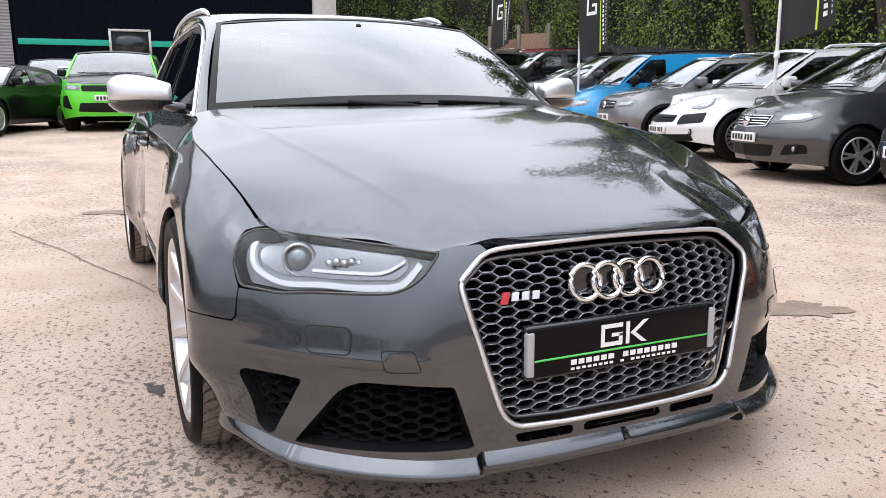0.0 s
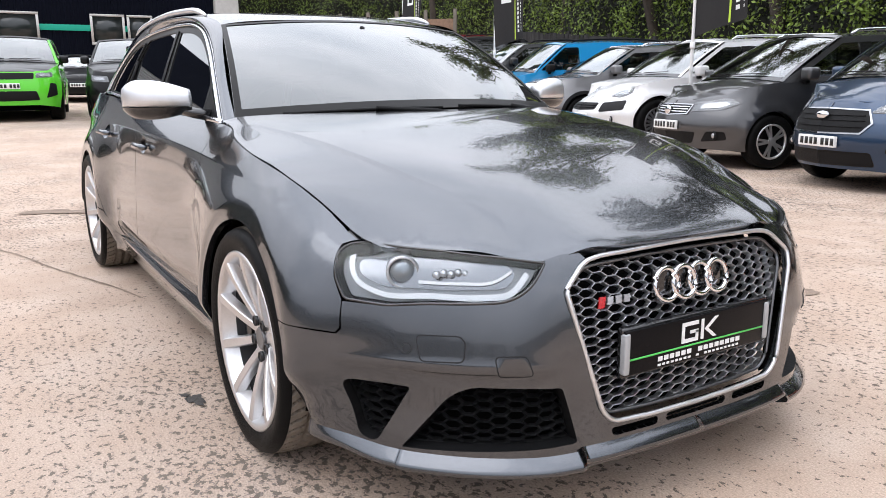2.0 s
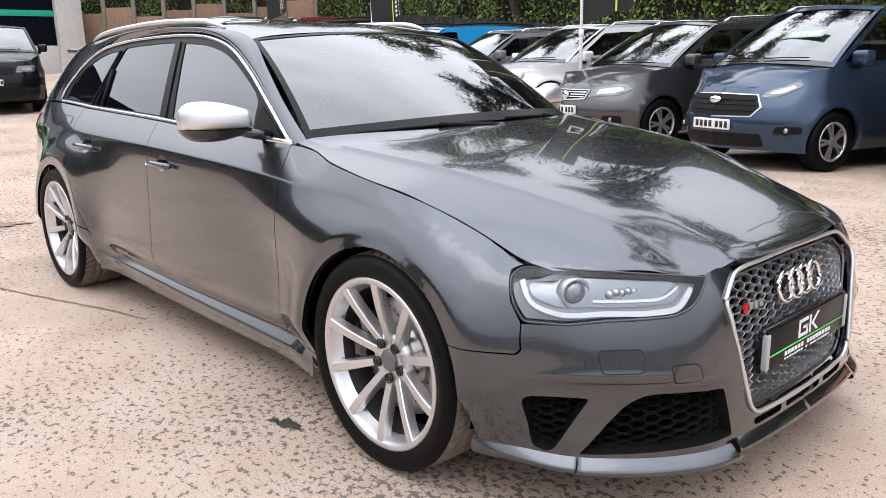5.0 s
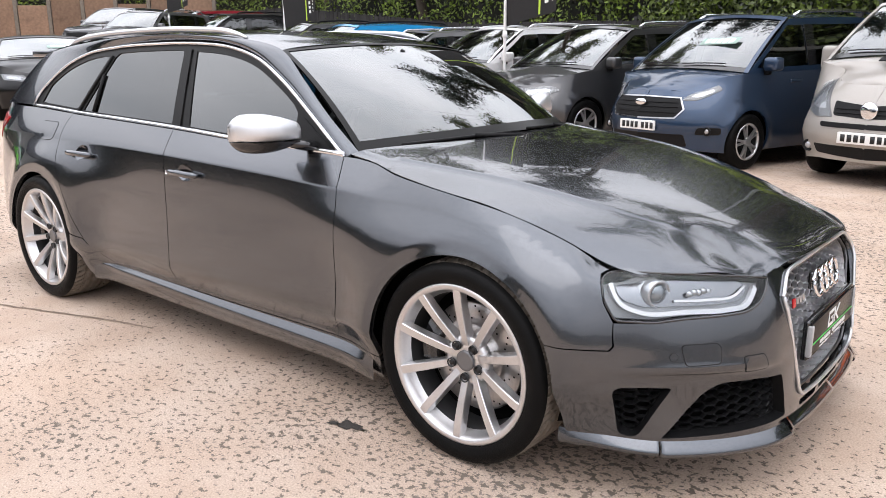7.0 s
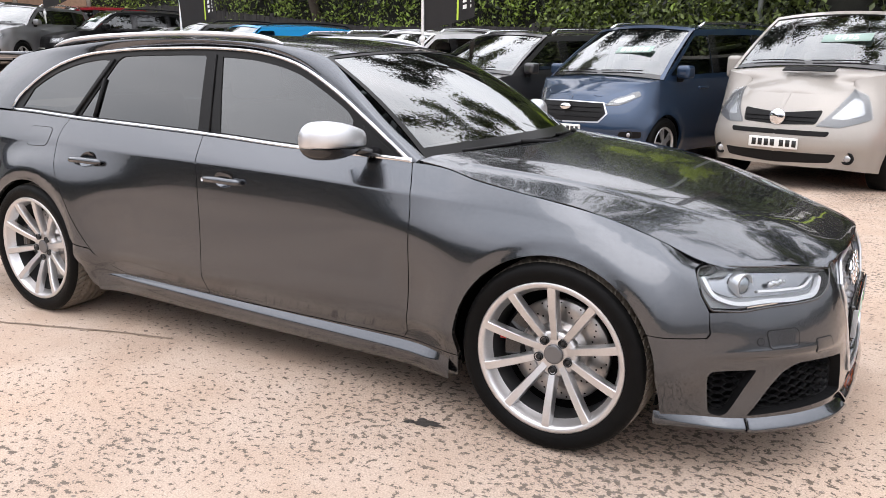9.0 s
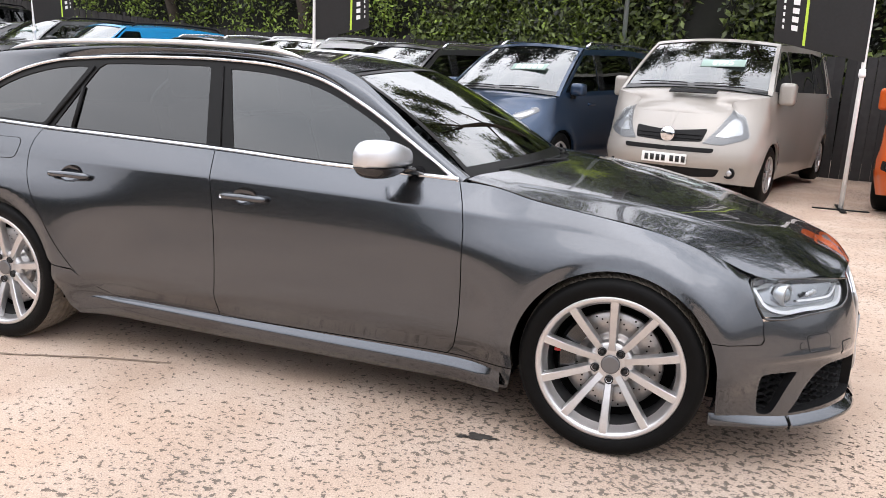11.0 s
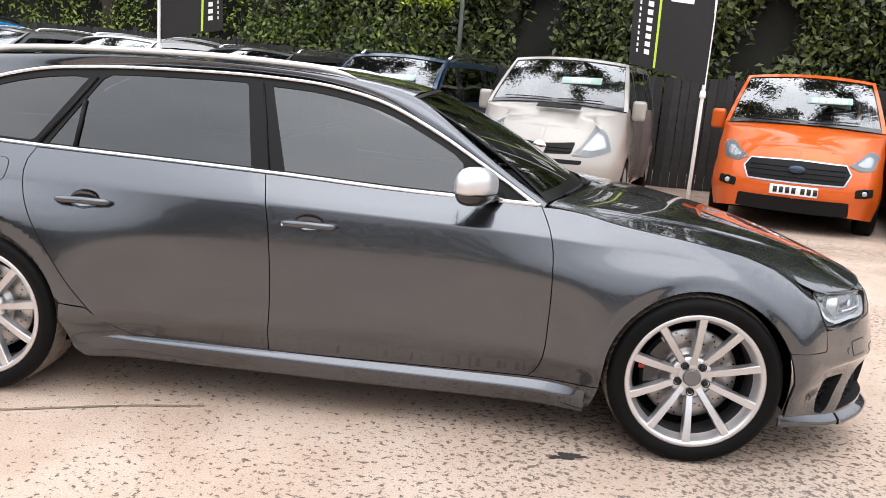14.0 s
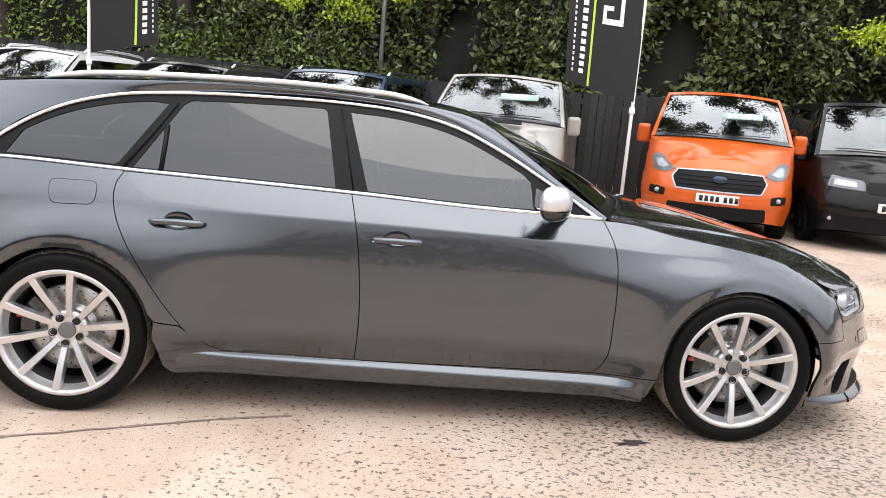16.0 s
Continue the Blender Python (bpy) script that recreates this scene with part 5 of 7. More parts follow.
# ---- cabin ----
part("dashboard", box_bm(-0.98, -0.50, -0.66, 0.66, 0.66, 0.905, 0.06, 4), M_DASH, car)
part("cabin_floor", box_bm(-3.5, -0.55, -0.68, 0.68, 0.30, 0.42, 0.02), M_DARK, car)
for s in (1, -1):
    part("door_card", box_bm(-2.6, -0.70, min(s * 0.70, s * 0.735), max(s * 0.70, s * 0.735), 0.30, 0.905, 0.01), M_DASH, car)
for sx, name in ((-1.55, "front_seat"), (-2.45, "rear_seat")):
    for y in (-0.36, 0.36):
        st = new(name)
        st.parent = car
        bm = box_bm(-0.05, 0.10, -0.25, 0.25, 0.0, 0.60, 0.06, 3)
        b = part("backrest", bm, M_LEATHER, st)
        b.matrix_basis = pose(sx, y, 0.50, 0, -16, 0)
        b = part("cushion", box_bm(-0.05, 0.50, -0.26, 0.26, 0.0, 0.16, 0.06, 3), M_LEATHER, st)
        b.matrix_basis = pose(sx, y, 0.42)
        b = part("headrest", box_bm(-0.05, 0.06, -0.14, 0.14, 0.0, 0.18, 0.05, 3), M_LEATHER, st)
        b.matrix_basis = pose(sx - 0.20, y, 1.10, 0, -10, 0)
sw = new("steering_wheel")
sw.parent = car
sw.matrix_basis = pose(-1.02, -0.37, 0.90, 0, -66, 0)
V, F = tube([(0.185 * math.cos(t), 0.185 * math.sin(t), 0) for t in np.linspace(0, 2 * math.pi, 41)[:-1]], 0.016, 8, closed=True)
raw("rim", V, F, M_LEATHER, sw)
part("boss", box_bm(-0.07, 0.07, -0.08, 0.08, -0.02, 0.03, 0.03, 3), M_DASH, sw)
for t in (0, math.pi, -math.pi / 2):
    V, F = tube([(0, 0, 0), (0.18 * math.sin(t + math.pi / 2) * 0 + 0.18 * math.cos(t + math.pi / 2), 0.18 * math.sin(t + math.pi / 2), 0)], 0.014, 6)
    raw("spoke", V, F, M_SATIN, sw)
part("rear_view_mirror", box_bm(-1.10, -1.06, -0.12, 0.12, 1.19, 1.25, 0.015, 3), M_BLACK, car)
V, F = tube([(-1.02, 0, 1.285), (-1.07, 0, 1.23)], 0.012, 6)
raw("mirror_stalk", V, F, M_BLACK, car)


# ---- the yard: ground, fence, bank, building ----
def ground_z(x, y):
    """The yard is level round the estate car, climbs gently towards the showroom and falls a little towards the parked row."""
    x, y = np.asarray(x, float), np.asarray(y, float)
    up = ((0.026 - 0.014 * smooth01(y, 3.0, 9.0)) * np.maximum(0, -x - 4.5) + 0.072 * np.maximum(0, -x - 12.5) * smooth01(y, 3.0, 9.0) * np.exp(-np.maximum(-x - 24, 0) / 9)) * np.exp(-np.maximum(-x - 40, 0) / 30)
    down = 0.020 * np.clip(y - 2.5, 0, 8) * smooth01(x, -9, -1)
    return up - down


def ground_material():
    m = bpy.data.materials.new("worn_pinkish_tarmac")
    m.use_nodes = True
    nt = m.node_tree
    N, Lk = nt.nodes, nt.links
    b = N["Principled BSDF"]
    co = N.new("ShaderNodeTexCoord")

    def noise_tex(scale, detail, rough=0.55, sx=1.0):
        mp = N.new("ShaderNodeMapping")
        mp.inputs["Scale"].default_value = (1.0, sx, 1.0)
        t = N.new("ShaderNodeTexNoise")
        t.inputs["Scale"].default_value, t.inputs["Detail"].default_value, t.inputs["Roughness"].default_value = scale, detail, rough
        Lk.new(co.outputs["Object"], mp.inputs["Vector"])
        Lk.new(mp.outputs["Vector"], t.inputs["Vector"])
        return t.outputs["Fac"]

    def ramp(src, a, c, lo=0.0, hi=1.0):
        r = N.new("ShaderNodeMapRange")
        r.inputs["From Min"].default_value, r.inputs["From Max"].default_value = a, c
        r.inputs["To Min"].default_value, r.inputs["To Max"].default_value = lo, hi
        Lk.new(src, r.inputs["Value"])
        return r.outputs["Result"]

    def math_node(op, a, c):
        q = N.new("ShaderNodeMath")
        q.operation = op
        for i, v in enumerate((a, c)):
            if isinstance(v, (int, float)):
                q.inputs[i].default_value = v
            else:
                Lk.new(v, q.inputs[i])
        return q.outputs[0]

    def mix(f, a, c):
        q = N.new("ShaderNodeMix")
        q.data_type = "RGBA"
        for key, v in (("Factor", f), ("A", a), ("B", c)):
            if isinstance(v, tuple):
                q.inputs[key].default_value = (*v, 1)
            else:
                Lk.new(v, q.inputs[key])
        return q.outputs["Result"]

    base = mix(ramp(noise_tex(0.35, 4), 0.35, 0.65), (0.455, 0.337, 0.258), (0.545, 0.408, 0.312))
    base = mix(ramp(noise_tex(2.5, 6), 0.40, 0.72), base, (0.58, 0.462, 0.375))
    grit = mix(ramp(noise_tex(160, 3), 0.30, 0.70), (0.72, 0.72, 0.72), (1.15, 1.15, 1.15))
    mm = N.new("ShaderNodeMix")
    mm.data_type, mm.blend_type = "RGBA", "MULTIPLY"
    mm.inputs["Factor"].default_value = 1.0
    Lk.new(base, mm.inputs["A"])
    Lk.new(grit, mm.inputs["B"])
    base = mm.outputs["Result"]
    # dark flecks where the dressing has worn through, in drifts
    area = ramp(noise_tex(0.50, 3), 0.38, 0.64, -0.045, 0.040)
    fleck = math_node("ADD", noise_tex(34, 6, 0.64, 1.15), area)
    mask = ramp(fleck, 0.570, 0.584)
    col = mix(mask, base, (0.130, 0.098, 0.074))
    fine = math_node("ADD", noise_tex(55, 4, 0.6), area)
    col = mix(ramp(fine, 0.60, 0.65, 0.0, 0.75), col, (0.13, 0.11, 0.10))
    damp = ramp(noise_tex(0.16, 2), 0.56, 0.68, 0.0, 0.35)
    col = mix(damp, col, (0.20, 0.175, 0.155))
    Lk.new(col, b.inputs["Base Color"])
    Lk.new(ramp(mask, 0, 1, 0.85, 0.78), b.inputs["Roughness"])
    bp = N.new("ShaderNodeBump")
    bp.inputs["Strength"].default_value, bp.inputs["Distance"].default_value = 0.5, 0.012
    h = math_node("SUBTRACT", noise_tex(110, 4), mask)
    Lk.new(h, bp.inputs["Height"])
    Lk.new(bp.outputs["Normal"], b.inputs["Normal"])
    return m


M_GROUND = ground_material()
gx = np.concatenate([np.linspace(-400, -40, 14)[:-1], np.linspace(-40, 14, 109), np.linspace(14, 400, 12)[1:]])
gy = np.concatenate([np.linspace(-400, -12, 12)[:-1], np.linspace(-12, 24, 73), np.linspace(24, 400, 12)[1:]])
GX, GY = np.meshgrid(gx, gy)
gv = np.stack([GX.ravel(), GY.ravel(), ground_z(GX.ravel(), GY.ravel())], 1)
nx_ = len(gx)
gf = [(j * nx_ + i, j * nx_ + i + 1, (j + 1) * nx_ + i + 1, (j + 1) * nx_ + i) for j in range(len(gy) - 1) for i in range(nx_ - 1)]
tagged(raw("ground", gv, gf, M_GROUND), "worn pinkish tarmac yard with dark flecks and damp patches", "ground", kind="structure")

# marks on the tarmac
M_STAIN = mat("oil_stain", (0.045, 0.040, 0.036), rough=0.55, grain=0.4, grain_scale=60, bump=0.3)
M_SEAM = mat("tarmac_joint", (0.235, 0.175, 0.132), rough=0.9, grain=0.4, grain_scale=50, bump=0.5)


def blot(name, x, y, rx, ry, turn, seed, material, label):
    """A flat irregular mark lying on the ground."""
    rd = random.Random(seed)
    n = 40
    ph = [rd.uniform(0, 6.3) for _ in range(4)]
    V = [(0, 0, 0)]
    for k in range(n):
        t = 2 * math.pi * k / n
        r = 1 + 0.16 * math.sin(3 * t + ph[0]) + 0.12 * math.sin(5 * t + ph[1]) + 0.12 * math.sin(9 * t + ph[2]) + rd.uniform(-0.08, 0.08)
        V.append((rx * r * math.cos(t), ry * r * math.sin(t), 0))
    F = [(0, 1 + k, 1 + (k + 1) % n) for k in range(n)]
    ob = raw(name, V, F, material)
    ob.matrix_basis = pose(x, y, float(ground_z(x, y)) + 0.004, 0, 0, turn)
    return tagged(ob, label, "stain", kind="structure")


blot("stain", -0.438, -0.952, 0.052, 0.026, 10, 3, M_STAIN, "small dark oil stain on the tarmac")
blot("stain", -0.50, -0.975, 0.022, 0.012, 30, 5, M_STAIN, "small dark oil stain on the tarmac")
blot("damp_patch", -5.05, -0.90, 0.35, 0.11, 60, 8, M_SEAM, "damp patch on the tarmac")
blot("damp_patch", -0.24, 1.88, 0.20, 0.13, 70, 9, M_SEAM, "damp patch on the tarmac")
seam_pts = curve_pts([(-4.4, -1.66), (-3.75, -1.43), (-3.3, -1.26), (-2.92, -1.16), (-2.56, -1.04), (-2.16, -0.905), (-1.9, -0.84)], 60)
V, F = [], []
for k, (x, y) in enumerate(seam_pts):
    w = 0.0065 + 0.006 * noise.noise(Vector((k * 0.7, 0, 0)))
    j = 0.008 * noise.noise(Vector((k * 0.45, 5, 0)))
    V += [(x - 0.35 * w, y + w + j, 0.004), (x + 0.35 * w, y - w + j, 0.004)]
F = [(2 * k, 2 * k + 1, 2 * k + 3, 2 * k + 2) for k in range(len(seam_pts) - 1)]
tagged(raw("tarmac_joint", V, F, M_SEAM), "ragged joint line across the tarmac", "joint", kind="structure")

# fence
FENCE = [(14.0, 7.6), (6.0, 9.5), (1.9, 10.6), (-5.6, 13.9), (-18.0, 17.0), (-26, 18.6)]


def along(line, s):
    d = np.array(line, float)
    c = np.r_[0, np.cumsum(np.linalg.norm(np.diff(d, axis=0), axis=1))]
    return np.interp(s, c, d[:, 0]), np.interp(s, c, d[:, 1]), c[-1]


BANK = FENCE + [(-36.0, 19.5), (-46.0, 17.0), (-52.0, 8.0), (-56.0, -6.0)]
b_total = along(BANK, 0)[2]
fence = tagged(new("fence"), "dark weathered close-boarded timber fence behind the vans", "fence", kind="structure")
total = along(FENCE, 0)[2]
board = box_bm(-0.072, 0.072, -0.011, 0.011, 0.0, 1.93, 0.004, 1)
board_me = bpy.data.meshes.new("fence_board")
board.to_mesh(board_me)
board.free()
board_me.materials.append(M_FENCE)
for i, s in enumerate(np.arange(0.1, total, 0.148)):
    x, y, _ = along(FENCE, s)
    x2, y2, _ = along(FENCE, s + 0.1)
    ang = math.degrees(math.atan2(y2 - y, x2 - x))
    ob = new("board", board_me)
    ob.parent = fence
    ob.matrix_basis = pose(x, y, float(ground_z(x, y)) + random.uniform(-0.015, 0.02), random.uniform(-0.6, 0.6), random.uniform(-0.5, 0.5), ang + random.uniform(-3, 3))
for zr in (0.35, 1.45):
    pts = [(*along(FENCE, s)[:2], 0) for s in np.linspace(0, total, 60)]
    V, F = tube([(x, y + 0.05, float(ground_z(x, y)) + zr) for x, y, _ in pts], 0.04, 4)
    raw("rail", V, F, M_FENCE, fence, smooth=False)
for s in np.arange(0.4, total, 2.7):
    x, y, _ = along(FENCE, s)
    z = float(ground_z(x, y))
    part("post", box_bm(x - 0.05, x + 0.05, y + 0.02, y + 0.12, z - 0.1, z + 2.02, 0.006), M_FENCE, fence)


# bank behind the fence: soil sheet, near-black as shade between leaves, and the leaves
def bank_profile(s, h, seed):
    """The bank's face at s metres along the fence and share h of its height: how far behind the fence, and how high."""
    x, y, _ = along(BANK, np.clip(s, 0, b_total))
    n1 = np.array([noise.noise(Vector((a * 0.28, b * 2.2, seed))) for a, b in zip(s, h)])
    n2 = np.array([noise.noise(Vector((a * 1.1, b * 6.0, seed + 7))) for a, b in zip(s, h)])
    tall = 8.0 + 1.0 * np.sin(s * 0.21 + 1.0) + 0.7 * np.sin(s * 0.53) + 3.0 * smooth01(s, 34, 48)
    back = 0.35 + 2.2 * h + 0.9 * n1 + 0.35 * n2
    z = 0.2 + tall * h + 0.5 * n1 * h
    return x + back * 0.26, y + back * 0.96, z + ground_z(x, y)


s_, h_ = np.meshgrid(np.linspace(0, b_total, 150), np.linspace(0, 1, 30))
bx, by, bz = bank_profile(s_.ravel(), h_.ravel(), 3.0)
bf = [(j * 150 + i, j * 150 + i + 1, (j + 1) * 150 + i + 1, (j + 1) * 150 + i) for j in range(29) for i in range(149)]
bank = tagged(raw("bank", np.stack([bx, by + 0.35, bz], 1), bf, M_SOIL_SHADE), "overgrown bank behind the fence, coloured near-black as shade between the leaves", "bank", kind="structure")

rng = np.random.default_rng(5)


def leaves(centres, size, normal_bias, up=0.35, curl=0.25):
    """Small pointed leaves, each two folded faces, at the given places."""
    n = len(centres)
    d = rng.normal(size=(n, 3)) + np.array(normal_bias)
    d /= np.linalg.norm(d, axis=1, keepdims=True)
    t = rng.normal(size=(n, 3)) + np.array((0, 0, -up))
    t -= d * (t * d).sum(1, keepdims=True)
    t /= np.linalg.norm(t, axis=1, keepdims=True)
    w = np.cross(d, t)
    L = (size * rng.uniform(0.6, 1.35, n))[:, None]
    a = centres
    tip = centres + t * L
    m = centres + t * L * 0.45
    l, r = m + w * L * 0.24 + d * L * curl * 0.3, m - w * L * 0.24 + d * L * curl * 0.3
    V = np.stack([a, l, tip, r], 1).reshape(-1, 3)
    return V


def leaf_object(name, V, material, label, category):
    n = len(V) // 4
    me = bpy.data.meshes.new(name)
    me.vertices.add(len(V))
    me.vertices.foreach_set("co", V.ravel())
    idx = np.arange(n) * 4
    tri = np.stack([idx, idx + 1, idx + 2, idx, idx + 2, idx + 3], 1).ravel()
    me.loops.add(len(tri))
    me.loops.foreach_set("vertex_index", tri)
    me.polygons.add(len(tri) // 3)
    me.polygons.foreach_set("loop_start", np.arange(0, len(tri), 3))
    me.update(calc_edges=True)
    me.validate()
    return tagged(link(name, me, material), label, category, kind="stuff")


def bank_leaves(n, s0, s1, h0, h1, size, material, name, label, seed=3.0, thick=0.5, clump=1.0):
    s = rng.uniform(s0, s1, n)
    h = rng.uniform(h0, h1, n)
    dens = np.array([noise.noise(Vector((a * 0.9 * clump, b * 5.0 * clump, 11.0))) for a, b in zip(s, h)])
    keep = dens > rng.uniform(-0.42, 0.22, n)
    s, h, dens = s[keep], h[keep], dens[keep]
    x, y, z = bank_profile(s, h, seed)
    dep = rng.uniform(-0.30, thick, len(s)) - 1.0 * np.maximum(dens, 0)
    c = np.stack([x + dep * 0.26, y + dep * 0.96, z + rng.normal(0, 0.1, len(s))], 1)
    return leaf_object(name, leaves(c, size, (-0.2, -0.75, 0.45)), material, label, "hedge")


bank_leaves(110000, 2, 22, 0.12, 1.0, 0.155, M_LEAF, "laurel_hedge", "tall laurel hedge with glossy mixed green leaves")
bank_leaves(70000, 2, 22, 0.10, 1.0, 0.11, M_LEAF3, "ivy_hedge", "ivy growing through the hedge, coloured dark as its inner shade", thick=0.8)
bank_leaves(60000, 17, b_total - 20, 0.10, 0.62, 0.12, M_LEAF2, "bramble_hedge", "bright green brambles on the bank", thick=0.4)
bank_leaves(34000, 17, b_total - 16, 0.25, 1.0, 0.15, M_LEAF3, "ivy_bank", "ivy and shrubs on the bank, coloured dark as inner shade", thick=0.9)


# yellow-green sprigs hanging out of the hedge, and a lamp post behind it
def sprigs(places, n):
    c = []
    for x, y, z, w in places:
        for _ in range(9):
            q = np.array((x, y, z)) + rng.normal(0, 1, 3) * (w, 0.25, w * 0.7)
            c.append(q + rng.normal(0, 0.09, (n, 3)) * (1.3, 1.0, 0.8))
    return np.concatenate(c)


leaf_object("bright_sprigs", leaves(sprigs([(-2.4, 12.35, 3.2, 0.25), (-3.4, 12.9, 3.35, 0.20), (-1.6, 12.3, 3.6, 0.25), (2.2, 11.1, 3.6, 0.15), (6.9, 9.6, 3.2, 0.18)], 70), 0.085, (-0.2, -0.7, 0.5)), M_SPRIG, "bright yellow-green sprigs hanging out of the hedge", "hedge")
V, F = tube([(-1.73, 13.0, 0.2), (-1.73, 13.0, 4.0), (-1.73, 13.0, 7.5)], [0.05, 0.045, 0.04], 10)
tagged(raw("lamp_post", V, F, M_POST2), "slim grey steel lamp post behind the fence", "lamp post")

# trees on the bank: trunk, limbs and twigs with leaves
def tree(x, y, height, seed, leaf, spread=2.2, n_leaf=5000, bare=0.0):
    rd = random.Random(seed)
    z0 = float(ground_z(x, y)) + 0.3
    t = thing("tree", "tall dark tree with spreading limbs behind the fence", "tree", "trees on the bank", at=pose(x, y, z0))
    V, F, tips = [], [], []

    def limb(p, d, length, r, depth):
        pts, rad = [p], [r]
        q = p.copy()
        k = 5
        for i in range(k):
            d = (d + Vector((rd.uniform(-1, 1), rd.uniform(-1, 1), rd.uniform(-0.4, 0.8))) * 0.22).normalized()
            q = q + d * length / k
            pts.append(q.copy())
            rad.append(r * (1 - 0.75 * (i + 1) / k))
            if depth < 3 and i >= (1 if depth else 2):
                for _ in range(2 if depth else 3):
                    side = Vector((rd.uniform(-1, 1), rd.uniform(-1, 1), rd.uniform(-0.1, 0.7))).normalized()
                    limb(q.copy(), (d * 0.5 + side).normalized(), length * rd.uniform(0.22, 0.34), rad[-1] * 0.7, depth + 1)
            if depth >= 2:
                tips.append(q.copy())
        v, f = tube(pts, rad, 6 if depth < 2 else 4)
        o = len(V)
        V.extend(v)
        F.extend(tuple(a + o for a in g) for g in f)

    limb(Vector((0, 0, 0)), Vector((0.05, 0, 1)), height, height * 0.022, 0)
    raw("trunk", V, F, M_BARK, t)
    if tips and n_leaf:
        c = np.array([tuple(tips[rd.randrange(len(tips))]) for _ in range(n_leaf)]) + rng.normal(0, 0.28, (n_leaf, 3))
        me = leaf_object("crown", leaves(c, 0.21, (0, -0.3, 0.5)), leaf, "", "")
        me.parent = t
        for key in ("category", "label", "kind"):
            if key in me:
                del me[key]
        me["kind"] = "stuff"
    return t


TREES = [(8.5, 11.5, 12.0, M_LEAF, 11000), (4.0, 13.0, 12.5, M_LEAF3, 11000), (-1.0, 14.2, 13.0, M_LEAF, 11000), (-6.0, 15.4, 12.0, M_LEAF3, 10000), (-11.0, 16.6, 11.0, M_LEAF, 8000), (-16.0, 17.6, 9.0, M_LEAF3, 6000), (-23.0, 19.5, 9.5, M_LEAF2, 7000), (-30.0, 18.0, 8.5, M_LEAF2, 6000)]
for i, (x, y, h, lm, nl) in enumerate(TREES):
    tree(x, y, h, 40 + i, lm, n_leaf=nl)

# trees closing the yard behind the walk
def tree_line(pts, h, n, name, label):
    t = along(pts, 0)[2]
    s = rng.uniform(0, t, n)
    x, y, _ = along(pts, s)
    top_ = h * (0.72 + 0.28 * np.array([noise.noise(Vector((a * 0.16, 3.0, 9.0))) for a in s]) + 0.18 * np.array([noise.noise(Vector((a * 0.6, 8.0, 2.0))) for a in s]))
    z = rng.uniform(0, 1, n) ** 0.8 * top_
    c = np.stack([x + rng.normal(0, 1.2, n), y + rng.normal(0, 1.2, n), z], 1)
    return leaf_object(name, leaves(c, 0.55, (0, 0, 0.4)), M_LEAF3, label, "trees")


tree_line([(-14, -30), (25, -32), (48, -20), (52, 10), (40, 24), (18, 18)], 5.5, 22000, "tree_line", "far line of dark trees round the yard")
tree_line([(-31, -14), (-24, -20), (-10, -24)], 6.5, 14000, "tall_tree_line", "tall dark trees beside the showroom")

# showroom
BX = -33.0
show = tagged(new("showroom"), "black ribbed-metal showroom with a teal band and small windows", "building", kind="structure")
gz0 = float(ground_z(BX, 0)) - 0.1


def ribbed_wall(y0, y1, z0, z1, depth=0.035, pitch=0.25):
    V, F = [], []
    ys = []
    y = y0
    while y < y1:
        ys += [(y, 0), (y + pitch * 0.55, 0), (y + pitch * 0.65, depth), (y + pitch * 0.9, depth)]
        y += pitch
    for yy, d in ys:
        V += [(BX + d, yy, z0), (BX + d, yy, z1)]
    for i in range(len(ys) - 1):
        F.append((2 * i, 2 * i + 2, 2 * i + 3, 2 * i + 1))
    return V, F


raw("wall", *ribbed_wall(-3.2, 8.6, gz0, 8.0), M_CLADDING, show, smooth=False)
part("core", box_bm(BX - 12, BX - 0.05, -20, 8.6, gz0, 8.0), M_CLADDING, show)
part("band", box_bm(BX + 0.036, BX + 0.06, -3.1, 8.6, gz0 + 2.48, gz0 + 2.71, 0.004), M_TEAL, show)
part("plinth", box_bm(BX + 0.036, BX + 0.10, 1.6, 8.6, gz0, gz0 + 1.35, 0.01), M_CONCRETE, show)
part("end_pier", box_bm(BX - 0.5, BX + 0.35, 8.6, 9.6, gz0, 8.0, 0.02), M_CONCRETE, show, "pale rendered pier at the building's end")
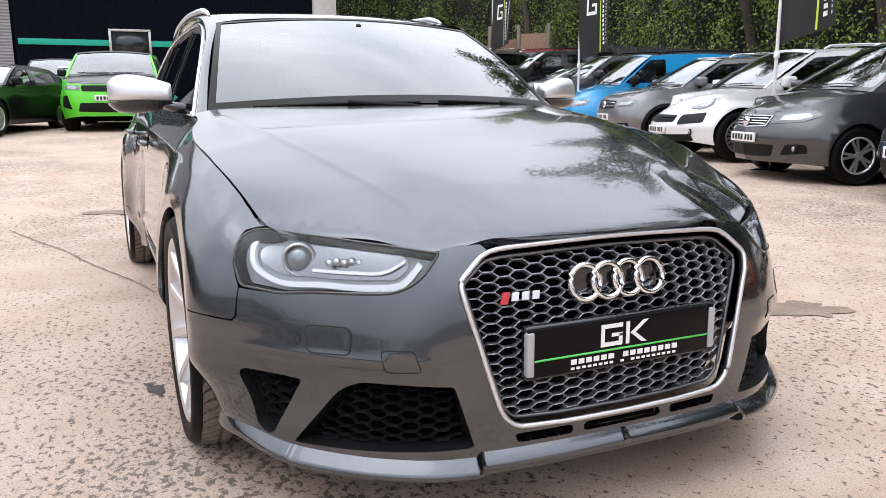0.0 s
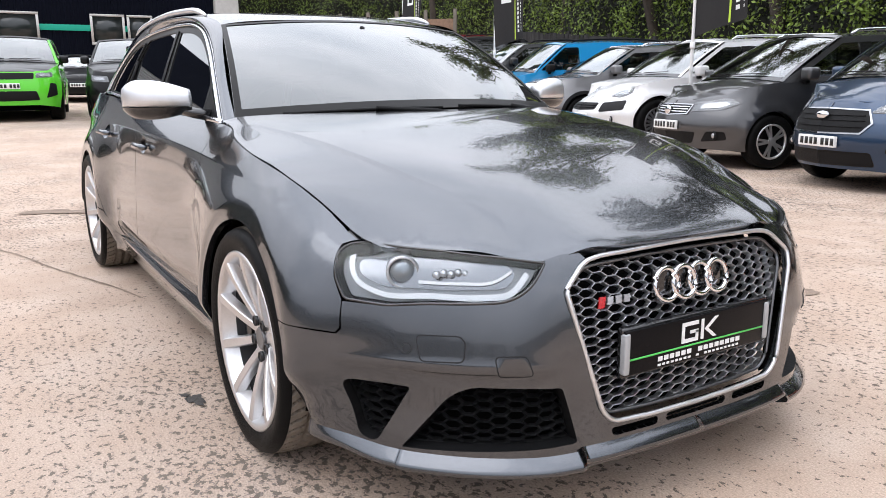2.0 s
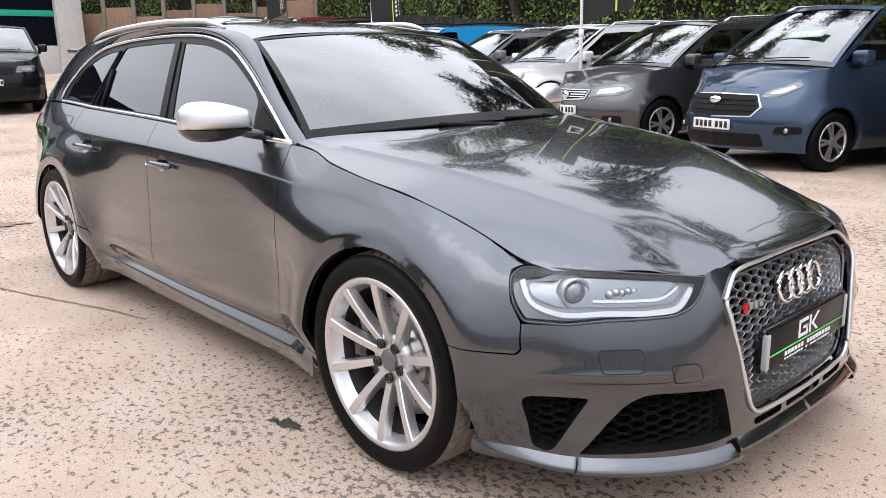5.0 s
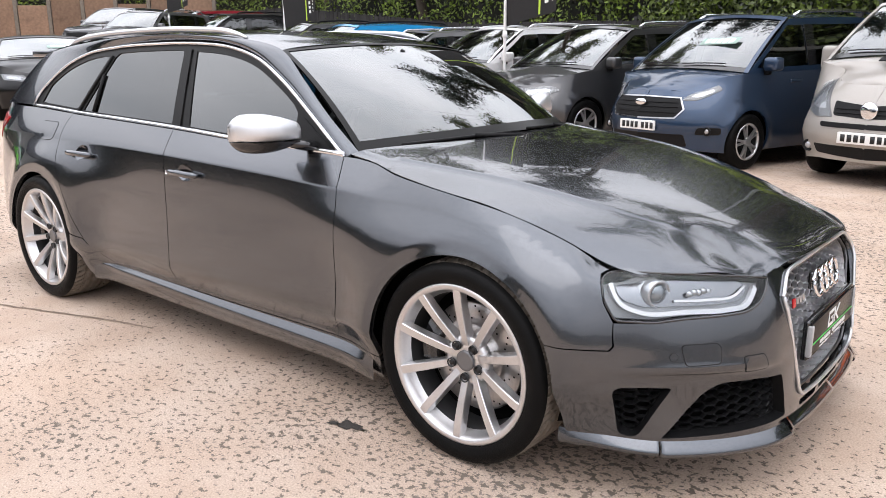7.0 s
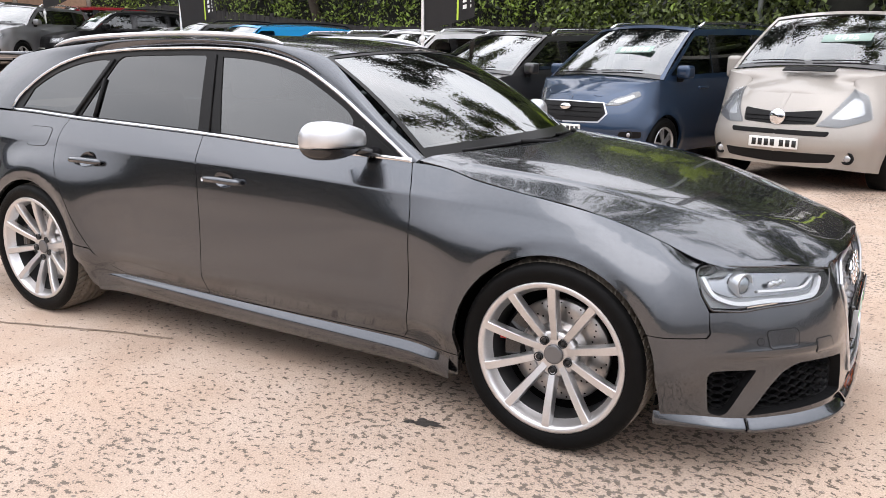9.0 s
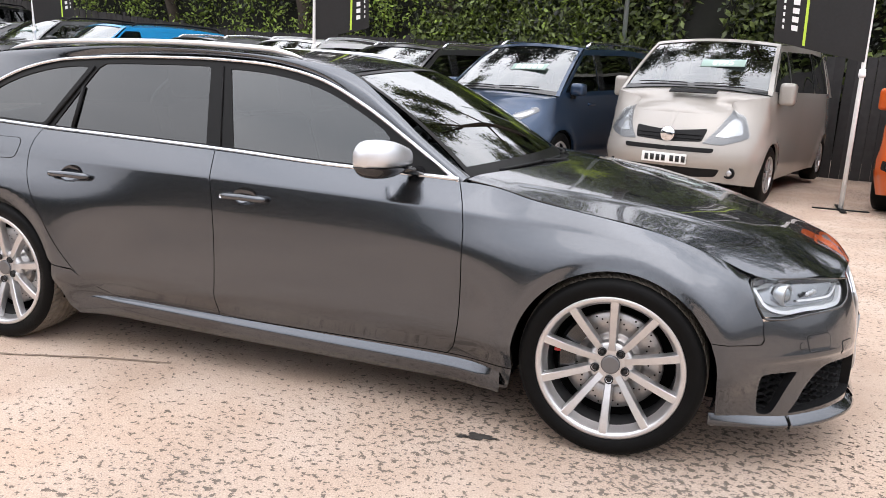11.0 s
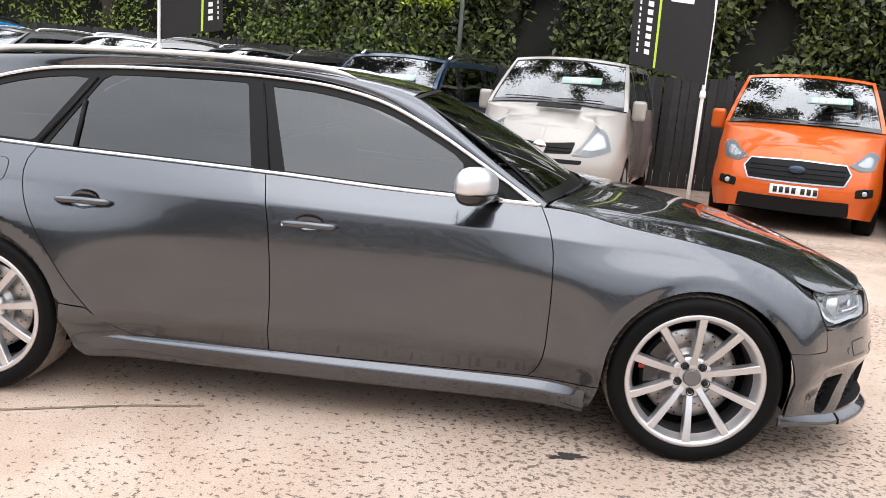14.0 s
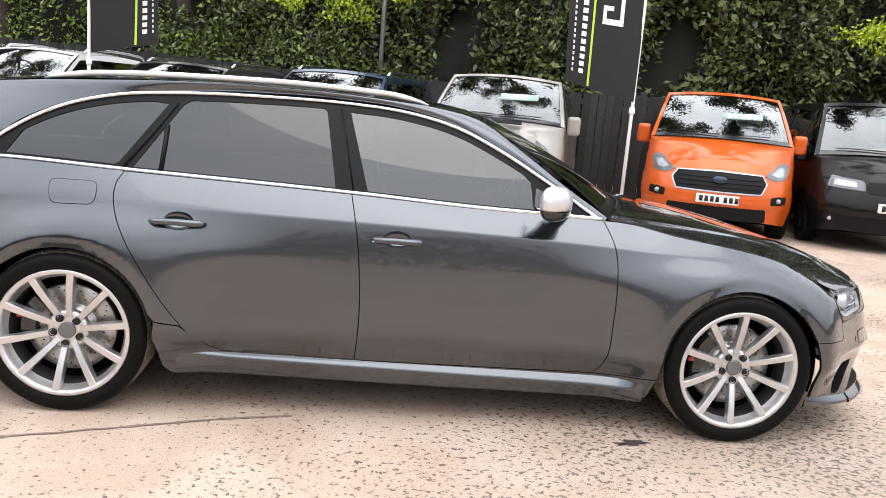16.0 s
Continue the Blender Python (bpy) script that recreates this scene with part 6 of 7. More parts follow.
# roller shutter
V, F = [], []
zs = np.arange(gz0, 6.0, 0.06)
for i, z in enumerate(zs):
    d = 0.05 + 0.02 * (i % 2)
    V += [(BX + d, -12.0, z), (BX + d, -3.3, z)]
F = [(2 * i, 2 * i + 1, 2 * i + 3, 2 * i + 2) for i in range(len(zs) - 1)]
raw("roller_shutter", V, F, mat("shutter_grey", (0.22, 0.22, 0.22), rough=0.5, grain=0.1), show, smooth=False)
for y0, y1 in ((0.15, 1.75), (3.6, 4.9), (5.0, 6.0)):
    fr_ = thing("window", "", "")
    fr_.parent = show
    for a in ("label", "category"):
        if a in fr_:
            del fr_[a]
    z0, z1 = gz0 + 1.95, gz0 + 3.15
    bm = box_bm(BX + 0.04, BX + 0.12, y0, y1, z0, z0 + 0.09)
    box_bm(BX + 0.04, BX + 0.12, y0, y1, z1 - 0.09, z1, bm=bm)
    box_bm(BX + 0.04, BX + 0.12, y0, y0 + 0.09, z0 + 0.09, z1 - 0.09, bm=bm)
    box_bm(BX + 0.04, BX + 0.12, y1 - 0.09, y1, z0 + 0.09, z1 - 0.09, bm=bm)
    part("window_frame", bm, M_CONCRETE, fr_)
    part("pane", box_bm(BX + 0.05, BX + 0.07, y0 + 0.09, y1 - 0.09, z0 + 0.09, z1 - 0.09), mat("dark_pane", (0.02, 0.025, 0.025), rough=0.05), fr_)

# brown panels and posts at the far end of the yard
far = tagged(new("panel_fence"), "brown timber panels between posts, overgrown with ivy", "fence", kind="structure")
for i in range(9):
    x, y = -27.0 - 0.9 * i, 16.4 - 0.9 * i
    z = float(ground_z(x, y))
    part("panel", box_bm(-0.55, 0.55, -0.03, 0.03, 0, 2.6 - 0.2 * (i % 3), 0.01), M_BRICK, far).matrix_basis = pose(x, y, z, 0, 0, 45)
    part("post", box_bm(-0.07, 0.07, -0.07, 0.07, 0, 3.0, 0.01), M_POST, far).matrix_basis = pose(x + 0.45, y + 0.45, z, 0, 0, 45)


# flag poles
def flag_pole(x, y, seed, turn, label):
    z0 = float(ground_z(x, y))
    t = thing("flag_pole", label, "flag", "feather flags along the row", at=pose(x, y, z0))
    V, F = tube([(0, 0, 0), (0, 0, 1.5), (0, 0, 3.2), (0, 0, 5.0)], [0.026, 0.024, 0.02, 0.016], 10)
    raw("pole", V, F, M_POLE, t)
    V, F = revolve([(0.0, 0.0), (0.034, 0.0), (0.040, 0.02), (0.034, 0.09), (0.0, 0.09)], 14)
    raw("collar", [(a, -c, b + 1.50) for a, b, c in V], F, M_WHITE, t)
    part("foot", box_bm(-0.30, 0.30, -0.03, 0.03, 0.0, 0.012, 0.004), M_BLACK, t)
    part("foot", box_bm(-0.03, 0.03, -0.30, 0.30, 0.013, 0.025, 0.004), M_BLACK, t)
    c, s = math.cos(radians(turn)), math.sin(radians(turn))

    def cloth(w, h):
        ww = w * (0.96 + 0.05 * np.sin(h * 2))
        wob = 0.06 * np.sin(w * 7 + h * 3 + seed) * w + 0.03 * np.sin(h * 5 + seed)
        z = 1.66 + h * 3.1 - 0.22 * (1 - w) * (1 - h) * 0 + 0.20 * w * (1 - h) ** 3
        return np.stack([ww * c - wob * s, ww * s + wob * c, z], 1)

    me = grid_sheet("banner", cloth, 16, 40, M_FLAG, t, label="black feather banner with a lime stripe")

    def strip(name, w0, w1, h0, h1, material, lift=0.006, n=20):
        for sgn in (-1, 1):
            f = lambda a, b: cloth(a, b) + np.array([-s, c, 0]) * lift * sgn
            grid_sheet(name, f, 4, n, material, t, u=(w0, w1), v=(h0, h1))

    strip("stripe", 0.650, 0.680, 0.01, 0.97, M_LIME)
    for k in range(12):
        strip("letter_bar", 0.75, 0.82, 0.06 + k * 0.034, 0.082 + k * 0.034, M_WHITE, n=3)
    for k in range(16):
        strip("small_letter_bar", 0.90, 0.922, 0.06 + k * 0.026, 0.075 + k * 0.026, M_WHITE, n=3)
    # the emblem: a squared ring
    for a, b_, e, g in ((0.26, 0.54, 0.30, 0.325), (0.26, 0.54, 0.425, 0.45), (0.26, 0.31, 0.325, 0.425), (0.49, 0.54, 0.325, 0.38), (0.40, 0.49, 0.36, 0.38)):
        strip("emblem_bar", a, b_, e, g, M_WHITE, n=4)
    return t


M_LIME = mat("lime_stripe", (0.48, 0.66, 0.06), rough=0.6)
flag_pole(1.70, 6.40, 1.0, 178, "white pole with a black feather banner hanging beside it")
flag_pole(-5.70, 7.45, 2.2, -8, "white pole with a black feather banner hanging beside it")
flag_pole(-13.1, 9.3, 3.1, 8, "white pole with a black feather banner hanging beside it")
flag_pole(-20.5, 11.0, 4.3, 8, "white pole with a black feather banner hanging beside it")


# ---- parked vehicles ----
def wheel_set(parent, x, y, r, width, s, spokes=5, rim_mat=None, label=""):
    """One plain road wheel: tyre, rim with spokes, hub."""
    w = new("wheel")
    w.parent = parent
    w.matrix_basis = pose(x, y, r)
    wd = width / 2
    prof = [(r * 0.66, -wd * 0.9), (r * 0.70, -wd), (r * 0.90, -wd * 1.02), (r * 0.985, -wd * 0.85), (r, -wd * 0.5), (r, wd * 0.5), (r * 0.985, wd * 0.85), (r * 0.9, wd), (r * 0.66, wd * 0.9)]
    V, F = revolve(prof, 36)
    raw("tyre", [(a, b * s, c) for a, b, c in V], F if s > 0 else [f[::-1] for f in F], M_TYRE, w)
    q = r * 0.66
    V, F = revolve([(q, -wd * 0.92), (q * 0.96, -wd * 0.96), (q * 0.90, -wd * 0.80), (q * 0.86, wd * 0.4), (0.0, wd * 0.42)], 36)
    rim = raw("rim", [(a, b * s, c) for a, b, c in V], F if s > 0 else [f[::-1] for f in F], M_BLACK, w)
    rm = rim_mat or M_RIM
    V, F = revolve([(q * 1.0, -wd * 0.93), (q * 0.97, -wd * 0.99), (q * 0.90, -wd * 0.94), (q * 0.89, -wd * 0.7)], 36)
    raw("rim_lip", [(a, b * s, c) for a, b, c in V], F, rm, w)
    bm = bmesh.new()
    for k in range(spokes):
        for dk in (-0.16, 0.16):
            t = 2 * math.pi * k / spokes + dk
            m = Matrix.Rotation(t, 4, "Y")
            made = bmesh.ops.create_cube(bm, size=1.0, matrix=m @ Matrix.Translation((q * 0.52, -wd * 0.84 * s, 0)) @ Matrix.Diagonal((q * 0.80, wd * 0.16, q * 0.13, 1)))
    bmesh.ops.create_cone(bm, cap_ends=True, segments=16, radius1=q * 0.24, radius2=q * 0.20, depth=wd * 0.25, matrix=Matrix.Translation((0, -wd * 0.86 * s, 0)) @ Matrix.Rotation(radians(90), 4, "X"))
    part("spokes", bm, rm, w, smooth=False)
    return w


def text_mesh(name, words, size, material, parent, m, label=""):
    cu = bpy.data.curves.new(name, "FONT")
    cu.body, cu.size, cu.align_x, cu.align_y, cu.extrude = words, size, "CENTER", "CENTER", 0.001
    ob = bpy.data.objects.new(name, cu)
    scene.collection.objects.link(ob)
    bpy.context.view_layer.update()
    me = bpy.data.meshes.new_from_object(ob.evaluated_get(bpy.context.evaluated_depsgraph_get()))
    bpy.data.objects.remove(ob)
    me.name = name
    o = link(name, me, material, parent, label)
    me.materials.clear()
    me.materials.append(material)
    o.matrix_basis = m
    return o


def vehicle(name, label, category, x, y, heading, colour, V_):
    """A parked road vehicle from its main measures. Local x forward from the front axle, y left, z up."""
    g = lambda k, d=None: V_[k] if k in V_ else d
    gz = float(ground_z(x, y))
    top = thing(name, label, category, "parked vehicles", at=pose(x, y, gz, 0, 0, heading))
    fo, wb, ro, W, H, r = g("fo"), g("wb"), g("ro"), g("W"), g("H"), g("r", 0.34)
    zn, zb0, zb1 = g("zn"), g("zb0"), g("zb1")
    xc, xr, xe, xt = g("xc"), g("xr"), g("xe"), g("xt")
    tumble = g("tumble", 0.30)
    lean = g("lean", 0.12)
    back = -wb - ro
    f_round = g("round", 0.0)
    pts = np.array([(fo, 0), (fo - 0.03 - f_round * 0.05, 0.45 * W), (fo - 0.10 - f_round * 0.14, 0.72 * W), (fo - 0.24 - f_round * 0.16, 0.90 * W), (fo - 0.46 - f_round * 0.1, 0.985 * W), (fo - 0.8, W), (-wb * 0.5, W * 1.0), (back + 0.5, W * 0.985), (back + 0.18, W * 0.92), (back + 0.03, W * 0.75), (back, W * 0.4), (back, 0)])
    pl = np.array(curve_pts(pts, 200))
    pu = np.r_[0, np.cumsum(np.linalg.norm(np.diff(pl, axis=0), axis=1))]
    tt = np.gradient(pl, pu, axis=0)
    pn = np.stack([tt[:, 1], -tt[:, 0]], 1)
    pn /= np.linalg.norm(pn, axis=1, keepdims=True)
    ztop = spline([back - 0.1, xt, xc, xc + 0.12, (xc + fo) / 2, fo - 0.15, fo + 0.2], [zb1, zb1, zb0, zb0 - 0.01, (zb0 + zn) / 2 + 0.03, zn + 0.022, zn])
    prof = spline([0.0, 0.2, 0.32, 0.5, 0.72, 0.95, 1.2, 1.6], [-0.12, -0.055, -0.02, -0.004, 0.0, -0.02, -0.055, -0.12])
    shoulder = g("shoulder", 0.82)
    arch_z = r * 1.02

    def body(u, z):
        u, z = np.asarray(u, float), np.asarray(z, float)
        px, py = np.interp(u, pu, pl[:, 0]), np.interp(u, pu, pl[:, 1])
        nx, ny = np.interp(u, pu, pn[:, 0]), np.interp(u, pu, pn[:, 1])
        q = z * 0.95 / zb0
        d = prof(q)
        for ax in (0.0, -wb):
            rr = np.hypot(px - ax, z - arch_z)
            d = d + 0.028 * np.where(rr < r * 1.12, 1.0, np.exp(-(((rr - r * 1.12) / 0.07) ** 2)))
        wf = smooth01(px, fo - 0.75, fo - 0.3)
        d = d - wf * lean * np.clip((z - 0.5) / (zn - 0.5), 0, 1.5) ** 1.8 - wf * 0.02 * smooth01(0.5 - z, 0.0, 0.12)
        d = d - 0.010 * smooth01(z, shoulder, shoulder + 0.03) * (1 - wf)
        return np.stack([px + nx * d, -(py + ny * d), z], 1)

    ux = lambda a: np.interp(-np.asarray(a, float), -pl[:, 0], pu)
    nose = pl[:, 0] > fo - 0.75
    uy = lambda b: float(np.interp(b, pl[nose, 1], pu[nose]))
    AR = r * 1.10
    arc = lambda ax: [(float(ux(ax + AR * math.cos(t))), max(0.21, arch_z + AR * math.sin(t))) for t in np.linspace(-0.35, math.pi + 0.35, 23)]
    zlo = g("zlo", 0.24)
    xs_top = np.linspace(back + 0.02, fo - 0.05, 40)
    # one flank from nose to tail, under the bonnet and belt line
    outline = [(0.0, zlo)] + [(uy(W * 0.6), zlo)] + arc(0.0) + arc(-wb) + [(float(pu[-1]), zlo)] + [(float(ux(a)), float(ztop(a))) for a in xs_top] + [(uy(W * 0.55), zn), (0.0, zn)]
    for s in (1, -1):
        panel("body_side", body, outline, colour, top, step=0.09, edge=0.05, thick=0.03, side=s)
    # bonnet: its rim follows the flank round to the nose
    def yside(a):
        return -body(ux(a), ztop(a))[:, 1]

    crown = g("crown", 0.05)
    corner = float(ux(fo - 0.26))
    rim_u = np.r_[np.linspace(float(ux(xc - 0.08)), corner, 14), np.linspace(corner, 0.0, 16)[1:]]
    rim_x = np.interp(rim_u, pu, pl[:, 0])
    rim = body(rim_u, np.where(rim_u >= corner, ztop(rim_x), zn))
    rim[:, 1] = np.abs(rim[:, 1])
    nw = len(rim)
    nose_x0 = float(rim[-1, 0])
    w_ = np.r_[np.linspace(0, 0.72, 14), np.linspace(0.72, 1, 16)[1:]]
    cx = (xc + 0.10) + (nose_x0 - xc - 0.10) * w_
    cz = ztop(cx) + crown * (1 - w_**3) * 1.15
    cz[-1] = zn
    cz = np.minimum(cz, zn + (zb0 + crown * 1.1 - zn) * (1 - w_) ** g("fall_pow", 0.75))
    cols = np.linspace(-1, 1, 17)
    V = []
    for k in range(nw):
        for a in cols:
            e = abs(a)
            V.append((cx[k] + (rim[k, 0] - cx[k]) * e**1.5, a * rim[k, 1], cz[k] + (rim[k, 2] - cz[k]) * e**2.2 - 0.002))
    F = [(k * 17 + i, k * 17 + i + 1, (k + 1) * 17 + i + 1, (k + 1) * 17 + i) for k in range(nw - 1) for i in range(16)]
    raw("bonnet", V, [f[::-1] for f in F], g("bonnet_mat", colour), top)
    # cabin
    zr = H - 0.09

    def side_y(px, z):
        px, z = np.asarray(px, float), np.asarray(z, float)
        zb = ztop(np.minimum(px, xc))
        yb = yside(np.clip(px, back + 0.3, xc))
        q = np.maximum(z - zb, -0.05)
        return yb - tumble * q - 0.10 * q * q

    cab = lambda px, z: np.stack([np.asarray(px, float), -side_y(px, z), np.asarray(z, float)], 1)
    roof_line = spline([xt - 0.1, xe, (xe + xr) / 2, xr], [zr - 0.08 - g("fall", 0.02), zr - g("fall", 0.02), zr + 0.03, zr - 0.01])
    belt = lambda a, b, n, up: [(q, float(ztop(q)) + up) for q in np.linspace(a, b, n)]
    rtop = lambda a, b, n, dn: [(q, float(roof_line(q)) - dn) for q in np.linspace(a, b, n)]
    shell = belt(xt, xc, 10, -0.01) + [(xc - 0.02, zb0 + 0.02)] + rtop(xr, xe, 12, 0) + [(xe - (xe - xt) * 0.35, float(roof_line(xe)) - 0.10)]
    panes = []
    pil = g("pillars")
    slope = (xr - xc) / (zr - zb0)
    for i, (a, b) in enumerate(pil):
        za, zb_ = float(ztop(a)) + 0.05, float(ztop(b)) + 0.05
        if i == 0:
            ztp = float(roof_line(xr)) - 0.075
            panes.append([(b, zb_), (a, za), (a + slope * (ztp - za), ztp), (b, float(roof_line(b)) - 0.075)])
        else:
            panes.append([(b, zb_), (a, za), (a - 0.02, float(roof_line(a)) - 0.075), (b + g("dslant", 0.08) * (i == len(pil) - 1), float(roof_line(b)) - 0.075)])
    panes = [rounded(p, 0.05, 4) for p in panes]
    for s in (1, -1):
        panel("cabin_side", cab, shell, colour, top, holes=panes, step=0.12, edge=0.06, thick=0.02, side=s)
        for p in panes[:g("glazed", 9)]:
            panel("side_window", cab, p, M_CARGLASS if p is panes[0] else M_TINT, top, step=0.15, edge=0.08, thick=0, side=s, off=-0.008)
        for p in panes[g("glazed", 9):]:
            panel("side_panel", cab, p, colour, top, step=0.15, edge=0.08, thick=0, side=s, off=-0.004)

        for (a, b), (a2, b2) in zip(pil, pil[1:]):
            if g("glazed", 9) > 1:
                post = [(b + 0.02, float(ztop(b)) + 0.05), (b + 0.02, float(roof_line(b)) - 0.075), (a2 - 0.04, float(roof_line(a2)) - 0.075), (a2 - 0.02, float(ztop(a2)) + 0.05)]
                panel("door_post", cab, post, M_GLOSSBLACK, top, step=0.15, edge=0.08, thick=0.006, side=s, off=0.004)

    def screen(a, t):
        y0, y1 = float(side_y([xc], [zb0])[0]), float(side_y([xr], [zr])[0])
        yy = a * (y0 + (y1 - y0) * t)
        xx = (xc + 0.14 * (1 - a * a)) * (1 - t) + (xr + 0.06 * (1 - a * a)) * t
        zz = (zb0 + crown * (1 - a * a)) * (1 - t) + (zr + 0.05 * (1 - a * a)) * t
        return np.stack([xx + 0.02 * 4 * t * (1 - t), yy, zz + 0.02 * 4 * t * (1 - t)], 1)

    grid_sheet("windscreen", screen, 18, 10, M_CARGLASS, top, u=(-1, 1))
    grid_sheet("screen_band", lambda a, t: screen(a, t) + np.array([0.006, 0, 0.006]), 18, 3, M_GLOSSBLACK, top, u=(-1, 1), v=(0.0, 0.07))

    lift_ = np.array([0.007, 0, 0.007])
    grid_sheet("screen_header", lambda a, t: screen(a, t) + lift_, 18, 2, g("roof_mat", colour), top, u=(-1, 1), v=(0.93, 1.0))
    for u_ in ((-1.0, -0.945), (0.945, 1.0)):
        grid_sheet("screen_pillar", lambda a, t: screen(a, t) + lift_, 2, 8, colour, top, u=u_, v=(0.0, 0.93))

    def roof(a, t):
        xx = (xr + 0.06 * (1 - a * a)) * (1 - t) + xe * t
        y1 = side_y(xx, roof_line(np.minimum(xx, xr)))
        return np.stack([xx, a * y1, roof_line(np.minimum(xx, xr)) + (H - zr - 0.03) * (1 - np.abs(a) ** 2.6)], 1)

    grid_sheet("roof", roof, 16, 16, g("roof_mat", colour), top, u=(-1, 1))

    def rear(a, t):
        y0, y1 = side_y([xe], [float(roof_line(xe))])[0], side_y([xt], [zb1])[0]
        xx = xe + (xt - xe) * t - 0.05 * (1 - a * a) * t
        return np.stack([xx, a * (y0 + (y1 - y0) * t), float(roof_line(xe)) * (1 - t) + (zb1 - 0.02) * t + (H - zr - 0.03) * (1 - np.abs(a) ** 2.6) * (1 - t)], 1)

    grid_sheet("rear_screen", rear, 12, 6, M_TINT, top, u=(-1, 1))
    # dark floor and cabin trim
    part("underbody", box_bm(back + 0.3, fo - 0.60, -W * 0.78, W * 0.78, 0.20, zb0 * 0.5, 0.03), M_DARK, top)
    part("dashboard", box_bm(xc - 0.75, xc - 0.05, -W * 0.82, W * 0.82, zb0 - 0.25, zb0 - 0.04, 0.05, 3), M_DASH, top)
    for s in (1, -1):
        seat = box_bm(xc - 1.55, xc - 1.25, s * W * 0.42 - 0.24, s * W * 0.42 + 0.24, 0.5, zb0 + 0.22, 0.08, 3)
        box_bm(xc - 1.50, xc - 1.34, s * W * 0.42 - 0.13, s * W * 0.42 + 0.13, zb0 + 0.23, zb0 + 0.42, 0.05, 2, bm=seat)
        part("seat", seat, M_LEATHER, top)
    # nose: grille, lamps, plate
    for key, material, lift in (("intake", M_BLACK, 0.004), ("grille", M_BLACK, 0.006)):
        for poly in g(key, ()):
            for s in (1, -1):
                panel(key, body, rounded([(uy(a), b) for a, b in poly], g("grille_r", 0.03)), material, top, step=0.06, edge=0.03, thick=0.02, side=s, off=lift)
    for z, ya, w in g("bars", ()):
        for s in (1, -1):
            panel("grille_bar", body, [(0.0, z), (uy(ya), z), (uy(ya), z + w), (0.0, z + w)], g("bar_mat", M_CHROME), top, step=0.08, edge=0.05, thick=0.012, side=s, off=0.016)
    for poly in g("trim", ()):
        for s in (1, -1):
            panel("nose_trim", body, [(uy(a), b) for a, b in poly], M_DARKCHROME, top, step=0.08, edge=0.04, thick=0.01, side=s, off=0.012)
    lamp = [(uy(a), b) for a, b in g("lamp")]
    for s in (1, -1):
        L_ = new("headlight")
        L_.parent = top
        panel("lamp_bowl", body, rounded(lamp, 0.03), M_LAMPDULL, L_, step=0.05, edge=0.03, thick=0.02, side=s, off=0.004)
        c = np.mean(lamp, 0)
        ins = [(c[0] + (a - c[0]) * 0.62, c[1] + (b - c[1]) * 0.55) for a, b in lamp]
        panel("reflector", body, rounded(ins, 0.03), M_LAMPCELL, L_, step=0.05, edge=0.03, thick=0.01, side=s, off=0.009)
        panel("lens", body, rounded(lamp, 0.03), M_LENS, L_, step=0.05, edge=0.03, thick=0, side=s, off=0.022)
    for fy, fz, fr_ in g("fog", ()):
        for s in (1, -1):
            p = body(np.array([uy(fy)]), np.array([fz]))[0]
            F_ = new("fog_lamp")
            F_.parent = top
            V, F = revolve([(fr_ * 1.3, 0.0), (fr_ * 1.25, -0.02), (fr_, -0.022), (fr_ * 0.9, -0.008), (0, -0.006)], 18)
            raw("fog_surround", [(p[0] - b, s * p[1] + a, p[2] + c) for a, b, c in V], F, M_BLACK, F_)
            V, F = revolve([(fr_ * 0.72, -0.010), (fr_ * 0.70, -0.020), (fr_ * 0.4, -0.026), (0, -0.028)], 16)
            raw("fog_lens", [(p[0] - b, s * p[1] + a, p[2] + c) for a, b, c in V], F, M_LAMPCELL, F_)
    pz = g("plate", 0.45)
    px_ = float(body(np.array([uy(0.10)]), np.array([pz]))[0, 0]) + 0.03
    P_ = new("number_plate")
    P_.parent = top
    part("plate", box_bm(px_ - 0.04, px_, -0.26, 0.26, pz - 0.056, pz + 0.056, 0.006), M_PLATE, P_)
    for k in range(7):
        yy = -0.20 + k * 0.067 + (0.03 if k > 3 else 0)
        part("plate_bar", box_bm(px_ - 0.001, px_ + 0.003, yy - 0.022, yy + 0.022, pz - 0.035, pz + 0.035), M_INK, P_)
    if g("badge"):
        by_, bz_, br = g("badge")
        p = body(np.array([0.0]), np.array([bz_]))[0]
        V, F = revolve([(br, 0.012), (br, -0.012), (br * 0.85, -0.02), (0, -0.022)], 20)
        raw("badge", [(p[0] + 0.03 - b, a * g("badge_w", 1.0), p[2] + c) for a, b, c in V], F, g("badge_mat", M_MIRRORCHROME), top)
    # mirrors, handles, rails, wipers
    for s in (1, -1):
        mx, my = xc - g("mirror_back", 0.32), float(side_y([xc - 0.3], [zb0])[0])
        M_ = new("door_mirror")
        M_.parent = top
        bm = box_bm(mx - 0.07, mx + 0.11, s * (my + 0.10) - 0.09 if s > 0 else -(my + 0.10) - 0.09, (s * (my + 0.10)) + 0.09, zb0 + g("mirror_z", 0.02), zb0 + g("mirror_z", 0.02) + g("mirror_h", 0.16), 0.055, 4)
        part("mirror_cap", bm, g("mirror_mat", colour), M_)
        part("mirror_arm", box_bm(mx - 0.02, mx + 0.04, min(s * (my - 0.02), s * (my + 0.06)), max(s * (my - 0.02), s * (my + 0.06)), zb0 - 0.02, zb0 + 0.05, 0.015), M_BLACK, M_)
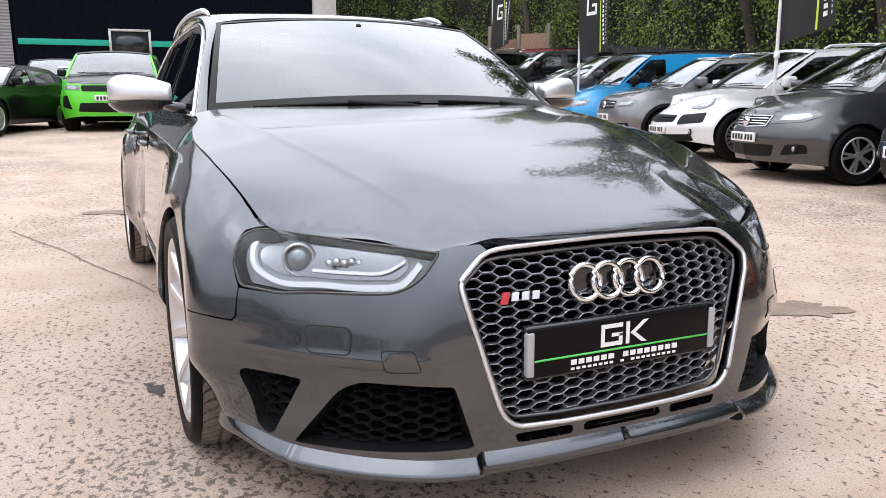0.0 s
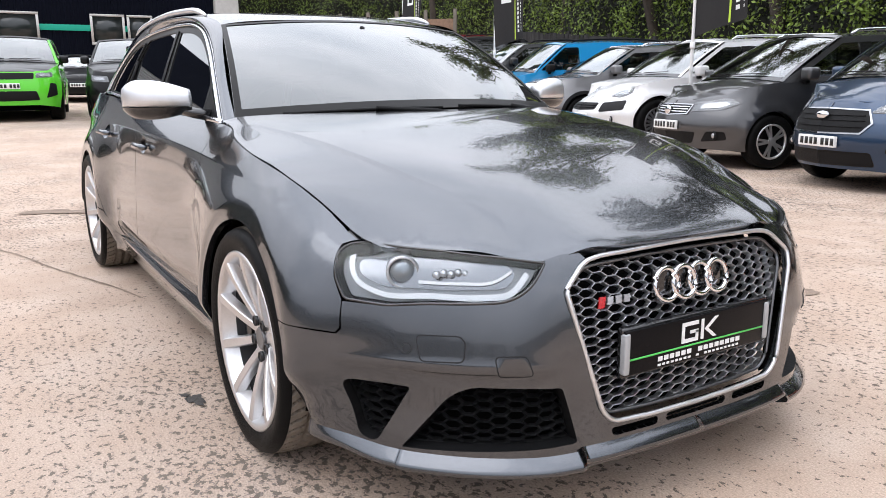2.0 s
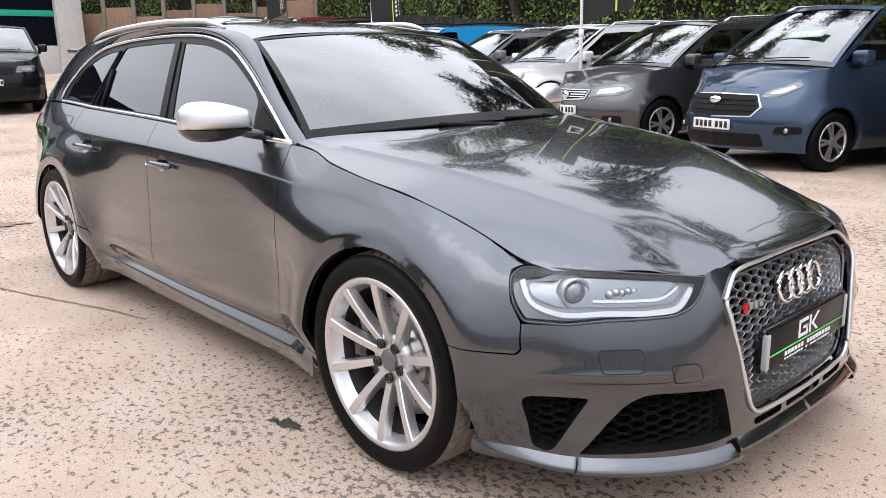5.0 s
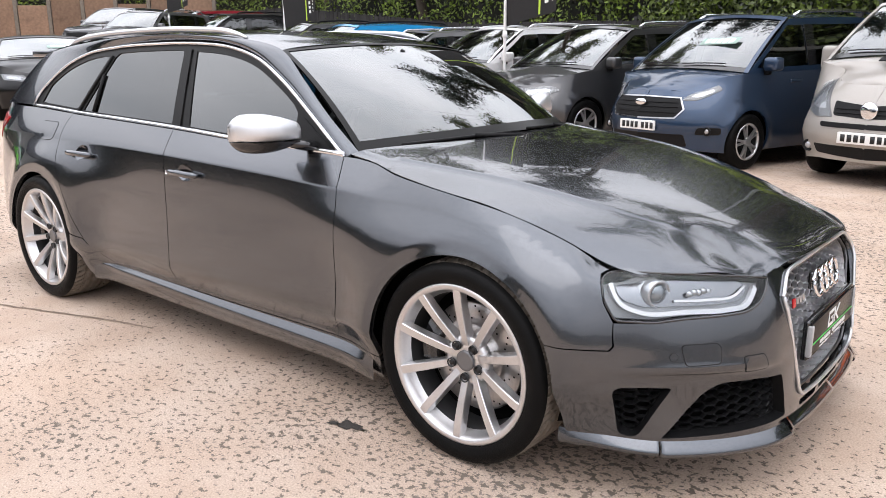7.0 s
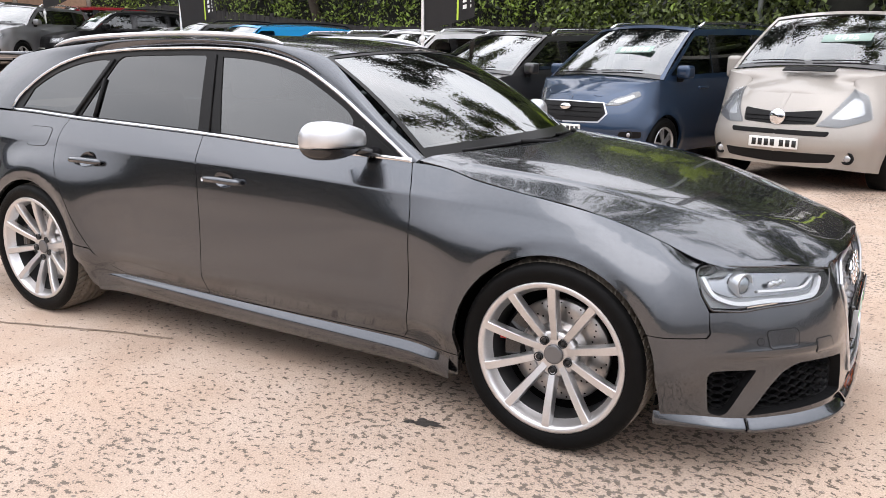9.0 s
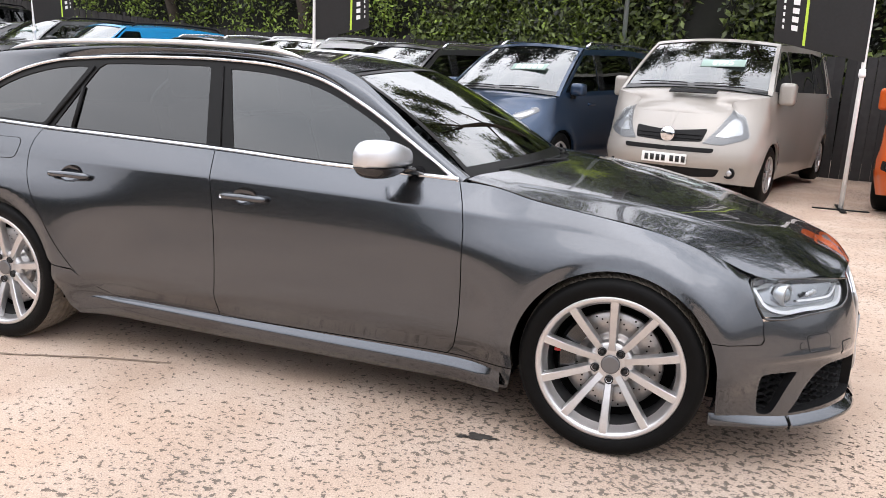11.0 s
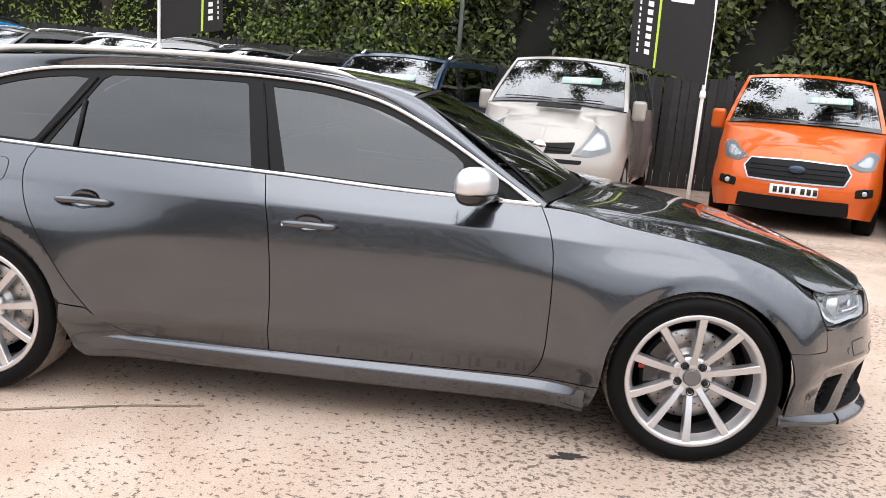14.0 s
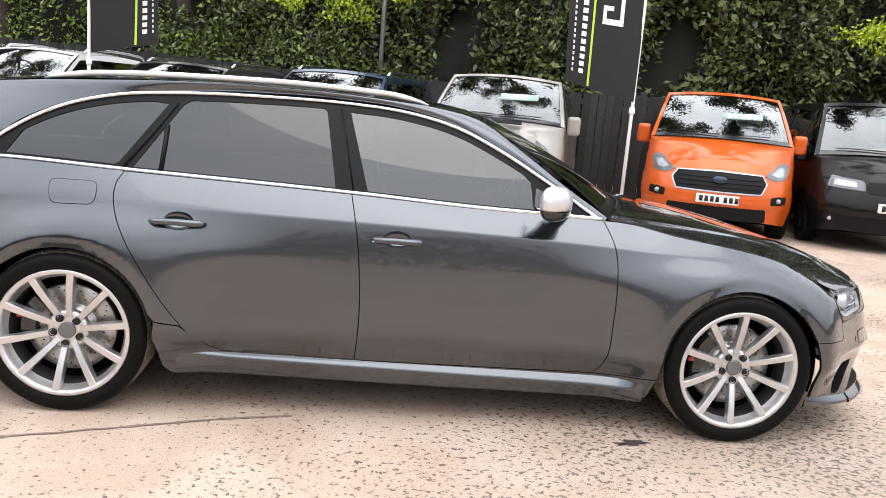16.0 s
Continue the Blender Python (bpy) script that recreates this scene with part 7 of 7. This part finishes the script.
        for hx in g("handles", ()):
            hy = float(yside(np.array([hx]))[0])
            zz = zb0 - 0.10
            q = -body(ux(np.array([hx])), np.array([zz]))[0, 1]
            part("door_handle", box_bm(hx - 0.11, hx + 0.11, s * q - 0.02, s * q + 0.02, zz - 0.018, zz + 0.018, 0.012, 3), g("handle_mat", colour), top)
        if g("rails"):
            xs = np.linspace(xr - 0.15, xe + 0.1, 20)
            yy = side_y(xs, roof_line(xs)) - 0.03
            lift = np.r_[0.0, np.full(18, 0.045), 0.0]
            V, F = tube([(a, s * b, float(roof_line(a)) + 0.035 + c) for a, b, c in zip(xs, yy, lift)], 0.02, 8)
            raw("roof_rail", V, F, g("rail_mat", M_CHROME), top)
        a = np.linspace(0.05, 0.75, 8)
        base = screen(s * a * (0.9 if s > 0 else 1.0), np.full(8, 0.06) + (a - 0.05) * 0.05)
        V, F = tube([(p[0] + 0.03, p[1], p[2] + 0.014) for p in base], 0.007, 6)
        raw("wiper", V, F, M_BLACK, top)
        for i, ax in enumerate((0.0, -wb)):
            wy = s * (W + 0.012 - g("tw", 0.22) / 2)
            wheel_set(top, ax, wy, r, g("tw", 0.22), -s, g("spokes", 5), g("rim"))
            # well lining coloured near-black as shade
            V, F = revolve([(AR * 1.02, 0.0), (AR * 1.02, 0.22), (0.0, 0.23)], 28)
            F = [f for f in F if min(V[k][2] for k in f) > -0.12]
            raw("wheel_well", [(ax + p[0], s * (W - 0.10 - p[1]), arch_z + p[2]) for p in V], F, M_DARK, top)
        if g("clad"):
            for ax in (0.0, -wb):
                ring_ = [(AR * 0.995, t) for t in np.linspace(-0.3, math.pi + 0.3, 30)]
                o = [(float(ux(ax + (AR + 0.06) * math.cos(t))), max(zlo, arch_z + (AR + 0.06) * math.sin(t))) for _, t in ring_] + [(float(ux(ax + AR * 1.0 * math.cos(t))), max(zlo, arch_z + AR * math.sin(t))) for _, t in ring_[::-1]]
                panel("arch_trim", body, o, M_BLACK, top, step=0.2, edge=0.06, thick=0.012, side=s, off=0.008)
    if g("sticker"):
        p = screen(np.array([0.30]), np.array([0.46]))[0]
        q = screen(np.array([0.30]), np.array([0.54]))[0]
        up = Vector(q - p).normalized()
        rt = Vector((0, 1, 0))
        nrm = rt.cross(up)
        if nrm.x < 0:
            nrm = -nrm
        rt = up.cross(nrm)
        m = Matrix(((rt.x, up.x, nrm.x, p[0] + nrm.x * 0.012), (rt.y, up.y, nrm.y, p[1]), (rt.z, up.z, nrm.z, p[2] + nrm.z * 0.012), (0, 0, 0, 1)))
        S_ = new("price_sticker")
        S_.parent = top
        st = part("card", box_bm(-0.26, 0.26, -0.07, 0.07, -0.001, 0.001), M_STICKER, S_)
        st.matrix_basis = m
        if g("sticker") is not True:
            text_mesh("price", g("sticker"), 0.13, M_STICKTEXT, S_, m @ Matrix.Translation((0, 0, 0.004)))
        else:
            for k in range(5):
                part("price_bar", box_bm(-0.2 + k * 0.085, -0.14 + k * 0.085, -0.045, 0.045, 0.001, 0.004), M_STICKTEXT, S_).matrix_basis = m
    if g("vent"):
        part("bonnet_vent", box_bm(-0.05, 0.05, -0.28, 0.28, 0, 0.012, 0.004), M_BLACK, top).matrix_basis = pose(xc + 0.30, 0.1, float(ztop(xc + 0.25)) + crown - 0.006, 0, 24, 0)
    return top


M_DARKCHROME = mat("smoked_chrome_trim", (0.42, 0.43, 0.45), rough=0.18, metal=1.0)
M_CARGLASS = glass("vehicle_glass", (0.36, 0.40, 0.39), 0.42)
M_LAMPDULL = mat("lamp_housing", (0.16, 0.16, 0.165), rough=0.3, metal=0.3)
M_LAMPCELL = mat("lamp_reflector_cell", (0.46, 0.46, 0.47), rough=0.25, metal=0.6)
M_STICKER = mat("price_card", (0.40, 0.55, 0.49), rough=0.5)
M_STICKTEXT = mat("price_ink", (0.90, 0.95, 0.93), rough=0.5)
M_RIMGREY = mat("dark_grey_alloy", (0.16, 0.16, 0.165), rough=0.4, metal=0.7)
P_CHAMPAGNE = paint("champagne_paint", (0.37, 0.345, 0.315), metal=0.3, rough=0.5)
P_ORANGE = paint("orange_paint", (0.62, 0.105, 0.010), metal=0.25, rough=0.38)
P_NAVY = paint("steel_blue_paint", (0.026, 0.050, 0.096), metal=0.6, rough=0.36)
P_GUN = paint("gunmetal_paint", (0.080, 0.080, 0.083), metal=0.7, rough=0.34)
P_WHITE = paint("white_paint", (0.72, 0.72, 0.72), rough=0.4)
P_SILVER = paint("silver_grey_paint", (0.21, 0.21, 0.215), metal=0.6, rough=0.38)
P_SKY = paint("bright_blue_paint", (0.015, 0.26, 0.55), rough=0.36)
P_BLACKC = paint("black_paint", (0.005, 0.005, 0.0055), rough=0.3, coat=0.45)
P_GREENC = paint("vivid_green_paint", (0.11, 0.60, 0.03), rough=0.35)
P_REDC = paint("dark_red_paint", (0.22, 0.012, 0.02), metal=0.2, rough=0.35)

VAN = dict(fo=0.93, wb=3.10, ro=0.85, W=0.95, H=1.95, r=0.335, zn=0.98, zb0=1.16, zb1=1.18, xc=0.12, xr=-0.62, xe=-3.6, xt=-3.85, lean=0.20, tumble=0.20, crown=0.06, shoulder=1.0,
           pillars=((0.02, -0.95), (-1.1, -2.3), (-2.4, -3.5)), mirror_h=0.26, mirror_z=-0.10, mirror_back=0.30, handles=(-0.8,), zlo=0.27, round=0.6)
vehicle("champagne_van", "champagne panel van with clear lamps and a price on its screen", "van", -0.04, 6.75, -106, P_CHAMPAGNE,
        dict(VAN, zn=1.02, zb0=1.25, zb1=1.22, lean=0.26, lamp=[(0.40, 0.70), (0.62, 0.69), (0.89, 0.78), (0.91, 1.02), (0.80, 1.08), (0.66, 0.96)], grille=[[(0.0, 0.70), (0.40, 0.72), (0.46, 0.86), (0.0, 0.82)]], bars=((0.74, 0.38, 0.008), (0.78, 0.40, 0.008)), bar_mat=M_BLACK,
             intake=[[(0.0, 0.60), (0.52, 0.60), (0.54, 0.65), (0.0, 0.65)], [(0.0, 0.30), (0.58, 0.33), (0.62, 0.42), (0.0, 0.42)]],
             plate=0.51, badge=(0, 0.78, 0.085), fog=((0.72, 0.38, 0.05),), vent=True, sticker="8995", mirror_mat=P_CHAMPAGNE, spokes=6))
vehicle("orange_van", "orange van with black trapezoid grille and price card", "van", 3.0, 6.45, -110, P_ORANGE,
        dict(VAN, zn=0.98, zb0=1.24, zb1=1.22, xc=0.05, xr=-0.80, lamp=[(0.60, 0.86), (0.72, 0.80), (0.90, 0.82), (0.945, 0.98), (0.93, 1.04), (0.76, 0.94)], grille=[[(0.0, 0.63), (0.52, 0.63), (0.60, 0.76), (0.56, 0.86), (0.0, 0.88)]], bars=((0.68, 0.53, 0.012), (0.735, 0.55, 0.012), (0.79, 0.55, 0.012)), bar_mat=M_BLACK,
             trim=([(0.0, 0.885), (0.57, 0.865), (0.62, 0.76), (0.53, 0.615), (0.0, 0.61), (0.0, 0.627), (0.52, 0.632), (0.60, 0.76), (0.56, 0.852), (0.0, 0.868)],),
             intake=[[(0.0, 0.27), (0.66, 0.27), (0.62, 0.44), (0.0, 0.44)], [(0.66, 0.50), (0.86, 0.52), (0.86, 0.62), (0.66, 0.60)]], plate=0.53, badge=(0, 0.775, 0.045), badge_w=2.0, badge_mat=P_NAVY, fog=((0.76, 0.56, 0.045),), sticker=True, rim=M_BLACK, spokes=5, mirror_mat=P_ORANGE, crown=0.04))
vehicle("black_van", "black van with dark alloy wheels beside the fence", "van", 5.05, 5.9, -108, P_BLACKC,
        dict(VAN, lamp=[(0.42, 0.78), (0.86, 0.80), (0.88, 0.94), (0.46, 0.90)], grille=[[(0.0, 0.74), (0.40, 0.76), (0.42, 0.90), (0.0, 0.90)]], intake=[[(0.0, 0.28), (0.7, 0.30), (0.72, 0.46), (0.0, 0.46)]], plate=0.60, badge=(0, 0.83, 0.07), fog=((0.76, 0.40, 0.04),), sticker=True, rim=M_BLACK, handles=(-0.8,)))
vehicle("compact_van", "steel blue compact van with wide black grille", "van", -2.52, 6.85, -107, P_NAVY,
        dict(fo=0.86, wb=2.95, ro=0.85, W=0.915, H=1.82, r=0.325, zn=0.90, zb0=1.10, zb1=1.16, xc=0.05, xr=-0.85, xe=-3.45, xt=-3.75, lean=0.16, tumble=0.22, pillars=((-0.10, -1.15), (-1.28, -2.3), (-2.4, -3.35)), lamp=[(0.52, 0.80), (0.66, 0.80), (0.88, 0.92), (0.87, 0.97), (0.60, 0.865)],
             grille=[[(0.0, 0.60), (0.46, 0.61), (0.54, 0.70), (0.50, 0.82), (0.0, 0.83)]], trim=([(0.0, 0.845), (0.51, 0.833), (0.56, 0.70), (0.47, 0.595), (0.0, 0.585), (0.0, 0.60), (0.46, 0.61), (0.54, 0.70), (0.50, 0.82), (0.0, 0.83)],), bars=((0.66, 0.47, 0.010), (0.72, 0.49, 0.010), (0.77, 0.48, 0.010)), bar_mat=M_BLACK,
             intake=[[(0.0, 0.27), (0.60, 0.28), (0.56, 0.42), (0.0, 0.42)], [(0.66, 0.42), (0.86, 0.42), (0.86, 0.50), (0.68, 0.50)]], plate=0.51, badge=(0, 0.775, 0.04), badge_w=2.0, badge_mat=M_MIRRORCHROME, fog=((0.77, 0.46, 0.04),), handles=(-0.85, -2.0), rails=True, sticker=True, spokes=5, mirror_mat=P_NAVY, round=0.9))
vehicle("people_carrier", "gunmetal people carrier with silver five-spoke wheels", "car", -4.95, 7.35, -106, P_GUN,
        dict(fo=0.95, wb=2.92, ro=0.95, W=0.93, H=1.72, r=0.335, zn=0.84, zb0=1.06, zb1=1.14, xc=-0.12, xr=-1.10, xe=-3.35, xt=-3.70, lean=0.16, tumble=0.26, pillars=((-0.35, -1.35), (-1.48, -2.45), (-2.55, -3.25)), lamp=[(0.40, 0.70), (0.74, 0.72), (0.90, 0.80), (0.84, 0.86), (0.46, 0.81)],
             grille=[[(0.0, 0.66), (0.36, 0.68), (0.40, 0.78), (0.0, 0.78)]], trim=([(0.0, 0.795), (0.42, 0.79), (0.37, 0.665), (0.0, 0.645), (0.0, 0.66), (0.355, 0.68), (0.40, 0.78), (0.0, 0.78)],), bars=((0.69, 0.35, 0.010), (0.72, 0.36, 0.010), (0.75, 0.37, 0.010)), intake=[[(0.0, 0.30), (0.46, 0.31), (0.50, 0.45), (0.0, 0.45)], [(0.56, 0.33), (0.82, 0.36), (0.80, 0.46), (0.62, 0.46)]], plate=0.53, badge=(0, 0.72, 0.06), fog=((0.70, 0.41, 0.045),), handles=(-0.95, -2.0), rails=True, spokes=5, round=1.0))
vehicle("white_suv", "white sport utility car with rounded nose and grey wheels", "car", -7.45, 8.0, -106, P_WHITE,
        dict(fo=0.92, wb=2.90, ro=1.0, W=0.965, H=1.70, r=0.375, zn=0.80, zb0=1.06, zb1=1.16, xc=-0.35, xr=-1.25, xe=-3.1, xt=-3.65, lean=0.30, tumble=0.34, crown=0.03, pillars=((-0.55, -1.55), (-1.68, -2.6), (-2.7, -3.1)), lamp=[(0.56, 0.78), (0.70, 0.76), (0.88, 0.84), (0.90, 0.92), (0.72, 0.90)],
             grille=[[(0.0, 0.56), (0.40, 0.58), (0.42, 0.68), (0.0, 0.68)], [(0.48, 0.54), (0.80, 0.58), (0.82, 0.72), (0.50, 0.68)]], intake=[[(0.0, 0.26), (0.7, 0.30), (0.66, 0.40), (0.0, 0.38)]], bars=((0.60, 0.38, 0.008), (0.635, 0.39, 0.008)), bar_mat=M_BLACK, plate=0.46, fog=((0.66, 0.43, 0.04),), handles=(-1.05, -2.1), rails=True, rail_mat=M_SATIN, rim=M_RIMGREY, spokes=10, round=1.3, tw=0.26, zlo=0.30))
vehicle("compact_suv", "silver grey compact sport utility car", "car", -9.85, 8.65, -107, P_SILVER,
        dict(fo=0.86, wb=2.68, ro=0.90, W=0.92, H=1.66, r=0.35, zn=0.90, zb0=1.08, zb1=1.15, xc=-0.30, xr=-1.10, xe=-2.95, xt=-3.35, lean=0.12, tumble=0.30, pillars=((-0.5, -1.4), (-1.52, -2.4), (-2.5, -2.9)), lamp=[(0.44, 0.74), (0.84, 0.76), (0.88, 0.86), (0.46, 0.85)], grille=[[(0.0, 0.70), (0.42, 0.72), (0.44, 0.85), (0.0, 0.86)]], bars=((0.75, 0.42, 0.012), (0.81, 0.42, 0.012)),
             intake=[[(0.0, 0.32), (0.80, 0.36), (0.80, 0.46), (0.0, 0.46)]], plate=0.56, badge=(0, 0.78, 0.06), fog=((0.74, 0.41, 0.04),), handles=(-0.9, -1.9), rails=True, clad=True, zlo=0.30))
vehicle("small_van", "bright blue small van with black roof bars", "van", -12.3, 9.35, -107, P_SKY,
        dict(fo=0.86, wb=2.68, ro=0.88, W=0.90, H=1.83, r=0.32, zn=0.86, zb0=1.12, zb1=1.16, xc=-0.10, xr=-0.85, xe=-3.3, xt=-3.5, lean=0.16, tumble=0.18, pillars=((-0.22, -1.15), (-1.3, -2.3), (-2.4, -3.2)), glazed=1, lamp=[(0.40, 0.70), (0.80, 0.72), (0.86, 0.84), (0.42, 0.82)], grille=[[(0.0, 0.68), (0.38, 0.70), (0.40, 0.81), (0.0, 0.81)]], intake=[[(0.0, 0.28), (0.6, 0.30), (0.6, 0.44), (0.0, 0.44)]], plate=0.53, handles=(-0.95,), rails=True, rail_mat=M_BLACK, mirror_mat=M_BLACK))
SUV = dict(fo=0.86, wb=2.80, ro=0.95, W=0.94, H=1.74, r=0.36, zn=0.95, zb0=1.14, zb1=1.18, xc=-0.30, xr=-1.0, xe=-3.1, xt=-3.55, lean=0.10, tumble=0.26, pillars=((-0.5, -1.4), (-1.52, -2.4), (-2.5, -3.05)), lamp=[(0.50, 0.78), (0.86, 0.80), (0.90, 0.92), (0.54, 0.90)], grille=[[(0.0, 0.74), (0.46, 0.75), (0.48, 0.88), (0.0, 0.90)]], intake=[[(0.0, 0.30), (0.6, 0.34), (0.64, 0.50), (0.0, 0.50)]], plate=0.60, handles=(-0.95, -1.95), rails=True, sticker=True)
vehicle("dark_suv", "dark grey sport utility car in the row", "car", -14.8, 10.0, -107, P_GUN, dict(SUV, rail_mat=M_BLACK))
HATCH = dict(fo=0.85, wb=2.62, ro=0.80, W=0.89, H=1.47, r=0.315, zn=0.76, zb0=0.96, zb1=1.02, xc=-0.35, xr=-1.25, xe=-2.7, xt=-3.25, lean=0.16, tumble=0.34, pillars=((-0.65, -1.5), (-1.62, -2.5)), lamp=[(0.44, 0.64), (0.80, 0.67), (0.86, 0.76), (0.50, 0.73)], grille=[[(0.0, 0.62), (0.40, 0.63), (0.42, 0.71), (0.0, 0.72)]], intake=[[(0.0, 0.26), (0.6, 0.28), (0.6, 0.42), (0.0, 0.42)]], plate=0.50, handles=(-1.0, -1.95), sticker=True, round=1.0)
vehicle("grey_hatchback", "silver grey hatchback at the end of the row", "car", -17.3, 10.7, -107, P_SILVER, HATCH)
vehicle("black_suv", "black sport utility car in the row", "car", -19.8, 11.3, -107, P_BLACKC, dict(SUV, rail_mat=M_BLACK))
vehicle("red_suv", "dark red sport utility car at the end of the row", "car", -22.4, 12.0, -107, P_REDC, dict(SUV, rails=False))
vehicle("green_suv", "vivid green sport utility car with black bonnet", "car", -16.8, -0.45, -8, P_GREENC,
        dict(SUV, fo=0.88, wb=2.92, W=0.99, H=1.80, r=0.40, zn=0.98, zb0=1.16, zb1=1.22, lamp=[(0.56, 0.86), (0.90, 0.88), (0.93, 0.97), (0.58, 0.96)], grille=[[(0.0, 0.83), (0.52, 0.84), (0.54, 0.96), (0.0, 0.96)]], intake=[[(0.0, 0.40), (0.60, 0.42), (0.55, 0.60), (0.0, 0.60)], [(0.72, 0.46), (0.92, 0.52), (0.93, 0.74), (0.82, 0.76)]], plate=0.70, rails=False, sticker=False, rim=M_BLACK, tw=0.28, zlo=0.32, bonnet_mat=P_BLACKC, roof_mat=P_BLACKC, mirror_mat=P_BLACKC))
vehicle("black_off_roader", "black sport utility car facing the yard", "car", -16.2, 1.98, -14, P_BLACKC, dict(SUV, fo=0.88, wb=2.92, W=0.99, H=1.78, r=0.39, zn=0.98, zb0=1.16, zb1=1.22, rails=False, sticker=False, tw=0.28))
SALOON = dict(fo=0.95, wb=3.0, ro=1.15, W=0.945, H=1.47, r=0.35, zn=0.76, zb0=0.98, zb1=1.04, xc=-0.45, xr=-1.35, xe=-2.9, xt=-3.75, lean=0.14, tumble=0.36, pillars=((-0.75, -1.75), (-1.88, -2.95)), lamp=[(0.50, 0.64), (0.86, 0.66), (0.90, 0.73), (0.54, 0.72)], grille=[[(0.0, 0.34), (0.36, 0.36), (0.46, 0.58), (0.38, 0.70), (0.0, 0.71)]], bars=((0.42, 0.36, 0.012), (0.48, 0.38, 0.012), (0.54, 0.40, 0.012), (0.60, 0.40, 0.012), (0.66, 0.38, 0.012)), intake=[[(0.55, 0.36), (0.84, 0.40), (0.84, 0.46), (0.58, 0.46)]], plate=0.46, handles=(-1.15, -2.2), sticker=True, spokes=10)
vehicle("black_saloon", "large black saloon with broad chrome-barred grille", "car", -15.6, -3.45, -20, P_BLACKC, SALOON)
vehicle("dark_estate", "dark car parked against the showroom", "car", -24.5, 1.9, -8, P_BLACKC, HATCH)
vehicle("dark_crossover", "dark sport utility car against the showroom", "car", -23.5, -1.7, -6, P_BLACKC, dict(SUV, rails=False))
vehicle("black_coupe", "black car parked facing the yard", "car", -12.3, 3.6, -22, P_BLACKC, dict(HATCH, H=1.42))
vehicle("silver_crossover", "silver sport utility car on the rising end of the yard", "car", -20.9, 9.6, -70, P_SILVER, dict(SUV, rails=True, sticker=False))
vehicle("grey_crossover", "grey sport utility car on the rising end of the yard", "car", -23.4, 10.2, -70, P_GUN, dict(SUV, rails=False, sticker=False))
vehicle("pale_hatchback", "pale silver hatchback at the far end of the row", "car", -25.2, 13.2, -107, P_SILVER, dict(HATCH, sticker=False))
